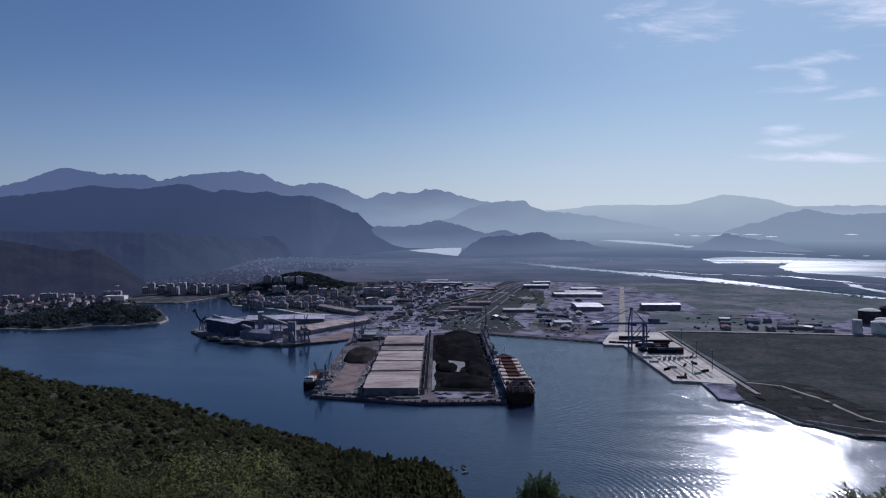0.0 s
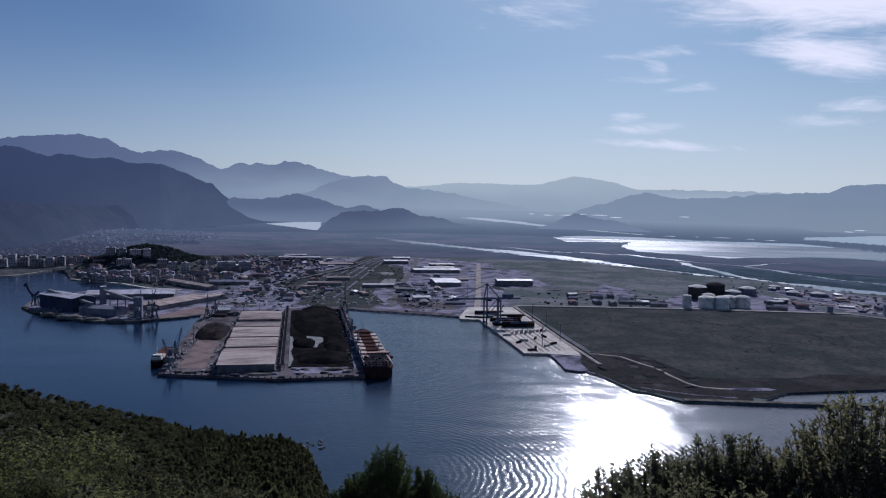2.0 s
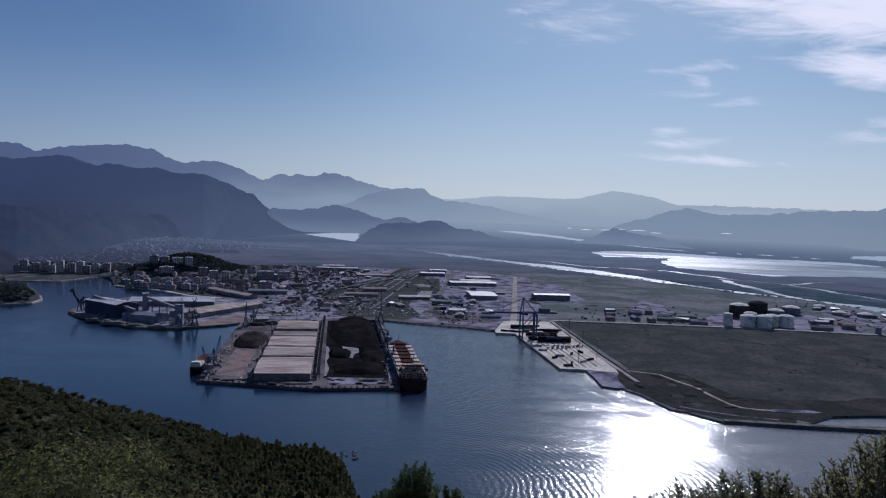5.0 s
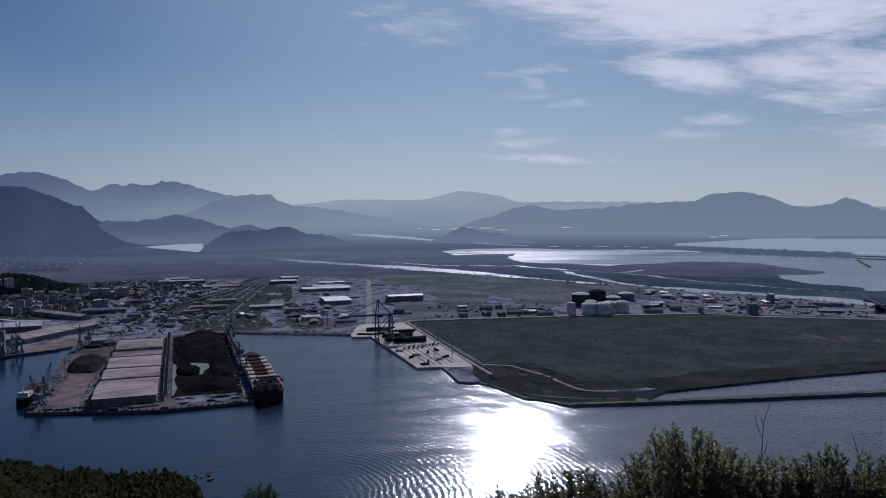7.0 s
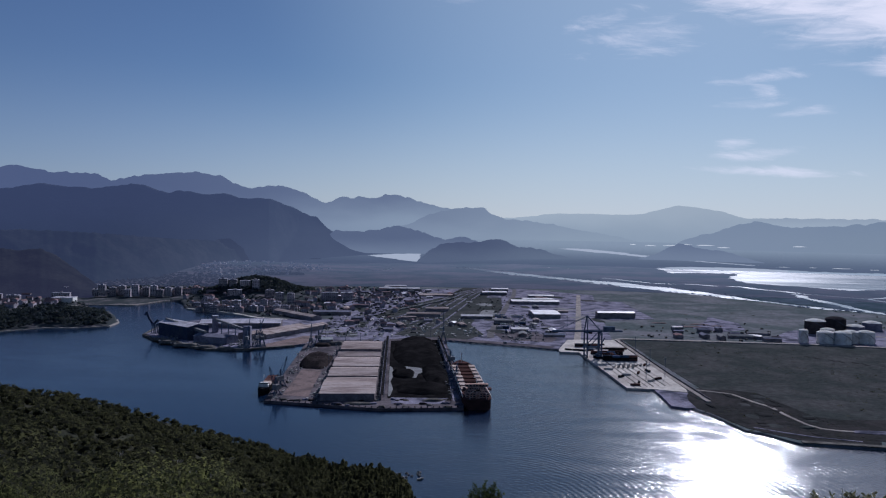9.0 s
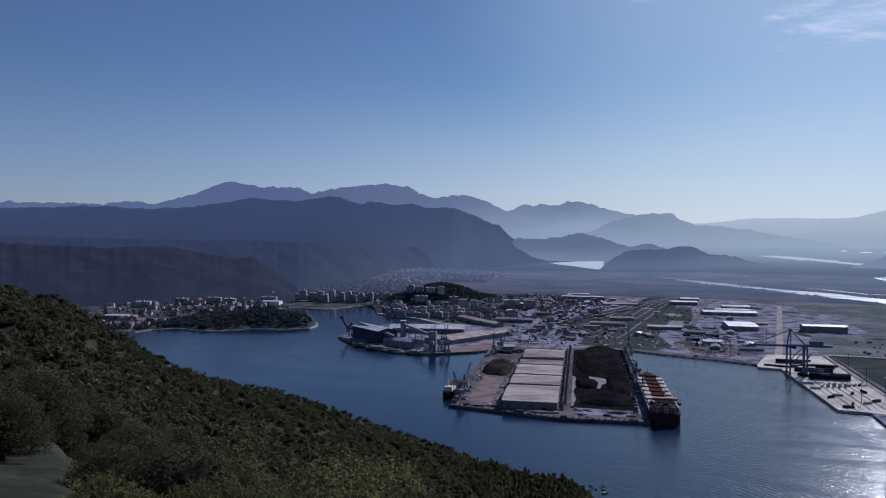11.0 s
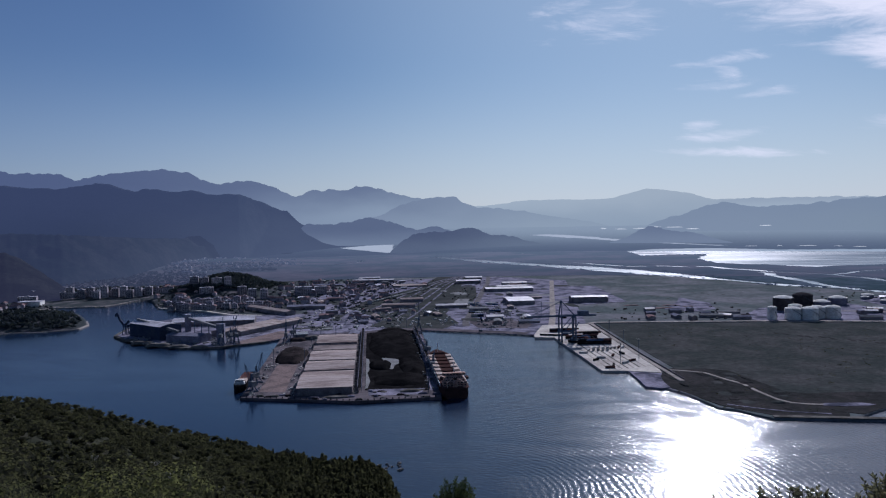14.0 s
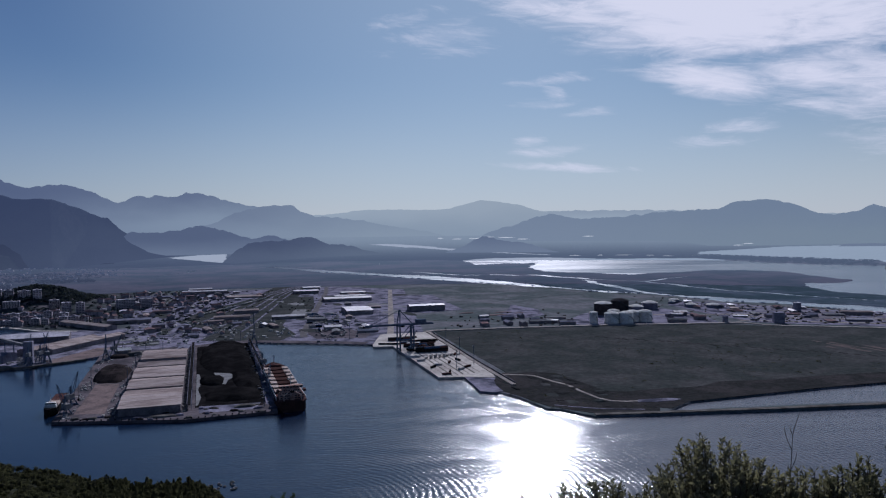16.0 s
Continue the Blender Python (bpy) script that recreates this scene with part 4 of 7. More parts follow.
# ---- paved areas and roads ----
def slab(name, outline, z1, material, label, category, z0=-4.0):
    return tagged(part(name, prism(bmesh.new(), outline, z0, z1), material), label, category, kind="structure")


def strip(name, line, width, z, material, label, category, thick=0.5):
    """A road or track as a low slab along a line."""
    bm = bmesh.new()
    pts = [Vector(p) for p in line]
    rows = []
    for i, p in enumerate(pts):
        d = (pts[min(i + 1, len(pts) - 1)] - pts[max(i - 1, 0)]).normalized()
        side = Vector((-d.y, d.x)) * width / 2
        rows.append([bm.verts.new((*(p + side), z)), bm.verts.new((*(p - side), z)), bm.verts.new((*(p - side), z - thick)), bm.verts.new((*(p + side), z - thick))])
    for a, b in zip(rows[:-1], rows[1:]):
        for i in range(4):
            bm.faces.new((a[i], a[(i + 1) % 4], b[(i + 1) % 4], b[i]))
    bm.faces.new(rows[0])
    bm.faces.new(rows[-1][::-1])
    bmesh.ops.recalc_face_normals(bm, faces=bm.faces)
    return tagged(part(name, bm, material), label, category, kind="structure")


slab("pavement_terminal", TERMINAL[1:] + [(-140, 1216), (-140, 1540), (-300, 1560)], 2.4, YARD, "brown-grey yard of the old terminal", "yard")
slab("pavement_port_yard", [(-138, 1219), (74, 1268), (141, 1229), (218, 1190), (262, 1161), (299, 1265), (382, 1265), (470, 1650), (600, 2200), (420, 2420), (-60, 2380), (-180, 1900), (-136, 1560)], 2.05, YARD, "grey-brown yards and waste ground behind the port", "yard")
slab("pavement_red_quay", [(-221, 1192), (-165, 1300), (-143, 1295), (-151, 1213), (-168, 1194), (-214, 1166)], 2.6, REDSAND, "reddish sandy quay apron", "quay", 2.0)
slab("pavement_pier_yard", [(-129, 828), (-99, 820), (-100, 975), (-116, 985), (-127, 978)], 3.08, REDSAND, "reddish brown swept yard on the pier", "yard", 2.9)
slab("pavement_coal_yard", [(-10, 812), (68, 808), (70, 1258), (30, 1255), (-10, 1240)], 3.04, COAL, "black coal-dusted storage floor", "yard", 2.9)
# Two pale slabs stand in for water reflections on the coal floor.
slab("pavement_pier_floor", [(12, 1006), (32, 994), (40, 975), (28, 950), (25, 925), (18, 930), (24, 962), (14, 985)], 3.09, SHEDPALE, "pale floor patch between the coal heaps, a puddle's reflection put into its colour", "yard", 2.9)
slab("pavement_pier_gutter", [(-9.5, 820), (-7, 824), (-4, 860), (-7.5, 905), (-3, 950), (-6, 1000), (-9.5, 1006)], 3.09, SHEDPALE, "pale wet gutter beside the coal heaps, its reflection put into the colour", "yard", 2.9)
slab("pavement_pier_side", [(63, 800), (71, 800), (79, 1050), (81, 1245), (72, 1245), (69, 1050)], 3.08, YARD, "grey littered lane beside the moored ship", "yard", 2.9)
slab("pavement_pier_lane", [(-132, 815), (-98, 806), (-98, 1000), (-110, 1010), (-134, 990)], 3.05, PIERYARD, "brown-grey lane beside the warehouses", "yard", 2.9)
slab("pavement_pier_end", [(-6, 786), (50, 784), (58, 812), (-6, 816)], 3.05, YARD, "pale worn strip at the end of the pier", "yard", 2.9)
slab("pavement_quay_end", [(312, 859), (308, 820), (302, 778), (316, 767), (327, 770), (331, 800), (340, 828), (347, 841)], 2.5, YARD, "brown earth end of the quay with worn edges", "quay", -5.0)
strip("road_port", [(168, 1290), (173, 1336), (260, 1750), (350, 2170), (390, 2400)], 13, 2.35, ASPHALT, "straight asphalt road through the port", "road")
strip("road_white", [(318, 1262), (360, 1420), (455, 1800), (556, 2202)], 12, 2.4, PALEROAD, "wide pale road leading inland from the quay", "road")
strip("road_levee", [(384, 1262), (402, 1275), (560, 1249), (728, 1217), (838, 1186), (960, 1152), (990, 1146)], 11, 3.6, PALEROAD, "pale gravel levee road along the field", "road", 3.0)
strip("road_levee_far", [(990, 1146), (1010, 1095), (1150, 1000), (1330, 880), (1700, 660)], 9, 3.0, PALEROAD, "pale gravel road along the field", "road", 2.0)
strip("road_dirt", [(352, 866), (380, 850), (398, 837), (405, 796), (412, 773), (410, 735), (411, 700), (417, 684), (431, 676), (451, 671), (466, 668)], 4.0, 2.36, PALEROAD, "pale winding dirt track on the waste ground", "track")
slab("ground_track_end", [(440, 668), (460, 663), (482, 661), (492, 664), (484, 672), (462, 676), (446, 677)], 2.38, YARD, "pale trampled end of the dirt track", "track", 1.0)
strip("road_spit", [(352, 690), (372, 672), (395, 655), (430, 640)], 2.2, 2.2, YARD, "thin pale track near the shore", "track")
strip("road_quay_edge", [(352, 795), (362, 950), (390, 1262)], 6, 3.3, PALEROAD, "pale road beside the container quay", "road", 1.6)
for k in range(7):
    strip("pavement_lane", [(292 + k * 8.2, 868 + k * 2), (300 + k * 8.6, 1090)], 2.2, 3.06, WALLCON if k % 2 else PALEROAD, "worn crane lane on the container quay", "lane", 0.2)
for k in range(5):
    strip("railway", [(66 - k * 20, 1400 + k * 40), (88 - k * 18, 1480 + k * 40), (160 - k * 16, 1800 + k * 30), (232 - k * 14, 2130 + k * 20), (318 - k * 8, 2460)], 4.5, 2.4, YARD, "grey ballast bed of a railway siding", "railway")
strip("embankment_dyke", [(372, 640), (439, 623), (565, 594), (704, 565), (846, 548), (1300, 490), (2200, 380)], 7, 2.7, WALLCON, "dark stone dyke along the lagoon", "dyke", 6)
slab("ground_field", [(374, 862), (402, 1262), (560, 1240), (728, 1208), (838, 1178), (960, 1144), (1004, 1090), (1150, 990), (1330, 870), (2600, 480), (3000, 486), (1020, 668), (590, 714), (512, 706), (462, 712), (438, 732), (432, 842), (407, 860)], 1.95, FIELD, "wide dark field of rough grass behind the dyke", "field", 0.5)
slab("ground_shore_waste", [(336, 832), (328, 800), (326, 772), (334, 748), (344, 690), (360, 664), (378, 643), (440, 628), (448, 640), (438, 656), (470, 696), (455, 740), (448, 850), (412, 872), (370, 870)], 1.9, REED, "dark rough waste ground at the shore", "waste ground", 0.5)
slab("ground_rail_corridor", [(30, 1400), (95, 1390), (150, 1600), (262, 2110), (335, 2465), (225, 2470), (140, 2110), (-20, 1745), (-50, 1600)], 2.15, FIELD, "dark oil-stained railway corridor", "railway", 1.0)
slab("ground_rail_plot", [(118, 1600), (215, 1590), (262, 1800), (300, 2080), (250, 2090)], 2.2, FIELD, "dark grassy plot beside the railway", "plot", 1.0)
slab("ground_yard_waste", [(-6, 1318), (24, 1418), (70, 1455), (112, 1470), (150, 1580), (168, 1560), (150, 1470), (160, 1330), (120, 1260), (74, 1282)], 2.17, FIELD, "dark oily waste ground beside the basin", "waste ground", 1.0)
slab("ground_yard_waste", [(180, 1350), (214, 1376), (262, 1360), (290, 1290), (268, 1240), (186, 1262)], 2.17, PIERYARD, "dark trampled ground beside the container quay", "waste ground", 1.0)
slab("pavement_pale_plot", [(166, 1590), (196, 1572), (214, 1640), (236, 1742), (206, 1752), (188, 1660)], 2.3, SHEDPALE, "pale trampled plot beside the sheds", "plot", 1.0)
slab("pavement_lorry_yard", [(440, 1700), (470, 1560), (575, 1590), (625, 1990), (524, 2000)], 2.1, YARD, "brown-grey lorry yard beside the pale road", "yard", 1.0)
slab("pavement_tank_farm", [(690, 1225), (730, 1222), (850, 1198), (955, 1166), (1010, 1300), (1000, 1450), (860, 1440), (780, 1400), (690, 1300)], 2.0, YARD, "grey-brown ground of the tank farm", "yard", 1.0)
slab("pavement_works", [(1015, 1150), (1050, 1110), (1330, 905), (1450, 920), (1420, 1060), (1310, 1260), (1230, 1420), (1130, 1560), (1060, 1480), (1030, 1300)], 1.95, YARD, "grey-brown yards of the works by the river", "yard", 1.0)
for k in range(7):
    strip("road_works_lane", [(1030 + k * 26, 1165 + k * 42), (1180 + k * 16, 1060 + k * 48), (1320 + k * 8, 955 + k * 50)], 5, 2.3, PALEROAD, "pale lane between works plots", "road")
slab("ground_bare_earth", [(600, 1440), (640, 1385), (700, 1415), (735, 1520), (722, 1645), (680, 1560)], 1.95, YARD, "bare reddish earth on the flat", "earth", 1.0)
slab("ground_reeds", [(437, 728), (462, 718), (512, 716), (550, 708), (590, 724), (660, 710), (740, 706), (860, 690), (1020, 680), (1400, 640), (3000, 496), (3000, 430), (1400, 611), (997, 641), (820, 647), (683, 654), (494, 653), (458, 634), (440, 650)], 1.98, REED, "dark reed strip between the field and the lagoon", "reeds", 0.5)
for k, (x0, y0, x1, y1) in enumerate(((1010, 1180, 1500, 820), (1060, 1230, 1560, 860), (900, 1330, 1230, 1180))):
    strip("road_works", [(x0, y0), ((x0 + x1) / 2, (y0 + y1) / 2 + 12), (x1, y1)], 10, 2.4, PALEROAD, "pale service road between the tanks and works", "road")


for line, w in JETTIES:
    strip("breakwater", line, w, 2.4, WALLCON, "thin dark stone jetty in the bay", "jetty", 5)
strip("shore_basin", [(-128, 1228), (74, 1280), (141, 1243), (218, 1205), (256, 1180)], 24, 2.25, PIERYARD, "dark littered edge of the basin", "shore", 3)
# ---- pier things ----
def mound(cx, cy, a, b, h, material, label, category, seed, base=3.0, name="coal_mound"):
    """A heap of loose cargo with slumped sides."""
    n, m = 40, 14
    verts, faces = [(cx, cy, base + h * 0.95)], []
    for i in range(1, m + 1):
        u = i / m
        for j in range(n):
            t = 2 * math.pi * j / n
            k = 1 + 0.16 * noise.noise(Vector((math.cos(t) * 1.7 + seed, math.sin(t) * 1.7, seed)))
            c, s_ = math.cos(t), math.sin(t)
            q = (abs(c) ** 3 + abs(s_) ** 3) ** (-1 / 3)
            x, y = cx + a * q * u * k * c, cy + b * q * u * k * s_
            z = base + h * min(1, (1 - u) * 2.6) ** 0.8 * (0.86 + 0.3 * noise.fractal(Vector((x / 22, y / 30, seed)), 1, 2, 4))
            verts.append((x, y, z if i < m else base - 0.3))
    for j in range(n):
        faces.append((0, 1 + j, 1 + (j + 1) % n))
    for i in range(m - 1):
        for j in range(n):
            p = 1 + i * n
            faces.append((p + j, p + n + j, p + n + (j + 1) % n, p + (j + 1) % n))
    ob = mesh_ob(name, verts, faces, material, smooth=True)
    return tagged(ob, label, category)


mound(31, 1130, 36, 128, 7, COAL, "long black coal heap on the pier", "heap", 1.0)
mound(50, 955, 17, 66, 5, COAL, "black coal heap beside the moored ship", "heap", 2.0)
mound(9, 950, 15, 27, 6, COAL, "small conical black coal heap", "heap", 3.0)
mound(32, 862, 33, 32, 5, COAL, "broad black coal heap near the pier end", "heap", 4.0)
mound(34, 1245, 26, 24, 6, COAL, "black coal heap at the landward end", "heap", 5.0)
mound(-114, 1040, 21, 56, 9, ORE, "dark brown ore heap on the pier", "heap", 6.0, name="ore_mound")
mound(-120, 1185, 14, 12, 5, ORE, "brown ore heap beside a tent store", "heap", 7.0, name="ore_mound")
mound(40, 800, 12, 6, 2.5, WALLCON, "low grey spoil heap at the pier edge", "heap", 8.0, name="spoil_mound")
mound(-40, 785, 16, 5, 2.0, WALLCON, "low grey spoil heap at the pier edge", "heap", 9.0, name="spoil_mound")

def conveyor(x, y0, y1, h, label):
    t = thing("conveyor", pose(x, y0, 3.0), label, "conveyor")
    L = y1 - y0
    bm = bmesh.new()
    box(bm, -1.8, 1.8, 0, L, h, h + 0.5)
    part("belt", bm, BLACK, t)
    for s in (-1, 1):
        bm = bmesh.new()
        box(bm, s * 2.1 - 0.2, s * 2.1 + 0.2, 0, L, h - 0.4, h + 1.1)
        part("side_girder", bm, GREYSHED, t)
    for k in range(int(L // 15) + 1):
        for s in (-1, 1):
            part("leg", beam(bmesh.new(), (s * 2.4, k * 15.0, 0), (s * 1.9, k * 15.0, h), 0.5), GREYSHED, t)
    return t


conveyor(-16, 806, 1264, 5.0, "long dark belt conveyor on trestles along the pier")
conveyor(73, 800, 1262, 6.0, "dark belt conveyor beside the ship berth")


def bulk_carrier():
    t = thing("bulk_carrier", pose(88, 769, 0), "rusty red bulk carrier moored at the pier with open hatches", "ship")
    L, B, D = 232, 31, 11
    bm = bmesh.new()
    st = [(0, 0.70, 0), (4, 0.88, 0), (20, 1, 0), (190, 1, 0), (212, 0.8, 0.6), (224, 0.45, 1.4), (231, 0.08, 2.2)]
    rows = []
    for y, k, sh in st:
        w = B / 2 * k
        rows.append([bm.verts.new(p) for p in ((-w * 0.8, y, -3), (-w, y, 2), (-w, y, D + sh), (w, y, D + sh), (w, y, 2), (w * 0.8, y, -3))])
    for r0, r1 in zip(rows[:-1], rows[1:]):
        for i in range(5):
            bm.faces.new((r0[i], r0[i + 1], r1[i + 1], r1[i]))
    bm.faces.new(rows[0][::-1])
    bm.faces.new(rows[-1])
    bmesh.ops.recalc_face_normals(bm, faces=bm.faces)
    hull = part("hull", bm, REDHULL, t)
    for s in (-1, 1):
        bm = bmesh.new()
        box(bm, s * B / 2 - 0.2, s * B / 2 + 0.2, 18, 192, D - 1.6, D + 1.2)
        part("bulwark", bm, WHITE, hull)
    bm = bmesh.new()
    box(bm, -B / 2 + 0.6, B / 2 - 0.6, 4, 206, D - 0.4, D + 0.25)
    part("deck", bm, DECK, t)
    for k in range(7):
        y = 42 + k * 22.5
        bm = bmesh.new()
        box(bm, -7.5, 7.5, y, y + 15.5, D + 0.2, D + 1.8)
        hold = part("hatch_coaming", bm, REDHULL, t, "dark rusty open hold")
        for s in (-1, 1):
            bm = bmesh.new()
            box(bm, s * 11.2 - 3.6, s * 11.2 + 3.6, y + 0.5, y + 13.5, D + 1.4, D + 2.7)
            part("hatch_cover", bm, HATCH, hold, "cream hatch cover rolled aside")
    bm = bmesh.new()
    box(bm, -13, 13, 10, 30, D, D + 5)
    house = part("deckhouse", bm, HOUSEP, t, "stained pinkish deckhouse")
    for z0, w, y0, y1 in ((5, 11, 12, 27), (7.6, 9, 14, 25), (10.2, 12.5, 18, 24)):
        bm = bmesh.new()
        box(bm, -w, w, y0, y1, D + z0, D + z0 + 2.8)
        part("deckhouse_tier", bm, HOUSEP, house)
    for z0 in (1.0, 3.4, 5.9, 8.4, 11.0):
        bm = bmesh.new()
        w = 12.9 if z0 < 5 else 10.6 if z0 < 7 else 8.8 if z0 < 10 else 12.3
        y0 = 9.95 if z0 < 5 else 11.95 if z0 < 7 else 13.95 if z0 < 10 else 17.95
        for k in range(7):
            x = -w + (k + 0.5) * 2 * w / 7
            box(bm, x - w / 11, x + w / 11, y0 - 0.03, y0 + 0.1, D + z0, D + z0 + 1.1)
        tagged(part("glazing", bm, GLASS, house), kind="stuff")
    bm = bmesh.new()
    box(bm, -2.4, 2.4, 5.5, 9.5, D, D + 8)
    funnel = part("funnel", bm, HOUSEP, t, "stained funnel with a dark top")
    part("funnel_top", box(bmesh.new(), -2.0, 2.0, 5.9, 9.1, D + 8, D + 9.6), BLACK, funnel)
    bm = bmesh.new()
    beam(bm, (0, 21, D + 14), (0, 21, D + 25), 0.7)
    beam(bm, (-3.5, 21, D + 20), (3.5, 21, D + 20), 0.4)
    part("mast", bm, WHITE, t)
    bm = bmesh.new()
    beam(bm, (0, 214, D + 1), (0, 214, D + 15), 0.7)
    beam(bm, (-2, 214, D + 11), (2, 214, D + 11), 0.35)
    part("foremast", bm, WHITE, t)
    for s in (-1, 1):
        bm = bmesh.new()
        beam(bm, (s * 9, 4, D), (s * 9, 4, D + 6), 0.8)
        beam(bm, (s * 9, 4, D + 5.6), (s * 4, 9, D + 8), 0.5)
        part("provision_crane", bm, HATCH, t)
        bm = bmesh.new()
        box(bm, s * 14 - 1.4, s * 14 + 1.4, 13, 21, D + 7, D + 9.4)
        part("lifeboat", bm, DECK, t, "orange-red lifeboat")
    bm = bmesh.new()
    box(bm, -9, 9, 205, 212, D, D + 2.4)
    part("forecastle", bm, DECK, t)
    return t


bulk_carrier()


def coaster():
    t = thing("coaster", pose(-154.5, 838, 0), "small cargo ship with black bow and pinkish hold covers", "ship")
    L, B, D = 92, 14, 6
    bm = bmesh.new()
    rows = []
    for y, k, sh in ((0, 0.12, 2), (6, 0.55, 1.6), (16, 0.95, 0.6), (30, 1, 0), (84, 1, 0), (92, 0.75, 0)):
        w = B / 2 * k
        rows.append([bm.verts.new(p) for p in ((-w * 0.8, y, -2), (-w, y, 1), (-w, y, D + sh), (w, y, D + sh), (w, y, 1), (w * 0.8, y, -2))])
    for r0, r1 in zip(rows[:-1], rows[1:]):
        for i in range(5):
            bm.faces.new((r0[i], r0[i + 1], r1[i + 1], r1[i]))
    bm.faces.new(rows[0][::-1])
    bm.faces.new(rows[-1])
    bmesh.ops.recalc_face_normals(bm, faces=bm.faces)
    part("hull", bm, BLACK, t)
    for k in range(3):
        bm = bmesh.new()
        box(bm, -5.2, 5.2, 27 + k * 17, 42.5 + k * 17, D, D + 2.6)
        part("hatch_cover", bm, DECK if k else HATCH, t)
    bm = bmesh.new()
    box(bm, -5.4, 5.4, 14, 20, D, D + 3.6)
    box(bm, -4.6, 4.6, 14.6, 19, D + 3.6, D + 6)
    house = part("deckhouse", bm, WHITE, t, "white deckhouse")
    bm = bmesh.new()
    box(bm, -5.2, 5.2, 14.5, 14.7, D + 4.4, D + 5.3)
    tagged(part("glazing", bm, GLASS, house), kind="stuff")
    bm = bmesh.new()
    beam(bm, (0, 17, D + 6), (0, 17, D + 15), 0.5)
    part("mast", bm, WHITE, t)
    return t


coaster()


def harbour_crane(m, label, jib=38, rise=34, h=16):
    """A portal slewing crane: portal, tower, cab house and lattice jib."""
    t = thing("harbour_crane", m, label, "crane", "harbour cranes")
    for sx in (-1, 1):
        for sy in (-1, 1):
            bm = bmesh.new()
            beam(bm, (sx * 5, sy * 5, 0), (sx * 2.2, sy * 2.2, h), 1.0)
            part("leg", bm, CRANE, t)
    for s in (-1, 1):
        bm = bmesh.new()
        beam(bm, (s * 4.4, -5, h * 0.25), (s * 4.4, 5, h * 0.25), 0.7)
        beam(bm, (s * 5, -6, 0.5), (s * 5, 6, 0.5), 1.0)
        part("sill_beam", bm, CRANE, t)
    bm = bmesh.new()
    box(bm, -3, 3, -3, 3, h, h + 1)
    beam(bm, (0, 0, h), (0, 0, h + 14), 1.6)
    part("tower", bm, CRANE, t)
    bm = bmesh.new()
    box(bm, -7, 2.5, -2.6, 2.6, h + 1, h + 6)
    cab = part("machinery_house", bm, SHEDPALE, t, "pale machinery house")
    bm = bmesh.new()
    box(bm, 2.5, 4.5, -1.2, 1.2, h + 2, h + 5)
    part("cab", bm, GLASS, cab)
    bm = bmesh.new()
    n = 10
    a, b = Vector((3, 0, h + 4)), Vector((3 + jib, 0, h + 4 + rise))
    for s in (-1, 1):
        beam(bm, a + Vector((0, s * 1.5, 0)), b + Vector((0, s * 0.3, 0)), 0.45)
    for k in range(n):
        p, q = a.lerp(b, k / n), a.lerp(b, (k + 1) / n)
        s = 1 if k % 2 else -1
        w0, w1 = 1.5 - 1.2 * k / n, 1.5 - 1.2 * (k + 1) / n
        beam(bm, p + Vector((0, s * w0, 0)), q + Vector((0, -s * w1, 0)), 0.25)
    part("jib", bm, CRANE, t)
    bm = bmesh.new()
    beam(bm, (0, 0, h + 14), b, 0.3)
    beam(bm, (0, 0, h + 14), (-6, 0, h + 6), 0.35)
    part("stay", bm, CRANE, t)
    bm = bmesh.new()
    beam(bm, b, (b.x, 0, max(4, b.z - 30)), 0.15)
    box(bm, b.x - 0.8, b.x + 0.8, -0.8, 0.8, max(4, b.z - 30) - 2.2, max(4, b.z - 30))
    part("hook_block", bm, BLACK, t)
    return t


for x, y, turn, jib, rise, h_ in ((-137, 830, 130, 11, 20, 6), (-138, 872, 60, 9, 24, 7), (-137, 1168, 95, 14, 22, 10), (-128, 1196, 60, 16, 18, 10), (76, 1020, 120, 16, 12, 6), (78, 1215, 85, 8, 34, 14), (75, 905, 80, 18, 12, 6)):
    harbour_crane(pose(x, y, 3, 0, 0, turn), "blue-grey portal crane with a lattice jib on the pier", jib, rise, h_)


def ship_loader():
    t = thing("ship_loader", pose(-432, 1322, 2.4, 0, 0, -15), "dark blue hook-shaped ship loader at the terminal tip", "crane")
    bm = bmesh.new()
    for sx in (-4, 4):
        for sy in (-4, 4):
            beam(bm, (sx, sy, 0), (sx * 0.6, sy * 0.6, 16), 1.4)
    box(bm, -4, 4, -4, 4, 14, 17)
    part("portal", bm, CRANE, t)
    bm = bmesh.new()
    beam(bm, (-2, 0, 16), (-10, 0, 26), 3.6)
    beam(bm, (-10, 0, 25), (-15, 0, 38), 3.4)
    beam(bm, (-15, 0, 38), (-19, 0, 32), 2.6)
    beam(bm, (-2, 0, 16), (8, 0, 25), 3.0)
    part("boom", bm, BLUESHED, t)
    bm = bmesh.new()
    beam(bm, (0, 0, 15), (62, 12, 22), 3.4)
    part("gallery", bm, BLUESHED, t, "dark blue conveyor gallery")
    for k in (20, 42):
        bm = bmesh.new()
        beam(bm, (k, k * 0.2 - 2, 0), (k, k * 0.2, 16 + k * 0.1), 1.0)
        part("trestle", bm, CRANE, t)
    return t


ship_loader()


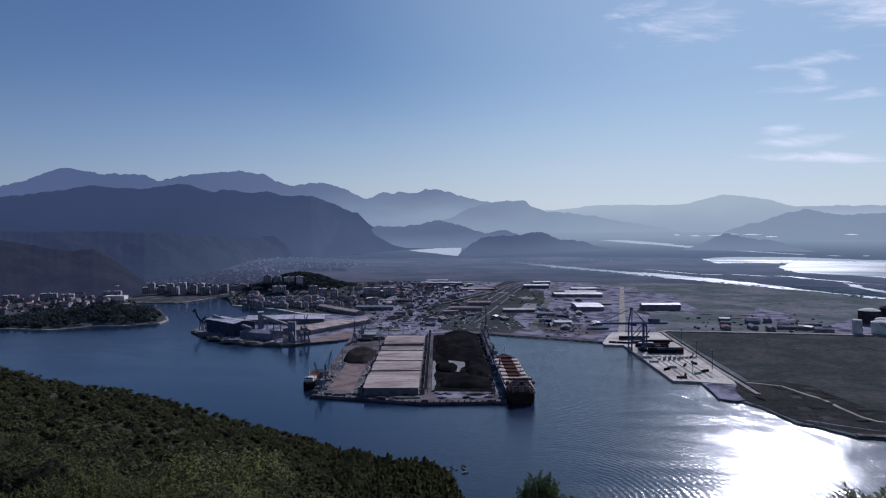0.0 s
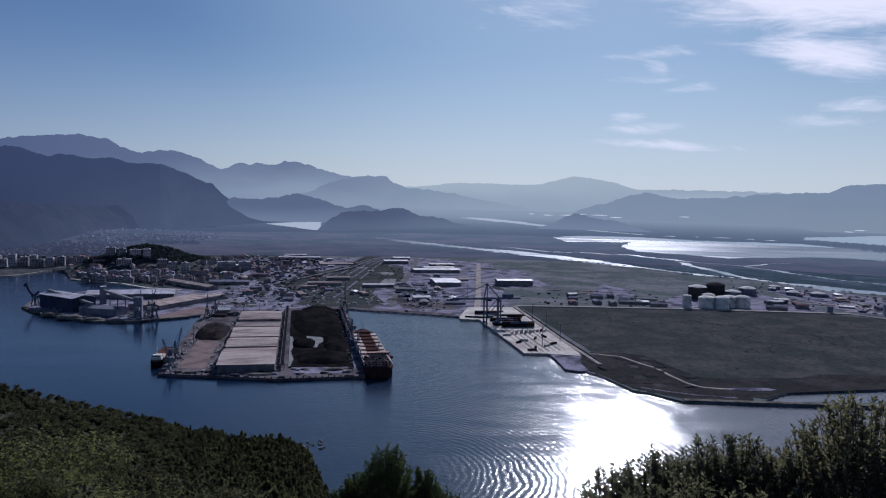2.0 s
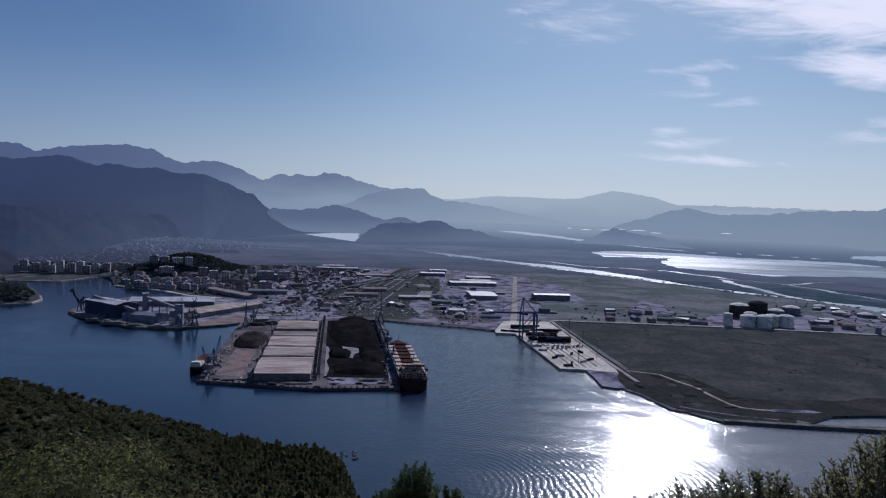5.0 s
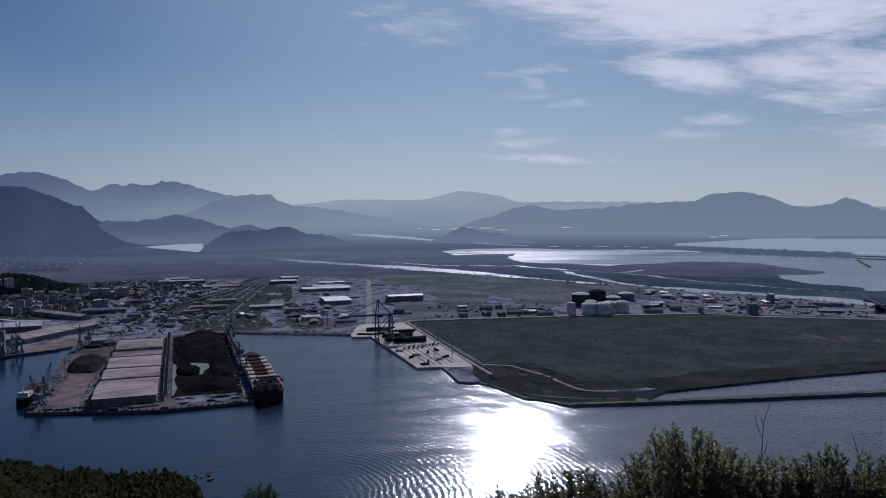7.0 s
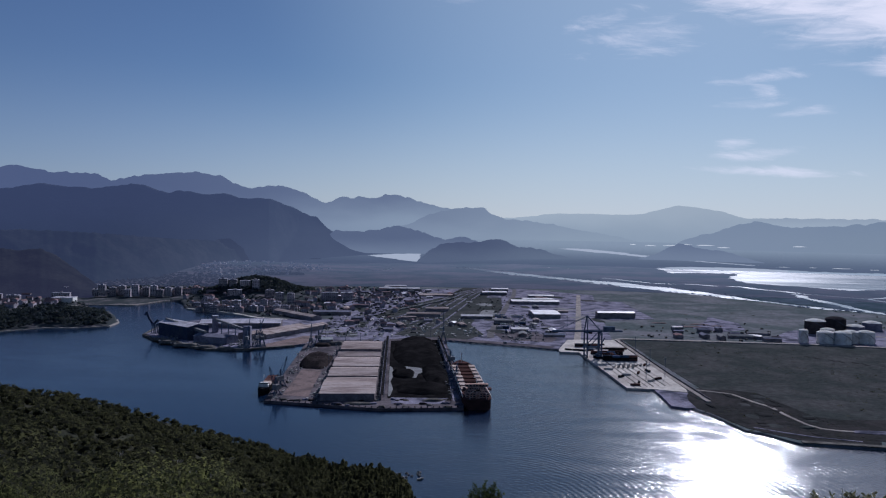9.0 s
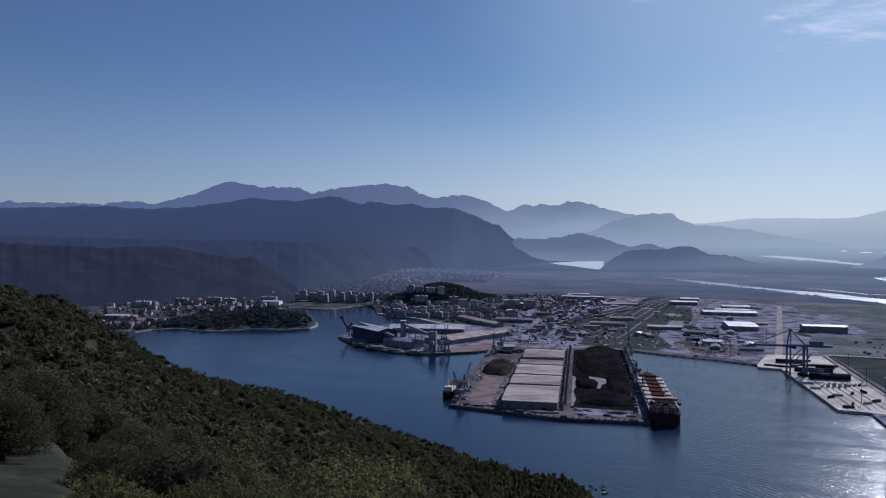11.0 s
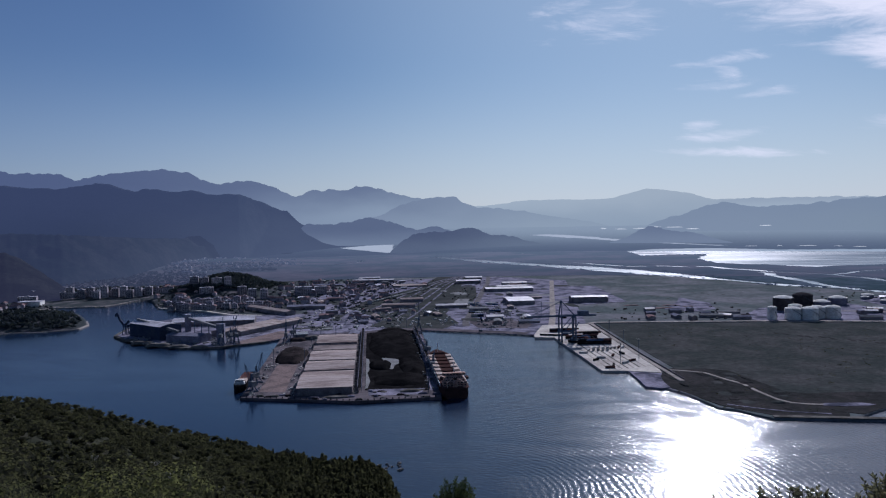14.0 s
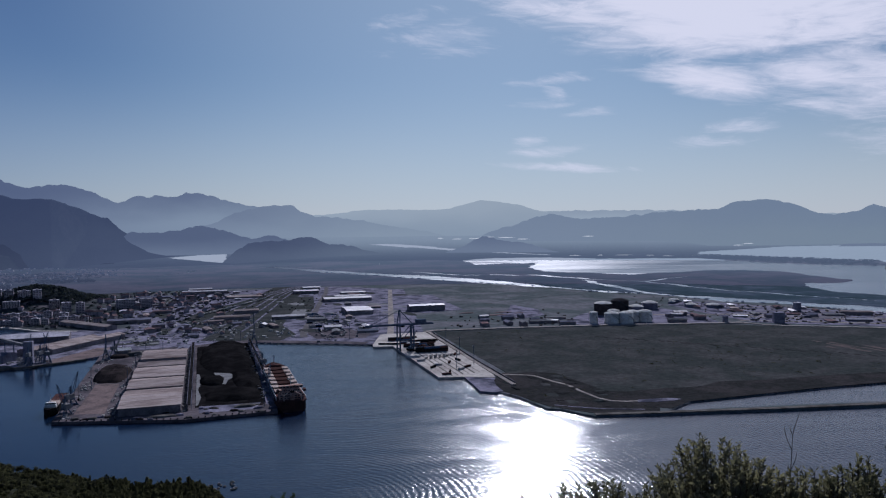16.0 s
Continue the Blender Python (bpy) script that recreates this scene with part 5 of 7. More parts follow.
def block(name, cx, cy, a, b, h, turn, wall, roof, label, category, group="", base=2.0, storeys=0):
    """A flat-roofed block; with storeys, recessed bands of windows and balcony slabs on both long sides."""
    t = thing(name, pose(cx, cy, base, 0, 0, turn), label, category, group)
    bm = box(bmesh.new(), -a / 2, a / 2, -b / 2, b / 2, -1.5, h)
    w = part("wall", bm, wall, t)
    bm = box(bmesh.new(), -a / 2 - 0.3, a / 2 + 0.3, -b / 2 - 0.3, b / 2 + 0.3, h, h + 0.9)
    r = part("roof", bm, roof, t)
    if storeys:
        bm = box(bmesh.new(), -3, 3, -2.5, 2.5, h + 0.9, h + 3.4)
        part("stair_head", bm, wall, r)
        step = h / storeys
        for k in range(storeys):
            bm = bmesh.new()
            n = max(3, int(a // 5))
            for i in range(n):
                x = -a / 2 + (i + 0.5) * a / n
                for s in (-1, 1):
                    box(bm, x - a / n * 0.28, x + a / n * 0.28, s * b / 2 - 0.06, s * b / 2 + 0.06, k * step + 0.9, k * step + 2.3)
            tagged(part("glazing", bm, GLASS, w), kind="stuff")
            if k:
                for s in (-1, 1):
                    part("balcony", box(bmesh.new(), -a * 0.36, a * 0.36, min(s * b / 2, s * (b / 2 + 1.2)), max(s * b / 2, s * (b / 2 + 1.2)), k * step - 0.1, k * step + 0.1), WHITE, w)
    return t


# ---- the old terminal ----
shed(-372, 1288, 96, 40, 22, 4, -44, ROOFW, BLUESHED, "tall dark blue storage shed with a pale roof edge", base=2.2)
shed(-300, 1222, 66, 30, 11, 3, -24, GREYSHED, GREYSHED, "grey-blue sheet-metal storage shed on the terminal shore", base=2.2)
shed(-300, 1425, 150, 48, 9, 5, 4, ROOFW, SHEDW, "long warehouse with a bright pale roof", base=2.2)
shed(-188, 1335, 170, 24, 8, 3, 58, ROOF, SHEDW, "long narrow shed with a grey-brown roof", base=2.2)
shed(-222, 1320, 150, 26, 9, 3, 58, ROOF, SHEDW, "long narrow brown-roofed transit shed", base=2.2)
block("grain_elevator", -243, 1194, 12, 10, 30, 0, GREYSHED, GREYSHED, "grey concrete grain elevator tower", "silo", base=2.2)
block("transfer_tower", -330, 1340, 10, 10, 30, 20, GREYSHED, ROOFW, "slim grey conveyor transfer tower", "tower", base=2.2)


def gallery(a, b, legs, label, w=4.5):
    """An inclined covered conveyor gallery from a to b on trestles."""
    t = thing("conveyor_gallery", pose(*a), label, "conveyor")
    d = Vector(b) - Vector(a)
    part("gallery", beam(bmesh.new(), (0, 0, 0), d, w, 4), ROOFW if w > 5 else SHEDPALE, t)
    for k in range(1, legs + 1):
        p = d * (k / (legs + 1))
        part("trestle", beam(bmesh.new(), (p.x, p.y, 2.0 - a[2]), (p.x, p.y, p.z - 1.8), 1.4), CRANE, t)
    return t


gallery((-410, 1318, 29), (-318, 1226, 18), 3, "pale inclined conveyor gallery over the blue shed")
gallery((-330, 1340, 26), (-250, 1196, 28), 3, "pale conveyor gallery between terminal towers")
for x, y, turn in ((-238, 1168, 90), (-225, 1180, 70), (-215, 1172, 110)):
    harbour_crane(pose(x, y, 2.4, 0, 0, turn), "blue-grey portal crane on the terminal quay", 18, 26, 12)
for x, y, a, b, h, k in ((-338, 1186, 20, 9, 4.5, 11.0), (-302, 1166, 16, 8, 3.5, 13.0), (-372, 1214, 18, 8, 4, 14.0), (-270, 1158, 14, 7, 3, 15.0), (-398, 1248, 12, 7, 3, 16.0)):
    mound(x, y, a, b, h, WALLCON, "low grey scrap heap on the terminal shore", "heap", k, 2.3, "scrap_mound")
mound(-100, 1196, 15, 10, 6, WALLCON, "pale gravel heap at the pier root", "heap", 12.0, 3.0, "gravel_mound")

# ---- port sheds ----
for x0, x1, y, across, h, roof in ((22, 96, 1612, 24, 7, ROOF), (68, 122, 1726, 22, 7, ROOF), (140, 208, 1581, 18, 6, ROOFW), (256, 330, 2190, 34, 9, ROOFW), (302, 355, 2322, 24, 8, ROOFW), (304, 430, 1926, 52, 8, ROOFW), (345, 430, 1990, 20, 7, ROOFW),
                                   (305, 364, 1635, 90, 9, ROOFW), (451, 535, 1614, 28, 12, ROOFW), (381, 454, 2096, 22, 7, ROOFW), (268, 306, 1307, 9, 4, ROOFW), (-187, -103, 1642, 30, 7, GREYSHED), (-58, 71, 2316, 24, 8, ROOFW), (-185, -86, 2210, 22, 5, GREYSHED), (65, 162, 2140, 44, 4, ROOF), (-40, 30, 2430, 20, 7, ROOFW)):
    shed((x0 + x1) / 2, y, x1 - x0, across, h, 2.5, -2, roof, SHEDW, "long pale-roofed port warehouse", "port warehouses", 1.8)
shed(-218, 1594, 165, 22, 8, 3, -52, ROOF, SHEDW, "long grey-roofed railway shed", "", 1.6)
shed(112, 1462, 18, 12, 6, 2, 70, ROOFW, SHEDW, "small pale-roofed hut near the basin", "", 1.8)
shed(-30, 1215, 30, 16, 5, 2, 85, GREYSHED, SHEDW, "low grey-roofed workshop at the pier root", "", 3.0)
shed(-118, 1212, 22, 14, 7, 3, 10, WHITE, SHEDW, "white tent store at the pier root", "", 3.0)


def container():
    t = thing("shipping_container", pose(0, 0, -50), "weathered steel shipping container", "container", "shipping containers")
    bm = box(bmesh.new(), -6, 6, -1.2, 1.2, 0, 2.6)
    for k in range(10):
        for s in (-1, 1):
            box(bm, -5.6 + k * 1.15, -5.1 + k * 1.15, s * 1.22 - 0.04, s * 1.22 + 0.04, 0.15, 2.45)
    part("body", bm, RUST, t)
    part("door", box(bmesh.new(), 6.0, 6.06, -1.1, 1.1, 0.1, 2.5), GREYC, t)
    return t


def container_kind(material, label):
    c = container()
    tagged(c, label)
    c.children[0].data.materials[0] = material
    return c


KINDS = [container_kind(RUST, "rust-red steel shipping container"), container_kind(BLUEC, "dark blue steel shipping container"), container_kind(GREYC, "pale grey steel shipping container"), container_kind(BLACK, "nearly black steel shipping container")]
rng = random.Random(5)


def stack(x0, y0, nx, ny, nz, turn, pick, base=3.0):
    c, s_ = math.cos(radians(turn)), math.sin(radians(turn))
    for i in range(nx):
        for j in range(ny):
            for k in range(nz if rng.random() < 0.75 else max(1, nz - 1)):
                u, v = i * 12.6, j * 2.9
                copy_thing(KINDS[rng.choice(pick)], pose(x0 + u * c - v * s_, y0 + u * s_ + v * c, base + k * 2.62, 0, 0, turn + rng.uniform(-0.6, 0.6)))


stack(308, 1110, 4, 2, 2, -3, (0, 3, 3, 1))
stack(312, 1054, 4, 3, 3, -3, (0, 3, 3, 1))
stack(318, 1130, 3, 1, 1, -3, (0, 3, 1))
stack(330, 1160, 4, 2, 1, -3, (0, 3))
stack(276, 1150, 2, 1, 1, -20, (0, 3))
for k in range(5):
    stack(306 + k * 7, 1003, 1, 1, 2, 62, (2, 2, 2))
    stack(336 + k * 6, 1012 + k, 1, 1, 1, 62, (2, 2, 0))
stack(300, 1180, 3, 2, 2, -3, (0, 3, 1))
stack(306, 1205, 4, 1, 1, -3, (0, 3, 2))
stack(345, 1140, 2, 2, 2, -3, (0, 3, 3))
stack(352, 1060, 1, 8, 1, 84, (0, 3, 1))
stack(296, 1142, 2, 1, 1, -3, (3, 0))
stack(342, 1090, 1, 6, 2, 84, (0, 3, 1))
for k in range(9):
    x, y = 205 + (k % 3) * 42 + rng.uniform(-6, 6), 1350 + (k // 3) * 62
    stack(x, y, 2, rng.choice((2, 3)), rng.choice((1, 2)), rng.choice((-4, 86, 2)), (2, 2, 2, 3, 1), 2.05)
for k in range(5):
    stack(226 + (k % 2) * 36, 1590 + k * 13, 2, 2, 1, -4, (2, 2, 1), 2.05)
for k in range(9):
    copy_thing(KINDS[(0, 3, 2)[k % 3]], pose(292 + (k % 4) * 16 + rng.uniform(-4, 4), 880 + k * 13, 3.0, 0, 0, rng.uniform(-20, 100)))
for c in KINDS:
    for part_ob in (*c.children, c):
        bpy.data.objects.remove(part_ob)


# ---- container crane ----
def container_crane():
    t = thing("container_crane", pose(288, 1090, 3.0), "tall blue ship-to-shore container crane on the quay", "crane")
    g, w, h = 22, 9, 38
    for x in (0, g):
        for s in (-1, 1):
            part("leg", beam(bmesh.new(), (x, s * w, 0), (x, s * w, h), 1.9), CRANE, t)
            bm = bmesh.new()
            for k in range(4):
                box(bm, x - 0.6, x + 0.6, s * w - 4 + k * 2.2, s * w - 2.6 + k * 2.2, 0, 1.2)
            part("bogie", bm, BLACK, t)
        part("sill_beam", beam(bmesh.new(), (x, -w - 3, 2.2), (x, w + 3, 2.2), 1.6), CRANE, t)
        part("cross_beam", beam(bmesh.new(), (x, -w, h - 1), (x, w, h - 1), 1.8), CRANE, t)
    for s in (-1, 1):
        part("portal_beam", beam(bmesh.new(), (0, s * w, 13), (g, s * w, 13), 1.6), CRANE, t)
        part("brace", beam(bmesh.new(), (0, s * w, 13), (g, s * w, h - 1), 1.0), CRANE, t)
        part("girder", beam(bmesh.new(), (-52, s * 3, h + 1), (g + 34, s * 3, h + 1), 1.4, 2.2), CRANE, t)
        part("tower_leg", beam(bmesh.new(), (0, s * w, h), (2, s * 2.5, h + 24), 1.4), CRANE, t)
        part("forestay", beam(bmesh.new(), (2, s * 2.5, h + 24), (-46, s * 3, h + 2), 0.5), CRANE, t)
        part("backstay", beam(bmesh.new(), (2, s * 2.5, h + 24), (g, s * 3, h + 2), 0.7), CRANE, t)
    part("apex_beam", beam(bmesh.new(), (2, -3.5, h + 24), (2, 3.5, h + 24), 1.6), CRANE, t)
    part("machinery_house", box(bmesh.new(), g + 6, g + 22, -4, 4, h + 2.5, h + 8), CRANE, t)
    part("trolley", box(bmesh.new(), 4, 9, -3.5, 3.5, h - 2.5, h), BLACK, t)
    part("stair_tower", box(bmesh.new(), g + 1, g + 2.2, w - 0.6, w + 0.6, 3, h), CRANE, t)
    return t


container_crane()


def mobile_crane(x, y, turn):
    t = thing("mobile_harbour_crane", pose(x, y, 3.0, 0, 0, turn), "dark blue mobile harbour crane with a slanting jib", "crane")
    part("chassis", box(bmesh.new(), -8, 8, -4, 4, 0.8, 3), BLACK, t)
    bm = bmesh.new()
    for sx in (-6, -2, 2, 6):
        box(bm, sx - 0.8, sx + 0.8, -4.4, 4.4, 0, 1.6)
    part("wheel_set", bm, BLACK, t)
    part("turret", box(bmesh.new(), -5, 3, -2, 2, 3, 6.5), CRANE, t)
    part("tower", beam(bmesh.new(), (2, 0, 6), (2, 0, 24), 1.3), CRANE, t)
    part("jib", beam(bmesh.new(), (3, 0, 16), (22, 0, 34), 0.9), CRANE, t)
    part("stay", beam(bmesh.new(), (2, 0, 24), (20, 0, 32), 0.3), CRANE, t)
    return t


mobile_crane(303, 1075, -80)


def lamp_mast(x, y, h=26, base=3.0):
    t = thing("light_mast", pose(x, y, base), "slim grey floodlight mast", "mast", "floodlight masts")
    part("pole", beam(bmesh.new(), (0, 0, 0), (0, 0, h), 0.55), CRANE, t)
    part("lamp_head", box(bmesh.new(), -1.6, 1.6, -0.3, 0.3, h, h + 1.0), GREYC, t)


for x, y in ((352, 930), (360, 1010), (318, 905), (372, 1110), (240, 1240), (330, 1390), (-128, 950), (60, 790)):
    lamp_mast(x, y)


# ---- tanks ----
def tank(x, y, r, h, body, roof, label, dome=0.12, base=1.6):
    t = thing("storage_tank", pose(x, y, base), label, "tank", "storage tanks")
    bm = bmesh.new()
    bmesh.ops.create_cone(bm, cap_ends=True, segments=40, radius1=r, radius2=r, depth=h, matrix=Matrix.Translation((0, 0, h / 2)))
    for k in range(1, 5):
        bmesh.ops.create_cone(bm, cap_ends=True, segments=40, radius1=r + 0.15, radius2=r + 0.15, depth=0.35, matrix=Matrix.Translation((0, 0, h * k / 4.6)))
    part("shell", bm, body, t)
    bm = bmesh.new()
    n, m = 40, 5
    top = bm.verts.new((0, 0, h + r * dome * 2))
    last = None
    for i in range(1, m + 1):
        u = i / m
        ring = [bm.verts.new((r * 1.01 * u * math.cos(2 * math.pi * j / n), r * 1.01 * u * math.sin(2 * math.pi * j / n), h + 0.05 + r * dome * 2 * (1 - u * u))) for j in range(n)]
        for j in range(n):
            if last is None:
                bm.faces.new((top, ring[j], ring[(j + 1) % n]))
            else:
                bm.faces.new((last[j], ring[j], ring[(j + 1) % n], last[(j + 1) % n]))
        last = ring
    part("roof", bm, roof, t, smooth=True)
    bm = bmesh.new()
    rows = []
    for k in range(15):
        a = k * 0.16
        rows.append([bm.verts.new((q * math.cos(a), -q * math.sin(a), k * h / 14 + d)) for q, d in ((r + 0.2, 0), (r + 1.1, 0), (r + 1.1, 0.5), (r + 0.2, 0.5))])
    for p, q in zip(rows[:-1], rows[1:]):
        for i in range(4):
            bm.faces.new((p[i], p[(i + 1) % 4], q[(i + 1) % 4], q[i]))
    bm.faces.new(rows[0])
    bm.faces.new(rows[-1][::-1])
    part("stairway", bm, CRANE, t)


for x, y, r, h, dark in ((723, 1248, 8, 23, 0), (760, 1243, 14, 20, 0), (785, 1231, 14, 21, 0), (812, 1250, 14, 20, 0), (834, 1240, 14, 21, 0), (790, 1285, 12, 20, 0), (817, 1370, 19, 25, 1), (878, 1402, 19, 26, 2), (908, 1385, 17, 13, 3), (970, 1425, 18, 15, 3),
                        (1112, 1530, 13, 7, 3), (1085, 1500, 9, 6, 3), (1079, 1418, 15, 7, 3), (1120, 1392, 16, 7, 3)):
    tank(x, y, r, h, (TANKW, TANKD, TANKD, GREYSHED)[dark], TANKW if dark != 2 else TANKD, ("white domed storage tank", "dark storage tank with a white roof", "dark brown storage tank", "low grey storage tank with a pale roof")[dark])

# ---- works beyond the field ----
block("works_tower", 1056, 1124, 19, 16, 19, -30, GREYSHED, GREYSHED, "square grey works building by the levee", "building", base=1.6)
block("works_tower", 1236, 1262, 13, 11, 18, -20, GREYSHED, ROOFW, "grey works tower on the river bank", "tower", base=1.6)
block("works_tower", 965, 1165, 9, 9, 12, -30, GREYSHED, GREYSHED, "small dark works building by the levee", "building", base=1.6)
for x, y, a, b, h in ((1110, 1190, 40, 14, 6), (1180, 1170, 30, 12, 5), (1290, 1160, 60, 16, 7), (1390, 1050, 55, 18, 9), (1440, 985, 70, 20, 9), (1350, 960, 60, 14, 6), (1210, 1080, 46, 12, 4), (940, 1290, 30, 14, 5), (660, 1300, 24, 12, 5), (640, 1340, 18, 10, 4), (560, 1420, 20, 10, 5), (575, 1440, 12, 8, 4), (690, 1280, 14, 8, 5)):
    shed(x, y, a, b, h, 2, rng.uniform(-45, 10), rng.choice((ROOFW, GREYSHED, ROOF)), SHEDW, "low works building beyond the field", "works buildings", 1.6)
gallery((1320, 1040, 6), (1290, 1075, 30), 1, "shiny white inclined gallery of a loading works", 9)
gallery((1290, 1075, 22), (1370, 1030, 10), 3, "dark pipe bridge of a loading works", 3)
block("works_tower", 1318, 1052, 22, 18, 14, -35, BLACK, GREYSHED, "dark loading works on the river bank", "building", base=1.6)
for x, y, a, b in ((600, 1460, 30, 10), (640, 1500, 22, 8), (560, 1520, 18, 9), (665, 1470, 14, 6)):
    mound(x, y, a, b, 2.0, REDSAND, "reddish bare earth heap on the flat", "heap", x / 90, 1.5, "earth_mound")


# ---- town ----
def house_kind(a, b, h, rise, label, category="house", wall=None, tiles=None):
    t = thing("house", pose(0, 0, -60), label, category, "town houses")
    bm = box(bmesh.new(), -a / 2, a / 2, -b / 2, b / 2, -2, h)
    for sx in (-a / 2, a / 2):
        v = [bm.verts.new(p) for p in ((sx, -b / 2, h), (sx, b / 2, h), (sx, 0, h + rise))]
        bm.faces.new(v if sx > 0 else v[::-1])
    w = part("wall", bm, wall or PLASTER, t)
    bm = bmesh.new()
    e = 0.5
    for s in (-1, 1):
        p = [(-a / 2 - e, s * (b / 2 + e), h - rise * e * 2 / b + 0.1), (a / 2 + e, s * (b / 2 + e), h - rise * e * 2 / b + 0.1), (a / 2 + e, 0, h + rise + 0.1), (-a / 2 - e, 0, h + rise + 0.1)]
        top = [bm.verts.new((x, y, z + 0.25)) for x, y, z in p]
        low = [bm.verts.new(q) for q in p]
        bm.faces.new(top if s < 0 else top[::-1])
        for i in range(4):
            bm.faces.new((low[i], low[(i + 1) % 4], top[(i + 1) % 4], top[i]))
    part("roof", bm, tiles or TILE, t)
    for k in range(int(h // 2.8)):
        bm = bmesh.new()
        for i in range(3):
            x = -a / 2 + (i + 0.5) * a / 3
            for s in (-1, 1):
                box(bm, x - 0.6, x + 0.6, s * b / 2 - 0.05, s * b / 2 + 0.05, 0.8 + k * 2.8, 2.1 + k * 2.8)
        tagged(part("glazing", bm, GLASS, w), kind="stuff")
    return t


HOUSES = [house_kind(12, 9, 6, 2.6, "pale plastered house with a terracotta roof"), house_kind(15, 10, 8.5, 2.8, "three-storey plastered house with a terracotta roof"), house_kind(10, 8, 3.2, 2.2, "small plastered house with a terracotta roof"), house_kind(22, 11, 8.5, 3.0, "long plastered building with a terracotta roof")]


def ground_at(x, y):
    return float(ground_height(np.array([float(x)]), np.array([float(y)]))[0])


def scatter_houses(outline, n, seed, kinds=(0, 1, 2, 3), lift=0.0, slope=None):
    r = random.Random(seed)
    xs, ys = [p[0] for p in outline], [p[1] for p in outline]
    placed = []
    tries = 0
    while len(placed) < n and tries < n * 40:
        tries += 1
        x, y = r.uniform(min(xs), max(xs)), r.uniform(min(ys), max(ys))
        if not inside(np.array([x]), np.array([y]), outline)[0] or any(math.hypot(x - p, y - q) < 16 for p, q in placed):
            continue
        placed.append((x, y))
        z = slope(x, y) if slope else ground_at(x, y) + lift
        copy_thing(HOUSES[r.choice(kinds)], pose(x, y, z, 0, 0, r.choice((0, 90)) + r.uniform(-18, 18)))


scatter_houses([(-1300, 1800), (-1500, 2200), (-960, 2120), (-800, 1870), (-980, 1480), (-1060, 1480)], 125, 3)
scatter_houses([(-260, 1720), (-240, 2380), (40, 2380), (60, 1900), (-20, 1640)], 84, 4, lift=0.3)
scatter_houses([(-130, 1330), (-130, 1640), (60, 1560), (110, 1420), (20, 1380)], 14, 6, (0, 2, 2), lift=0.3)
scatter_houses([(-1090, 1310), (-1100, 1470), (-900, 1470), (-880, 1330)], 40, 12)
scatter_houses([(-620, 2050), (-640, 2300), (-430, 2320), (-420, 2230)], 14, 8)


for k in range(26):
    u = (k % 13) / 12
    x, y = (-452 + 212 * u, 1690 + 14 * math.sin(k * 2.3)) if k < 13 else (-480 + 190 * u, 1782 + 18 * math.sin(k * 1.9))
    block("apartment_block", x, y, 13 + (k * 5) % 8, 11, 9 + (k * 7) % 9, -10 + (k * 11) % 24, PLASTER, (TILE, ROOFW, GREYSHED)[k % 3], "pale apartment block at the foot of the wooded knoll", "apartment block", "apartment blocks", ground_at(x, y), 3 + (k * 7) % 9 // 3)


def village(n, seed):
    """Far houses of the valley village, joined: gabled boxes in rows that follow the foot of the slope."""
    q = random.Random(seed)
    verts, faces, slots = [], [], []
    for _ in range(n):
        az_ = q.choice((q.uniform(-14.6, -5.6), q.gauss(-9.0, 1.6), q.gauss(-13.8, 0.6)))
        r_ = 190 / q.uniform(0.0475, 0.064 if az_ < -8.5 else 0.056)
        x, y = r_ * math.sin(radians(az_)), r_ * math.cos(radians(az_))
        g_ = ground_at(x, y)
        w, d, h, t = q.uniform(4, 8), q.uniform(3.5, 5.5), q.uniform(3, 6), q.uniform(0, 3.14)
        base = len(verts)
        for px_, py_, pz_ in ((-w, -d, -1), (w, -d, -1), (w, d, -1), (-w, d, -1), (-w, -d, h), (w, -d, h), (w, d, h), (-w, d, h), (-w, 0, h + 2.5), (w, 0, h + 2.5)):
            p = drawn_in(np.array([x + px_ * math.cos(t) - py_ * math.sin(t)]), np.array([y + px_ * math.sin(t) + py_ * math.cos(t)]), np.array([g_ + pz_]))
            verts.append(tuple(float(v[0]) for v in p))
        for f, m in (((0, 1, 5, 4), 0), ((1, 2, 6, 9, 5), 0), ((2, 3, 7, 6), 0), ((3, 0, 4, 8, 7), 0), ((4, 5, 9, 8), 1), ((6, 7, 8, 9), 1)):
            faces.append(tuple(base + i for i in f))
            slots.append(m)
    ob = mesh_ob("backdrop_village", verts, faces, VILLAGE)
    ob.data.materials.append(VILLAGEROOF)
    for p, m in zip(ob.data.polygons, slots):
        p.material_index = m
    return tagged(ob, "cluster of village houses at the foot of the far slope, haze added as glow", "houses", kind="stuff")


# Haze over the village is put into its walls and roofs as emission.
VILLAGE = mat("haze_glow_village_walls", (0.26, 0.25, 0.25), (0.17, 0.16, 0.16), 0.05, 0.9)
VILLAGEROOF = mat("haze_glow_village_roofs", (0.12, 0.09, 0.09), (0.16, 0.15, 0.15), 0.05, 0.9)
plain_haze_glow(VILLAGE)
plain_haze_glow(VILLAGEROOF)
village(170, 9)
scatter_houses([(-560, 1960), (-500, 1770), (-370, 1680), (-290, 1600), (-160, 1660), (-200, 1840), (-330, 1870), (-480, 1960)], 34, 29, lift=0.3)
for k in range(11):
    block("apartment_block", -815 + k * 21.5, 2020 - 14 * math.sin(k * 1.7), 17, 13, 20 + (k * 7) % 9, 3 * (k % 3), PLASTER, ROOFW, "pale multi-storey apartment block by the bay", "apartment block", "apartment blocks", 2.0 + 6 * (k % 2), 7)
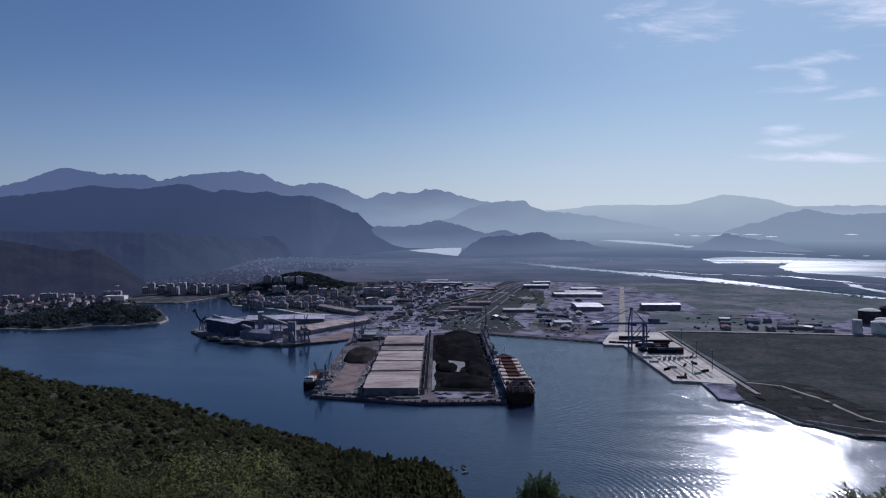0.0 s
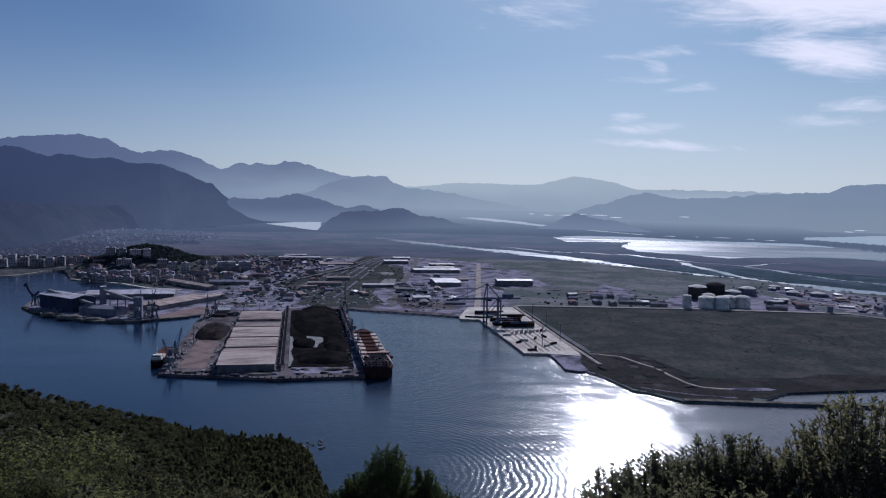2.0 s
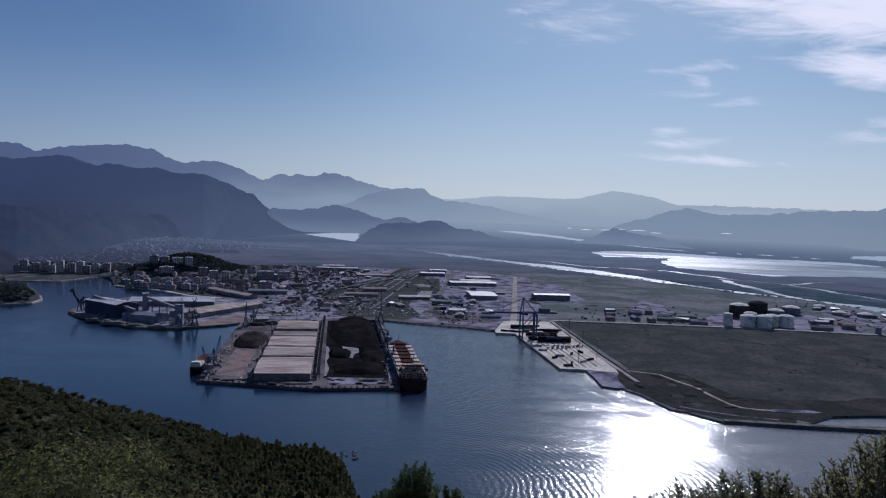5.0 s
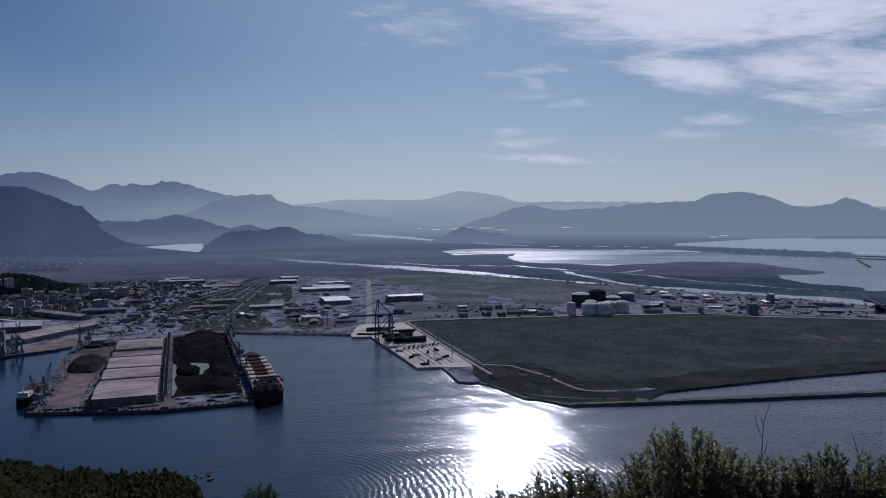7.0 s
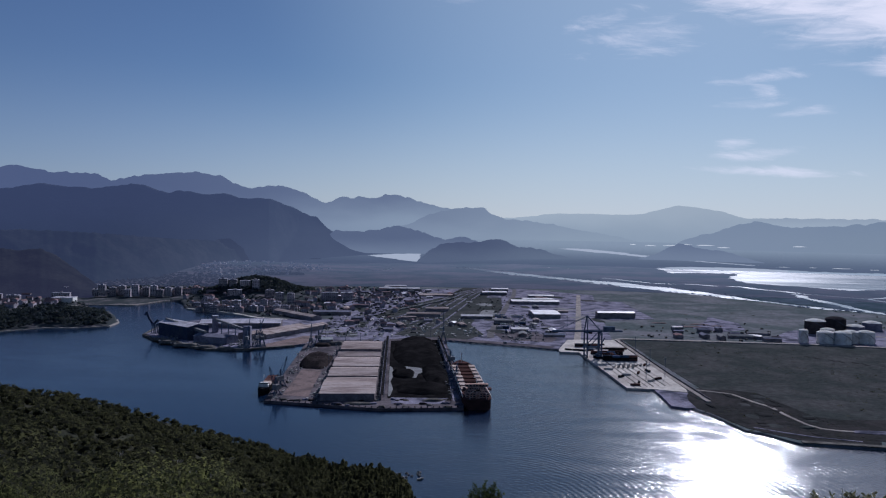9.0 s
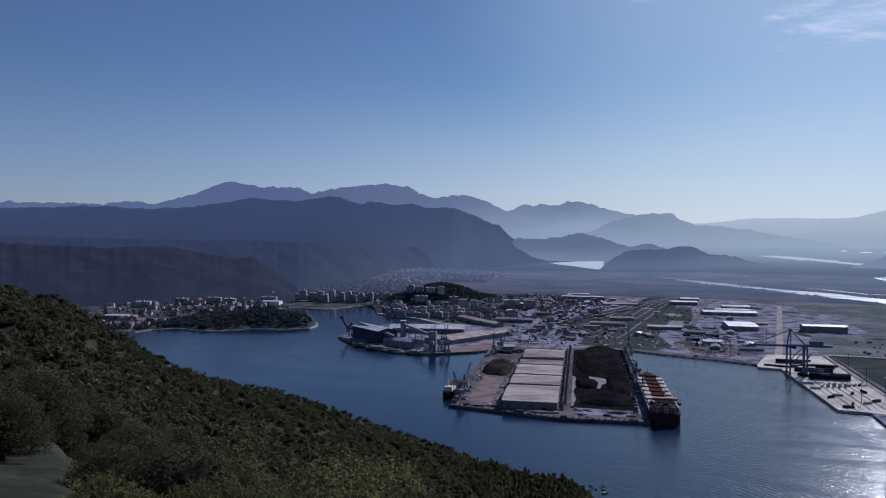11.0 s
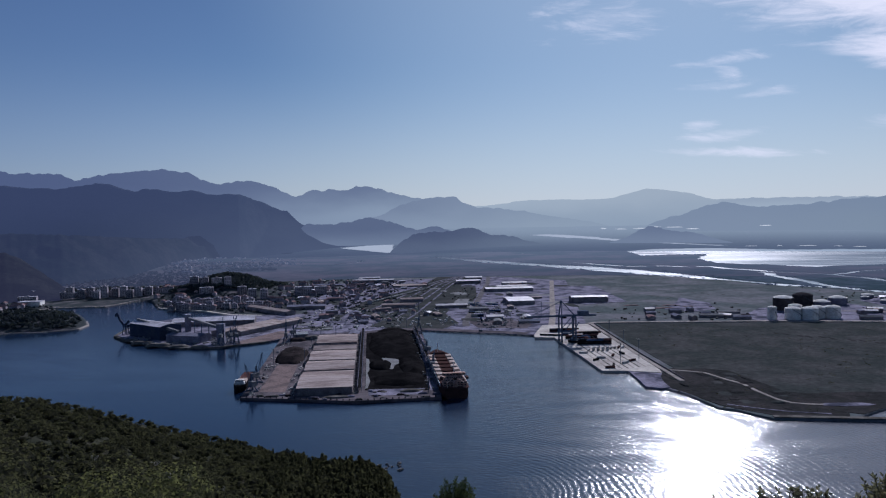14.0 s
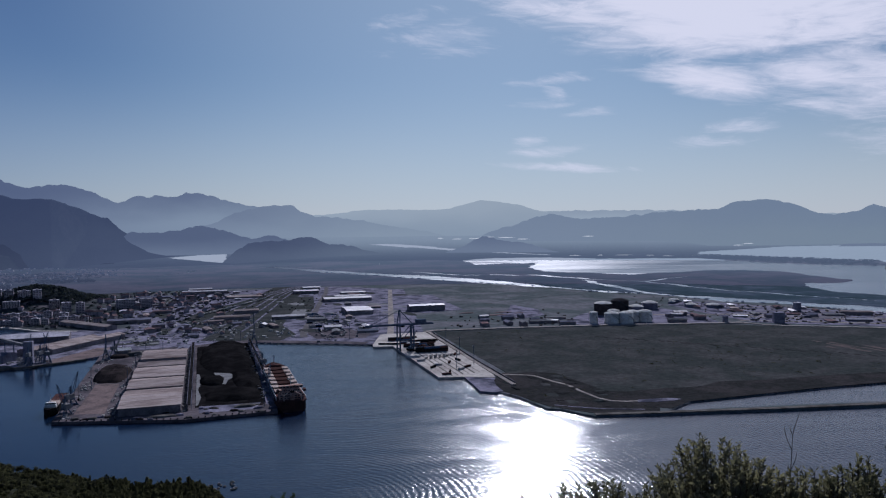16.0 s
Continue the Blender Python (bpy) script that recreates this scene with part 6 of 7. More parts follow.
for x, y, h, turn, a in ((-470, 1990, 26, 8, 22), (-440, 1975, 20, 8, 20), (-405, 1960, 18, 12, 26), (-375, 1950, 24, 10, 18), (-330, 1900, 19, 14, 22), (-300, 1870, 22, 10, 20), (-270, 1862, 24, 6, 18), (-420, 1905, 14, 8, 34), (-180, 1945, 22, 4, 44), (-135, 1960, 22, 4, 30),
                         (-1190, 2120, 18, 10, 26), (-1120, 2060, 16, 6, 40), (-1050, 2000, 22, 12, 26), (-990, 2030, 20, 8, 48), (-930, 2060, 18, 6, 40), (-880, 1960, 14, 6, 44), (-1020, 1900, 15, 12, 40), (-1090, 1850, 16, 12, 34), (-960, 1880, 15, 8, 30), (-1150, 1760, 14, 10, 40), (-1200, 1960, 15, 8, 30), (-1340, 2120, 16, 14, 30)):
    block("apartment_block", x, y, a, 13, h, turn, PLASTER, ROOFW, "pale multi-storey apartment block in the town", "apartment block", "apartment blocks", ground_at(x, y), 6)
for k in range(14):
    x, y = -800 + k * 19, 2075 + 26 * math.sin(k * 2.3)
    block("apartment_block", x, y, 22 + (k * 5) % 12, 12, 11 + (k * 4) % 8, -8 + (k * 7) % 20, PLASTER, TILE if k % 3 else ROOFW, "pale apartment block in the rows behind the bay", "apartment block", "apartment blocks", ground_at(x, y), 4)
block("works_hall", -832, 1868, 52, 30, 12, 4, WHITE, ROOFW, "white flat-roofed hall by the bay", "hall", base=2.0)
block("works_hall", -1045, 1500, 62, 24, 6, 6, SHEDW, ROOFW, "long low hall with a bright pale roof", "hall", base=2.0)
for h_ in HOUSES:
    for o in (*h_.children_recursive, h_):
        bpy.data.objects.remove(o)
strip("promenade", [(-800, 1690), (-765, 1815), (-640, 1815), (-595, 1945)], 8, 2.6, PALEROAD, "pale promenade along the bay", "promenade", 3)
strip("breakwater_quay", [(-495, 1742), (-371, 1655), (-301, 1572), (-230, 1540)], 8, 2.6, CONCRETE, "pale low quay of the inner bay", "quay", 5)


# ---- bare streaks in the field ----
rb = random.Random(41)
BARESOIL = mat("bare_field_soil", (0.135, 0.108, 0.104), (0.090, 0.078, 0.078), 0.05, 0.95)
for k in range(22):
    u = rb.random()
    mound(905 + 110 * u + rb.uniform(-30, 40), 905 - 150 * u + rb.uniform(-25, 25), rb.uniform(1.5, 4.5), rb.uniform(8, 30), 0.2, BARESOIL, "low bare reddish streak in the rough field", "bare ground", k * 2.1, 1.9, "bare_streak")
for k in range(26):
    u = k / 25
    mound(640 + 290 * u + rb.uniform(-4, 4), 1095 - 330 * u + rb.uniform(-6, 6), rb.uniform(2, 4), rb.uniform(8, 14), 0.4, REED, "dark overgrown ditch across the field", "ditch", k * 1.1, 1.85, "ditch_weeds")
for k in range(26):
    mound(rb.uniform(345, 432), rb.uniform(660, 840), rb.uniform(3, 9), rb.uniform(4, 12), rb.uniform(0.4, 1.6), rb.choice((REED, REED, FIELD)), "rough overgrown heap on the shore waste", "heap", k * 1.9, 1.8, "waste_mound")


# ---- weeds and bare patches in the yards ----
rw = random.Random(77)
for k in range(64):
    x, y = rw.uniform(-130, 560), rw.uniform(1300, 2250)
    yard = [(-130, 1300), (70, 1300), (160, 1260), (290, 1270), (470, 1600), (600, 2200), (-120, 2250)]
    if inside(np.array([x]), np.array([y]), yard)[0]:
        weeds = k % 3 != 0
        mound(x, y, rw.uniform(8, 24), rw.uniform(10, 42), rw.uniform(0.3, 0.7), FIELD if weeds else SHEDPALE, "low weedy patch in the port yards" if weeds else "pale bare gravel patch in the port yards", "ground patch", k * 1.3, 2.1, "weedy_patch" if weeds else "gravel_patch")


# ---- railway wagons ----
def wagon_row():
    t = thing("railway_wagon", pose(0, 0, -70), "pale freight wagon standing on the siding", "wagon", "freight wagons")
    part("body", box(bmesh.new(), -6.2, 6.2, -1.4, 1.4, 1.2, 3.9), GREYC, t)
    part("underframe", box(bmesh.new(), -6.5, 6.5, -1.2, 1.2, 0.7, 1.2), BLACK, t)
    for s in (-4, 4):
        bm = bmesh.new()
        for d in (-0.9, 0.9):
            bmesh.ops.create_cone(bm, cap_ends=True, segments=12, radius1=0.45, radius2=0.45, depth=2.0, matrix=Matrix.Translation((s + d, 0, 0.45)) @ Matrix.Rotation(math.pi / 2, 4, "X"))
        part("bogie", bm, BLACK, t)
    return t


wg = wagon_row()
for k in range(26):
    x, y = 2 + k * 6.3, 1725 + k * 12.6
    copy_thing(wg, pose(x, y, 2.3, 0, 0, math.degrees(math.atan2(12.6, 6.3))))
for o in (*wg.children, wg):
    bpy.data.objects.remove(o)


# ---- yard clutter ----
def port_buildings(outline, n, seed, turn, low=1.0):
    r = random.Random(seed)
    xs, ys = [p[0] for p in outline], [p[1] for p in outline]
    placed = []
    for _ in range(n * 30):
        if len(placed) >= n:
            break
        x, y = r.uniform(min(xs), max(xs)), r.uniform(min(ys), max(ys))
        if not inside(np.array([x]), np.array([y]), outline)[0] or any(abs(x - p) < 34 and abs(y - q) < 26 for p, q in placed):
            continue
        placed.append((x, y))
        roof = r.choice((ROOFW, ROOF, GREYSHED, TILE, SHEDPALE, GREYSHED))
        shed(x, y, r.uniform(16, 44), r.uniform(9, 18), low * r.uniform(3.5, 7), low * r.uniform(1, 2.5), turn + r.choice((0, 90)) + r.uniform(-5, 5), roof, SHEDW, r.choice(("low port workshop with a weathered roof", "small port store with a dull sheet roof")), "port stores", 1.9)


port_buildings([(-130, 1330), (-130, 1620), (130, 1540), (150, 1360), (40, 1330)], 9, 21, 8)
port_buildings([(185, 1310), (240, 1640), (300, 1640), (300, 1320)], 5, 22, -4)
port_buildings([(-260, 1690), (-230, 2060), (120, 2080), (120, 1760), (-40, 1660)], 15, 23, 6)
port_buildings([(230, 1700), (320, 2150), (480, 2150), (420, 1700)], 6, 24, -4)
port_buildings([(-200, 2080), (-200, 2400), (200, 2420), (240, 2150)], 12, 25, 6)
port_buildings([(1030, 1170), (1320, 930), (1440, 930), (1400, 1080), (1300, 1250), (1130, 1540), (1040, 1300)], 26, 26, -32, 0.6)
port_buildings([(480, 1290), (690, 1250), (720, 1340), (560, 1460)], 9, 27, -10)
port_buildings([(870, 1210), (950, 1180), (1000, 1280), (960, 1380)], 6, 28, -20)
r_ = random.Random(31)
for outline, n in (([(-130, 1290), (-130, 1640), (150, 1560), (165, 1300)], 160), ([(180, 1210), (240, 1660), (320, 1660), (290, 1270)], 160), ([(-250, 1700), (-200, 2380), (380, 2400), (300, 1700)], 220), ([(1030, 1150), (1330, 910), (1450, 920), (1300, 1260), (1130, 1560)], 200), ([(450, 1290), (700, 1240), (760, 1500), (520, 1560)], 45), ([(61, 800), (81, 800), (84, 1250), (64, 1250)], 150), ([(-99, 800), (-87, 798), (-87, 1190), (-99, 1190)], 70), ([(-23, 800), (-19, 800), (-19, 1220), (-23, 1220)], 70), ([(-141, 812), (-129, 808), (-127, 1200), (-141, 1205)], 90), ([(-425, 1260), (-340, 1180), (-240, 1160), (-215, 1190), (-240, 1260), (-390, 1340)], 170), ([(-260, 1600), (-120, 1600), (-60, 2300), (-240, 2300)], 160)):
    xs, ys = [p[0] for p in outline], [p[1] for p in outline]
    bm = bmesh.new()
    k = 0
    while k < n:
        x, y = r_.uniform(min(xs), max(xs)), r_.uniform(min(ys), max(ys))
        if inside(np.array([x]), np.array([y]), outline)[0]:
            small = 0.55 if -145 < x < 85 and y < 1255 else 1.0
            a_, b_, c_ = small * r_.uniform(2, 8), small * r_.uniform(1.5, 4), small * r_.uniform(1, 3)
            p = Matrix.Translation((x, y, 3.0 if y < 1255 and -145 < x < 85 else 2.1)) @ Matrix.Rotation(r_.uniform(0, 3.1), 4, "Z")
            made = bmesh.ops.create_cube(bm, size=1.0, matrix=p @ Matrix.Diagonal((a_, b_, c_, 1)) @ Matrix.Translation((0, 0, 0.45)))
            for v in made["verts"][:4]:
                v.co.xy += Vector((r_.uniform(-0.6, 0.6), r_.uniform(-0.4, 0.4)))
            k += 1
    tagged(part("yard_clutter", bm, r_.choice((GREYC, SHEDPALE, WALLCON))), "scattered crates, scrap and parked trucks in the port yards", "clutter", kind="stuff")
for k in range(46):
    x, y = r_.uniform(-130, 70), r_.uniform(770, 786) if k % 2 else r_.uniform(800, 806)
    if inside(np.array([x]), np.array([y]), PIER)[0]:
        mound(x, y, r_.uniform(2, 6), r_.uniform(1.5, 3), r_.uniform(0.8, 2.2), r_.choice((WALLCON, ORE, YARD)), "low heap of dirt on the pier edge", "heap", k * 0.7, 3.0, "dirt_mound")
for k in range(34):
    u = k / 33
    x, y = (-145 + 126 * min(1, u / 0.58), 803 - 38 * min(1, u / 0.58)) if u < 0.58 else (-19 + 91 * (u - 0.58) / 0.42, 765 + 3 * (u - 0.58) / 0.42)
    ob = part("bollard", box(bmesh.new(), -0.6, 0.6, -0.6, 0.6, 0, 1.2), BLACK)
    ob.matrix_world = pose(x + 0.4, y + 2.2, 3.0)
    tagged(ob, "black iron mooring bollard on the pier edge", "bollard", "mooring bollards")
for x, y in ((-90, 1085), (-92, 990), (-20, 1090), (60, 1285), (-60, 1200), (-84, 1195), (70, 840)):
    lamp_mast(x, y, 18)
strip("shore_park", [(-862, 1290), (-852, 1331), (-814, 1362), (-710, 1340), (-658, 1396), (-600, 1396), (-551, 1424), (-555, 1480), (-578, 1534)], 5, 1.9, PALEROAD, "pale stony shore of the park headland", "shore", 2.5)
strip("shore_terminal", TERMINAL[3:12], 6, 2.9, WALLCON, "brown stone edge of the terminal", "quay edge", 4)
strip("pavement_fence", [(356, 800), (366, 950), (394, 1255)], 0.6, 5.0, SHEDW, "long grey fence beside the container quay", "fence", 2.4)


# ---- trees and scrub ----
def ico(sub):
    bm = bmesh.new()
    bmesh.ops.create_icosphere(bm, subdivisions=sub, radius=1.0)
    v = np.array([p.co[:] for p in bm.verts])
    f = np.array([[q.index for q in p.verts] for p in bm.faces])
    bm.free()
    return v, f


ICO_V, ICO_F = ico(2)
CORE_V, CORE_F = ico(1)


def crown(seed, leaves, leaf, pointed=0.0, lobes=6):
    """A crown of unit width and height: lobes that carry many small leaf clusters, round a dark core. Vertices and triangles."""
    r = np.random.RandomState(seed)
    vs, fs, n = [], [], 0
    core = CORE_V * (0.24 + 0.07 * r.rand(len(CORE_V), 1)) * [1, 1, 1.1] + [0, 0, 0.5]
    if pointed:
        core[:, :2] *= (1.25 - pointed * core[:, 2:3]).clip(0.2, 1.3)
    vs.append(core)
    fs.append(CORE_F)
    n += len(core)
    mid = np.stack([r.uniform(-0.30, 0.30, lobes), r.uniform(-0.30, 0.30, lobes), r.uniform(0.25, 0.78, lobes)], -1)
    if pointed:
        mid[:, 2] = np.linspace(0.15, 0.92, lobes)
        mid[:, :2] *= (1.1 - pointed * mid[:, 2:3]).clip(0.05, 1)
    size = r.uniform(0.16, 0.30, lobes)
    if pointed:
        size *= 1.25 - pointed * mid[:, 2] * 0.85
    which = r.randint(0, lobes, leaves)
    d = r.normal(size=(leaves, 3))
    d[:, 2] = np.abs(d[:, 2]) * 0.9 - 0.25
    d /= np.linalg.norm(d, axis=1)[:, None]
    c = mid[which] + d * size[which][:, None] * r.uniform(0.75, 1.12, (leaves, 1))
    a = np.cross(d, r.normal(size=(leaves, 3)))
    a /= np.linalg.norm(a, axis=1)[:, None]
    b = np.cross(d, a) + d * r.uniform(-0.8, 0.8, (leaves, 1))
    k = leaf * r.uniform(0.6, 1.3, (leaves, 1))
    quad = np.stack([c - a * k, c - b * k * 0.6, c + a * k, c + b * k], 1).reshape(-1, 3)
    i = n + np.arange(leaves)[:, None] * 4
    vs.append(quad)
    fs.append(np.concatenate([i + [[0, 1, 2]], i + [[0, 2, 3]]], 0))
    return np.concatenate(vs), np.concatenate(fs)


def big_mesh(name, v, f, material):
    me = bpy.data.meshes.new(name)
    me.vertices.add(len(v))
    me.vertices.foreach_set("co", np.ascontiguousarray(v, float).ravel())
    me.loops.add(f.size)
    me.polygons.add(len(f))
    me.polygons.foreach_set("loop_start", np.arange(0, f.size, 3))
    me.loops.foreach_set("vertex_index", np.ascontiguousarray(f).ravel())
    me.update()
    me.validate()
    me.materials.append(material)
    return me


def forest(name, places, kinds, material, label, category, seed=1):
    """Many crowns joined: places are rows of x, y, z, width, height."""
    r = np.random.RandomState(seed)
    vs, fs, n = [], [], 0
    for x, y, z, w, h in places:
        v, f = kinds[r.randint(len(kinds))]
        t = r.uniform(0, 6.28)
        c, s_ = math.cos(t), math.sin(t)
        p = np.stack([(v[:, 0] * c - v[:, 1] * s_) * w + x, (v[:, 0] * s_ + v[:, 1] * c) * w + y, v[:, 2] * h + z], -1)
        vs.append(p)
        fs.append(f + n)
        n += len(p)
    ob = new(name, big_mesh(name, np.concatenate(vs), np.concatenate(fs), material))
    return tagged(ob, label, category, kind="stuff")


FAR_KINDS = [crown(k, 46, 0.15) for k in range(5)]
MID_KINDS = [crown(10 + k, 130, 0.080) for k in range(6)]
PINE_KINDS = [crown(20 + k, 90, 0.11, 0.9, 8) for k in range(4)]
rs = np.random.RandomState(11)


def scatter(outline, n, w0, w1, h0, h1, land_only=True):
    xs, ys = np.array(outline, float).T
    x, y = rs.uniform(xs.min(), xs.max(), n * 3), rs.uniform(ys.min(), ys.max(), n * 3)
    ok = inside(x, y, outline)
    if land_only:
        ok &= is_land(x, y)
    x, y = x[ok][:n], y[ok][:n]
    z = ground_height(x, y) - 0.5
    x2, y2, z2 = drawn_in(x, y, z)
    k = np.hypot(x2, y2) / np.hypot(x, y)
    w = rs.uniform(w0, w1, len(x)) * k
    return np.stack([x2, y2, z2, w, rs.uniform(h0, h1, len(x)) * k], -1)


park = scatter([(-850, 1345), (-810, 1375), (-710, 1352), (-655, 1410), (-600, 1410), (-562, 1430), (-572, 1490), (-595, 1530), (-660, 1670), (-760, 1720), (-830, 1640), (-900, 1480)], 900, 8, 14, 7, 12)
forest("park_trees", park, FAR_KINDS, FARTREE, "dark dense pine wood on the park headland", "wood", 2)
knoll = scatter([(-545, 2010), (-500, 1930), (-300, 1930), (-240, 2090), (-270, 2330), (-460, 2300)], 900, 9, 15, 8, 13)
forest("knoll_trees", knoll, FAR_KINDS, FARTREE, "dark wood covering the town knoll", "wood", 3)
town = np.concatenate([scatter([(-560, 1960), (-500, 1750), (-370, 1670), (-290, 1590), (-140, 1640), (-200, 1900), (-330, 1900), (-480, 1980)], 330, 4, 8, 3, 6), scatter([(-960, 2050), (-1000, 2240), (-560, 2280), (-600, 2060)], 320, 6, 11, 5, 9), scatter([(-900, 1500), (-960, 1900), (-780, 1850), (-700, 1700)], 260, 5, 9, 4, 7), scatter([(-60, 2080), (-80, 2440), (60, 2440), (120, 2160)], 200, 4, 8, 2.5, 5),
                       scatter([(-1120, 1290), (-1120, 1480), (-880, 1480), (-850, 1350), (-870, 1300)], 260, 6, 11, 5, 9),
                       scatter([(-1300, 1800), (-1500, 2200), (-960, 2150), (-790, 1860), (-850, 1500), (-1060, 1450)], 420, 5, 9, 5, 9),
                       scatter([(-270, 1640), (-250, 2450), (60, 2450), (80, 1850), (-20, 1600)], 420, 6, 13, 2.5, 6),
                       scatter([(-135, 1320), (-150, 1640), (20, 1640), (60, 1430), (40, 1310)], 120, 6, 13, 1.5, 4),
                       scatter([(-800, 2040), (-820, 2260), (-560, 2260), (-590, 2040)], 320, 7, 13, 7, 12)])
forest("town_trees", town, FAR_KINDS, FARTREE, "scattered dark trees between town houses and yards", "trees", 4)
valley = np.concatenate([scatter([(-560, 2280), (-1020, 2240), (-1060, 2640), (-860, 2900), (-640, 2880), (-560, 2600), (-500, 2400)], 900, 7, 13, 4, 9), scatter([(-820, 2900), (-900, 3350), (-380, 3500), (-400, 3250), (-620, 3120), (-640, 2920)], 420, 7, 13, 3, 6),
                         scatter([(-560, 2950), (-600, 3080), (-420, 3160), (-380, 3020)], 160, 8, 14, 4, 8)])
forest("valley_trees", valley, FAR_KINDS, VALLEYTREE, "dark woods and scrub in the valley behind the town", "wood", 9)
scrubland = np.concatenate([scatter([(355, 800), (470, 1240), (900, 1160), (1000, 1090), (1000, 690), (600, 720), (440, 720), (345, 690)], 1500, 3, 9, 0.4, 1.3),
                            scatter([(300, 770), (350, 660), (440, 640), (470, 690), (360, 860)], 300, 2, 6, 0.5, 1.2),
                            scatter([(400, 1290), (620, 2150), (1000, 1800), (700, 1320)], 90, 4, 12, 0.4, 1.2),
                            scatter([(900, 1200), (1100, 1800), (1500, 900), (1200, 1000)], 90, 4, 8, 2, 4)])
forest("field_scrub", scrubland, FAR_KINDS, FIELDSCRUB, "low dark scrub on the marshy field and shore", "scrub", 5)
line = []
for (ax, ay), (bx, by) in zip(RIVER_S[:-1], RIVER_S[1:]):
    for k in range(max(2, int(math.hypot(bx - ax, by - ay) // 22))):
        u = rs.rand()
        line.append((ax + (bx - ax) * u - rs.uniform(4, 22), ay + (by - ay) * u - rs.uniform(0, 10)))
for (ax, ay), (bx, by) in zip(RIVER_N[:6], RIVER_N[1:7]):
    for k in range(max(2, int(math.hypot(bx - ax, by - ay) // 40))):
        u = rs.rand()
        line.append((ax + (bx - ax) * u + rs.uniform(4, 22), ay + (by - ay) * u + rs.uniform(0, 10)))
lx, ly = np.array(line).T
lx, ly, lz = drawn_in(lx, ly, 0 * lx + 1.0)
bank = np.stack([lx, ly, lz, rs.uniform(6, 13, len(lx)), rs.uniform(2.5, 6, len(lx))], -1)
bar = scatter(WOODED_BAR, 700, 12, 26, 4, 9)
forest("river_trees", np.concatenate([bank, bar]), FAR_KINDS, VALLEYTREE, "dark tree line along the river and sand bar", "trees", 6)


# the viewer's hillside
def hill_spot(n, a0, a1, r0, r1):
    a = rs.uniform(a0, a1, n)
    r = np.sqrt(rs.uniform(r0 * r0, r1 * r1, n))
    ca, _, cr = np.array(CREST, float).T
    ok = r < np.interp(a, ca, cr) + 14
    a, r = a[ok], r[ok]
    z = hill_z(a, r)
    ok = z > 1.5
    a, r, z = a[ok], r[ok], z[ok]
    return r * np.sin(np.radians(a)), r * np.cos(np.radians(a)), z, a, r


x, y, z, a, r = hill_spot(13500, -52, 8, 105, 600)
tall = np.clip((a + 16) / 14, 0, 1) * (rs.rand(len(a)) < 0.55)
w = rs.uniform(3.0, 6.2, len(x))
h = rs.uniform(2.2, 4.6, len(x)) + tall * rs.uniform(1, 4.5, len(x))
rows_ = np.stack([x, y, z - 0.6, w, h], -1)
forest("hillside_scrub", rows_[tall < 0.5], MID_KINDS, SHRUB, "dense dark green maquis covering the hillside", "scrub", 7)
forest("hillside_pines", rows_[tall >= 0.5], PINE_KINDS + MID_KINDS[:2], SHRUB, "young pines and shrubs on the lower hillside", "trees", 8)
NEAR, FARTHER = [], []
for k in range(5):
    v, f = crown(40 + k, 12500, 0.0102, 0.0, 22)
    NEAR.append(big_mesh("crown", v, f, SHRUBL if k > 3 else SHRUB))
    v, f = crown(50 + k, 2900, 0.020, 0.0, 14)
    FARTHER.append(big_mesh("crown", v, f, SHRUB))
x, y, z, a, r = hill_spot(620, -58, 10, 12, 108)
order = np.argsort(r)
for k in order[:290]:
    t = thing("shrub", pose(x[k], y[k], z[k] - 0.4), "dense evergreen shrub on the hillside", "shrub", "hillside shrubs")
    c = new("crown", (NEAR if r[k] < 42 else FARTHER)[k % 5])
    c.parent = t
    g_ = 1.5 + 2.2 * rs.rand()
    c.matrix_basis = Matrix.Rotation(rs.uniform(0, 6.28), 4, "Z") @ Matrix.Diagonal((g_ * 1.25, g_ * 1.25, g_, 1))
    part("trunk", beam(bmesh.new(), (0, 0, -0.3), (0.1, 0.05, g_ * 0.5), 0.16), BARK, t)
far_ = order[290:]
grow = 1.5 + 2.2 * rs.rand(len(far_))
forest("hillside_shrubs", np.stack([x[far_], y[far_], z[far_] - 0.4, grow * 1.25, grow], -1), [crown(60 + k, 1500, 0.027, 0.0, 12) for k in range(4)], SHRUB, "dense evergreen shrubs on the slope below the viewpoint", "shrubs", 14)


def rock(x, y, z, s_, seed):
    v = ICO_V.copy()
    for i, p in enumerate(v):
        v[i] = p * (0.8 + 0.5 * noise.noise(Vector(p * 1.6) + Vector((seed, 0, 0))))
    v = v * [s_, s_ * 0.7, s_ * 0.5] + [x, y, z]
    return tagged(mesh_ob("boulder", v, [tuple(int(i) for i in f) for f in ICO_F], ROCK), "pale grey limestone boulder in the scrub", "boulder", "hillside boulders")


for k in range(26):
    u_ = rs.rand()
    aa, rr = -38.6 + 3.2 * u_ + rs.normal() * 0.35, 175 - 45 * u_ + rs.normal() * 8
    rock(rr * math.sin(radians(aa)), rr * math.cos(radians(aa)), float(hill_z(np.array([aa]), np.array([rr]))[0]) + 1.6, rs.uniform(0.9, 2.4), k * 1.7)
DEADWOOD = mat("bleached_dead_wood", (0.42, 0.40, 0.36), (0.30, 0.28, 0.26), 2.0, 0.9)


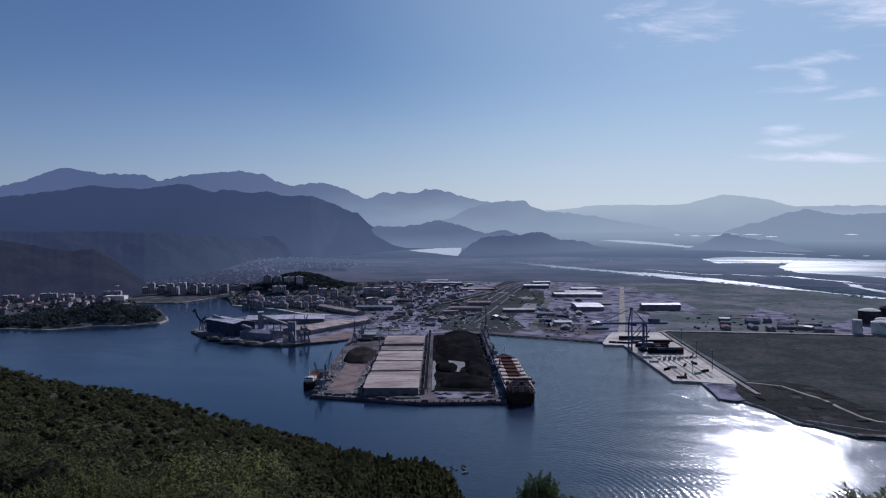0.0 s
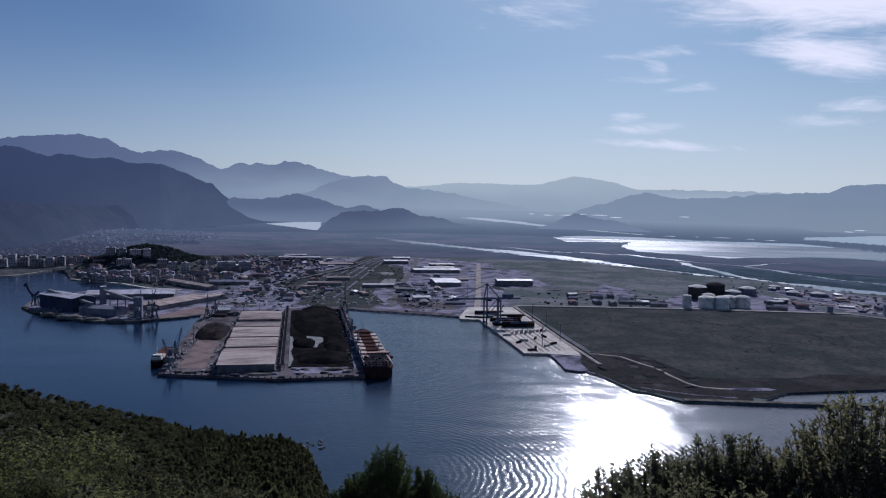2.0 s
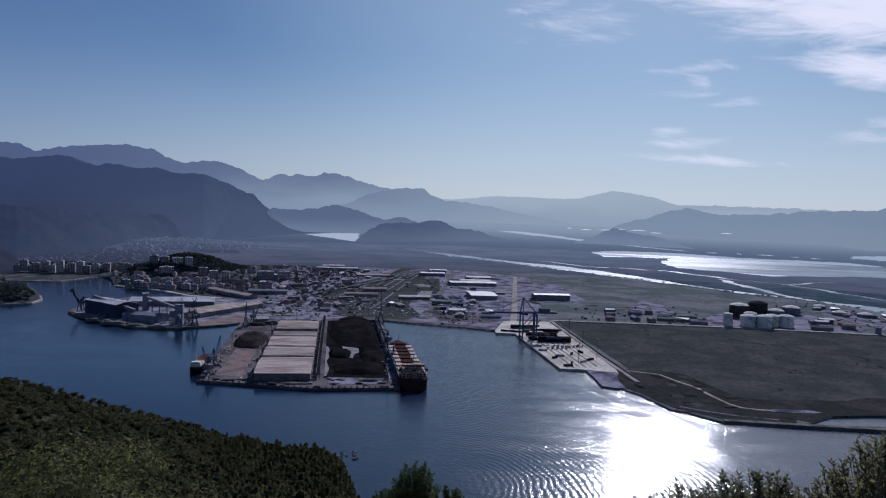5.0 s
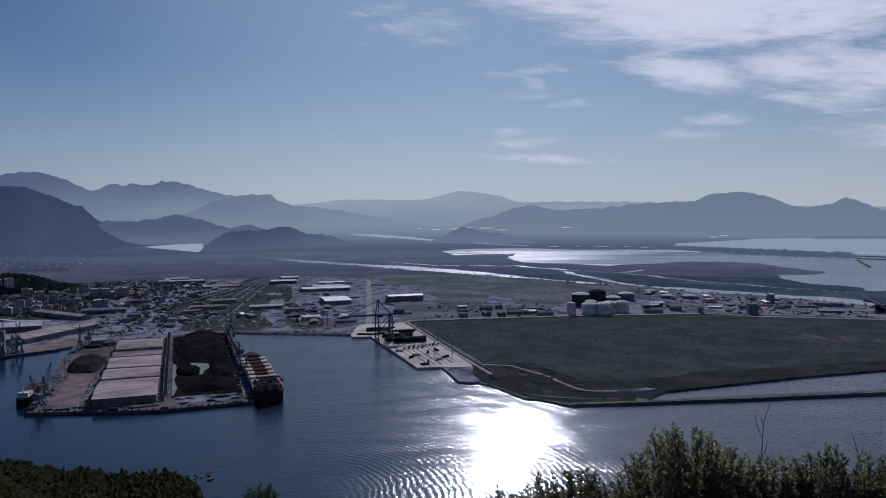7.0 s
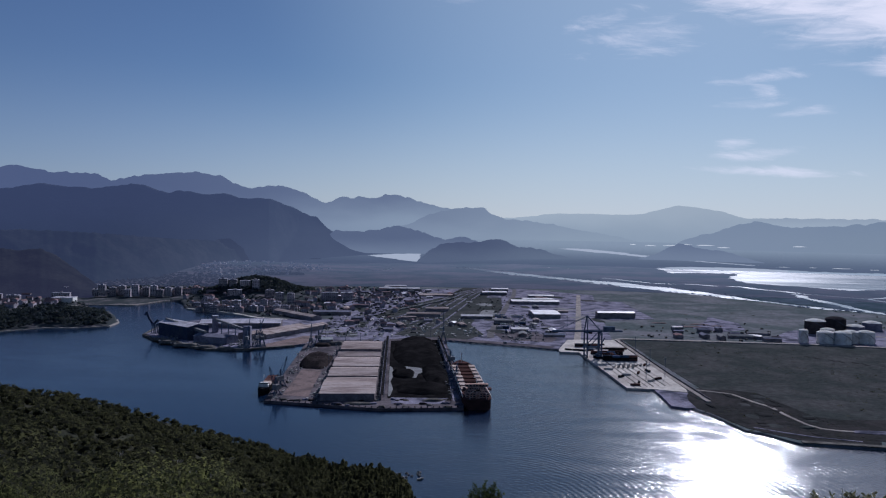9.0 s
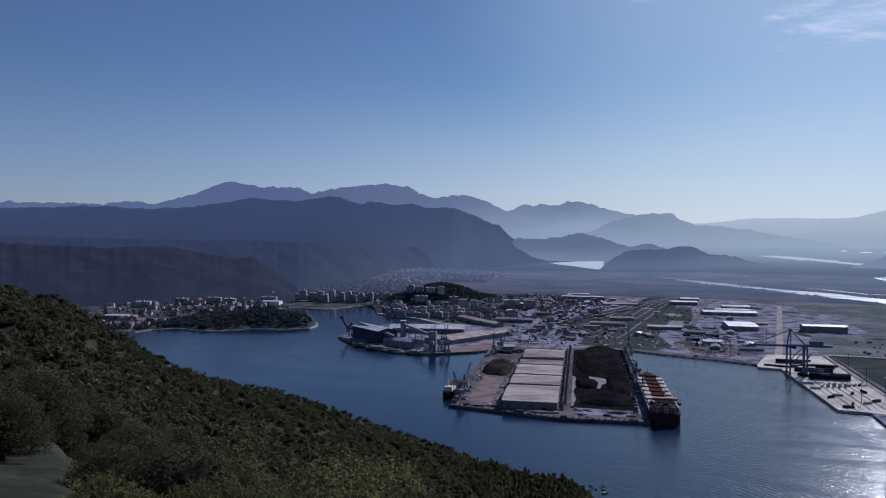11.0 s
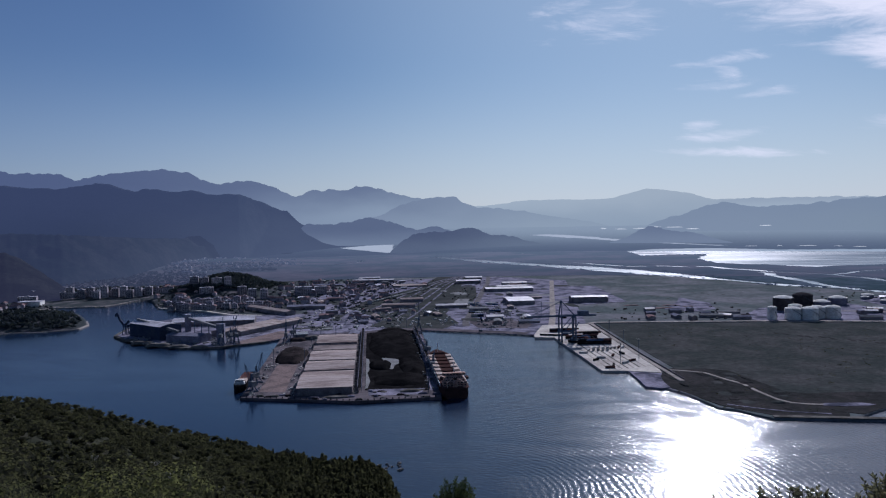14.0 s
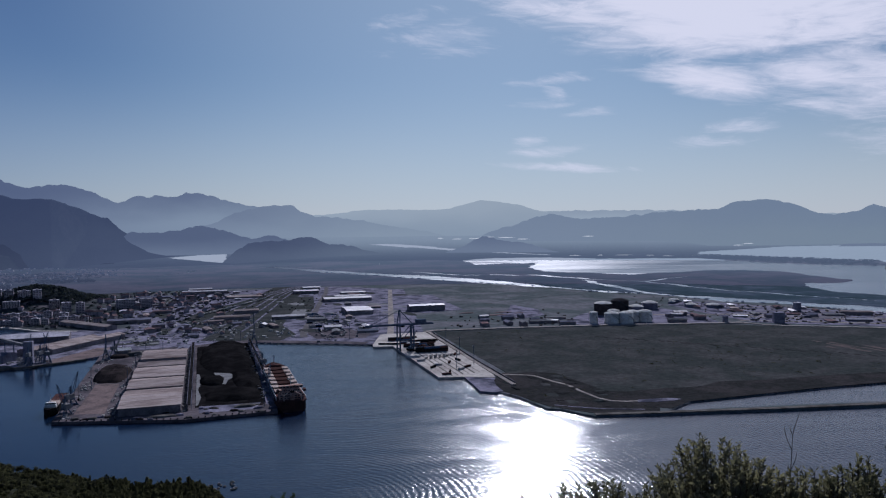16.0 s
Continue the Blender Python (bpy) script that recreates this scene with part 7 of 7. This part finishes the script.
def dead_shrub(az, r, seed):
    """A leafless shrub: bleached stems that fork once or twice."""
    q = random.Random(seed)
    x, y, z = r * math.sin(radians(az)), r * math.cos(radians(az)), float(hill_z(np.array([az]), np.array([float(r)]))[0])
    t = thing("dead_shrub", pose(x, y, z + 1.4), "bleached leafless shrub standing out of the green scrub", "shrub", "dead shrubs")
    for k in range(5):
        bm = bmesh.new()
        a = q.uniform(0, 6.28)
        tip = Vector((math.cos(a) * q.uniform(0.6, 1.7), math.sin(a) * q.uniform(0.4, 1.0), q.uniform(1.6, 3.0)))
        beam(bm, (0, 0, -1), tip * 0.5, 0.16)
        for j in range(3):
            beam(bm, tip * 0.5, tip + Vector((q.uniform(-0.8, 0.8), q.uniform(-0.5, 0.5), q.uniform(-0.4, 0.5))), 0.10)
        part("branch", bm, DEADWOOD, t)


for k in range(15):
    dead_shrub(rs.uniform(-33, -6), rs.uniform(120, 330), 500 + k)
for k in range(14):
    rock(13 + rs.uniform(-12, 7), 563 + rs.uniform(-16, 6), 0.4, rs.uniform(1.0, 2.4), k * 3.1)


# ---- bushes at the viewer's feet ----
def leafy(tips, leaf, per, low, seed, width=0.34):
    """Leaves along shoots: tips are rows of base, tip; leaves point up and out along the upper part of each shoot."""
    r = np.random.RandomState(seed)
    vs, fs, n = [], [], 0
    for base, tip in tips:
        base, tip = np.array(base), np.array(tip)
        axis = tip - base
        L = np.linalg.norm(axis)
        u = low + (1.03 - low) * r.rand(per) ** 0.8
        bend = np.array([r.normal() * 0.05, r.normal() * 0.05, 0])
        c = base + axis * u[:, None] + bend * (np.sin(u * 3.14) * L)[:, None]
        out_ = r.normal(size=(per, 3))
        out_[:, 2] *= 0.4
        d = axis / L * r.uniform(0.25, 1.0, (per, 1)) + out_ / np.linalg.norm(out_, axis=1)[:, None] * 0.75
        d /= np.linalg.norm(d, axis=1)[:, None]
        s_ = np.cross(d, r.normal(size=(per, 3)))
        s_ /= np.linalg.norm(s_, axis=1)[:, None]
        up = np.cross(s_, d)
        k = leaf * r.uniform(0.6, 1.25, (per, 1))
        p = np.stack([c, c + d * k * 0.5 + s_ * k * width * 0.5 + up * k * 0.06, c + d * k, c + d * k * 0.5 - s_ * k * width * 0.5 + up * k * 0.06], 1).reshape(-1, 3)
        i = n + np.arange(per)[:, None] * 4
        vs.append(p)
        fs.append(np.concatenate([i + [[0, 1, 2]], i + [[0, 2, 3]]], 0))
        n += per * 4
    return np.concatenate(vs), np.concatenate(fs)


def bush(az, el, d, rad, shoots, seed, label="dense dark evergreen bush with small upright leaves", leaf=0.031, per=100, drop=1.5, mat_=None, name="bush", flat=0.75):
    """A bush whose top shows at that azimuth and height from the viewpoint, d metres off."""
    r = random.Random(seed)
    cx, cy = d * math.sin(radians(az)), d * math.cos(radians(az))
    ztop = EYE + d * el
    ground = float(hill_z(np.array([az]), np.array([d]))[0])
    foot = min(ztop - drop, ground + 0.3)
    t = thing(name, pose(cx, cy, ground - 0.1), label, "bush", "foreground bushes")
    tips = []
    stem = bmesh.new()
    for k in range(shoots):
        a = r.uniform(0, 6.28)
        q = math.sqrt(r.random())
        hgt = ztop - ground - (q ** 2) * rad * flat * 1.3 - abs(r.gauss(0, 0.12)) - (0.01 if k else 0)
        tip = (math.cos(a) * rad * q, math.sin(a) * rad * q, hgt)
        base = (tip[0] * 0.45, tip[1] * 0.45, hgt - r.uniform(0.45, 0.9))
        tips.append((base, tip))
        beam(stem, base, tip, 0.003)
        if k % 9 == 0:
            beam(stem, (r.uniform(-0.06, 0.06), r.uniform(-0.06, 0.06), 0), base, 0.012)
    part("branch", stem, BARK, t, "thin brown stems")
    v, f = leafy(tips, leaf, per, 0.10, seed, 0.36)
    ob = new("foliage", big_mesh("foliage", v, f, mat_ or BUSH))
    ob.parent = t
    return t


SPOTS = ((21.5, -0.376, 4.3, 0.24), (24.5, -0.350, 4.3, 0.22), (26.2, -0.342, 4.3, 0.20), (27.9, -0.330, 4.2, 0.22), (30.8, -0.318, 4.2, 0.22), (33.6, -0.328, 4.1, 0.24), (36.0, -0.300, 4.1, 0.27), (38.9, -0.242, 4.0, 0.40), (41.5, -0.272, 4.1, 0.32), (44.8, -0.276, 4.1, 0.28),
         (48.0, -0.256, 4.2, 0.28), (51.2, -0.260, 4.2, 0.30), (54.6, -0.230, 4.3, 0.34), (58.5, -0.230, 4.3, 0.36), (62.5, -0.22, 4.2, 0.36))
for k, (az_, el_, d_, rad_) in enumerate(SPOTS):
    bush(az_, el_, d_, rad_, int(150 * (rad_ / 0.28) ** 1.3), 100 + k)
for k in range(13):
    az_ = 25 + k * 3.1
    bush(az_, -0.385 + 0.005 * max(0, k - 3), 3.8, 0.34, 130, 200 + k)
for k, (az_, el_, d_, rad_) in enumerate(((5.6, -0.345, 11, 0.62), (3.2, -0.385, 11.3, 0.45), (8.4, -0.380, 11.2, 0.5), (10.4, -0.41, 11.0, 0.5), (1.8, -0.41, 11.5, 0.4))):
    bush(az_, el_, d_, rad_, 260, 300 + k, "dark bushy young conifer below the viewpoint", 0.048, 80, 2.2, PINE, "conifer", 1.3)
for k, (az_, el_, d_, rad_) in enumerate(((-37.6, -0.276, 7.6, 0.6), (-35.8, -0.296, 7.4, 0.5), (-33.8, -0.316, 8.0, 0.5), (-31.3, -0.302, 9.0, 0.5), (-29.5, -0.298, 9.4, 0.45), (-27.4, -0.320, 9.6, 0.45), (-25.3, -0.325, 10, 0.5), (-22.6, -0.345, 10.4, 0.45), (-19.5, -0.352, 10.6, 0.5))):
    bush(az_, el_, d_, rad_, 240, 400 + k, "light olive green bush on the slope below the viewpoint", 0.04, 70, 1.8, SHRUBL, "bush", 0.9)


def tube(bm, pts, radii, n=5):
    """A round stem through points."""
    rings = []
    for p, q in zip(pts, radii):
        rings.append([bm.verts.new(Vector(p) + Vector((math.cos(6.283 * k / n), math.sin(6.283 * k / n), 0)) * q) for k in range(n)])
    for a, b in zip(rings[:-1], rings[1:]):
        for k in range(n):
            bm.faces.new((a[k], a[(k + 1) % n], b[(k + 1) % n], b[k]))
    bm.faces.new(rings[0][::-1])
    bm.faces.new(rings[-1])
    return bm


def twig(az, el1, d, lean, seed):
    """A bare dry stem with a side shoot."""
    r = random.Random(seed)
    cx, cy = d * math.sin(radians(az)), d * math.cos(radians(az))
    ground = float(hill_z(np.array([az]), np.array([d]))[0])
    t = thing("dry_stem", pose(cx, cy, ground), "bare dry grey stem standing out of the bushes", "stem")
    top = EYE + d * el1 - ground
    across = Vector((math.cos(radians(az)), -math.sin(radians(az)), 0))

    def at_height(z):
        u = top - z
        return across * (lean * (1.0 - 2.2 * math.sin(min(u, 0.34) / 0.34 * 2.0) + 0.8 * max(0.0, u - 0.34)) + 0.004 * math.sin(z * 23 + seed)) + Vector((0, 0, z))

    zs = [top - 1.0 + k / 33 for k in range(34)]
    part("stem", tube(bmesh.new(), [Vector((0, 0, 0)), *(at_height(z) for z in zs)], [0.006, *(0.0046 - 0.0032 * k / 33 for k in range(34))]), BARK, t)
    for drop, way, size in ((0.20, 1, 0.13), (0.31, -1, 0.10), (0.12, 1, 0.05)):
        p = at_height(top - drop)
        side = [p + across * (way * size * (0.55 * u - 0.25 * u * u) * (1 if lean < 0 else -1)) + Vector((0, 0, size * u)) for u in (0, 0.3, 0.6, 0.85, 1)]
        part("side_shoot", tube(bmesh.new(), side, [0.0026, 0.0022, 0.0018, 0.0014, 0.001]), BARK, t)


for k, (az_, el_, d_, lean) in enumerate(((44.2, -0.236, 4.4, 0.018), (50.0, -0.262, 4.4, -0.02), (53.4, -0.244, 4.4, 0.015))):
    twig(az_, el_, d_, lean, k)
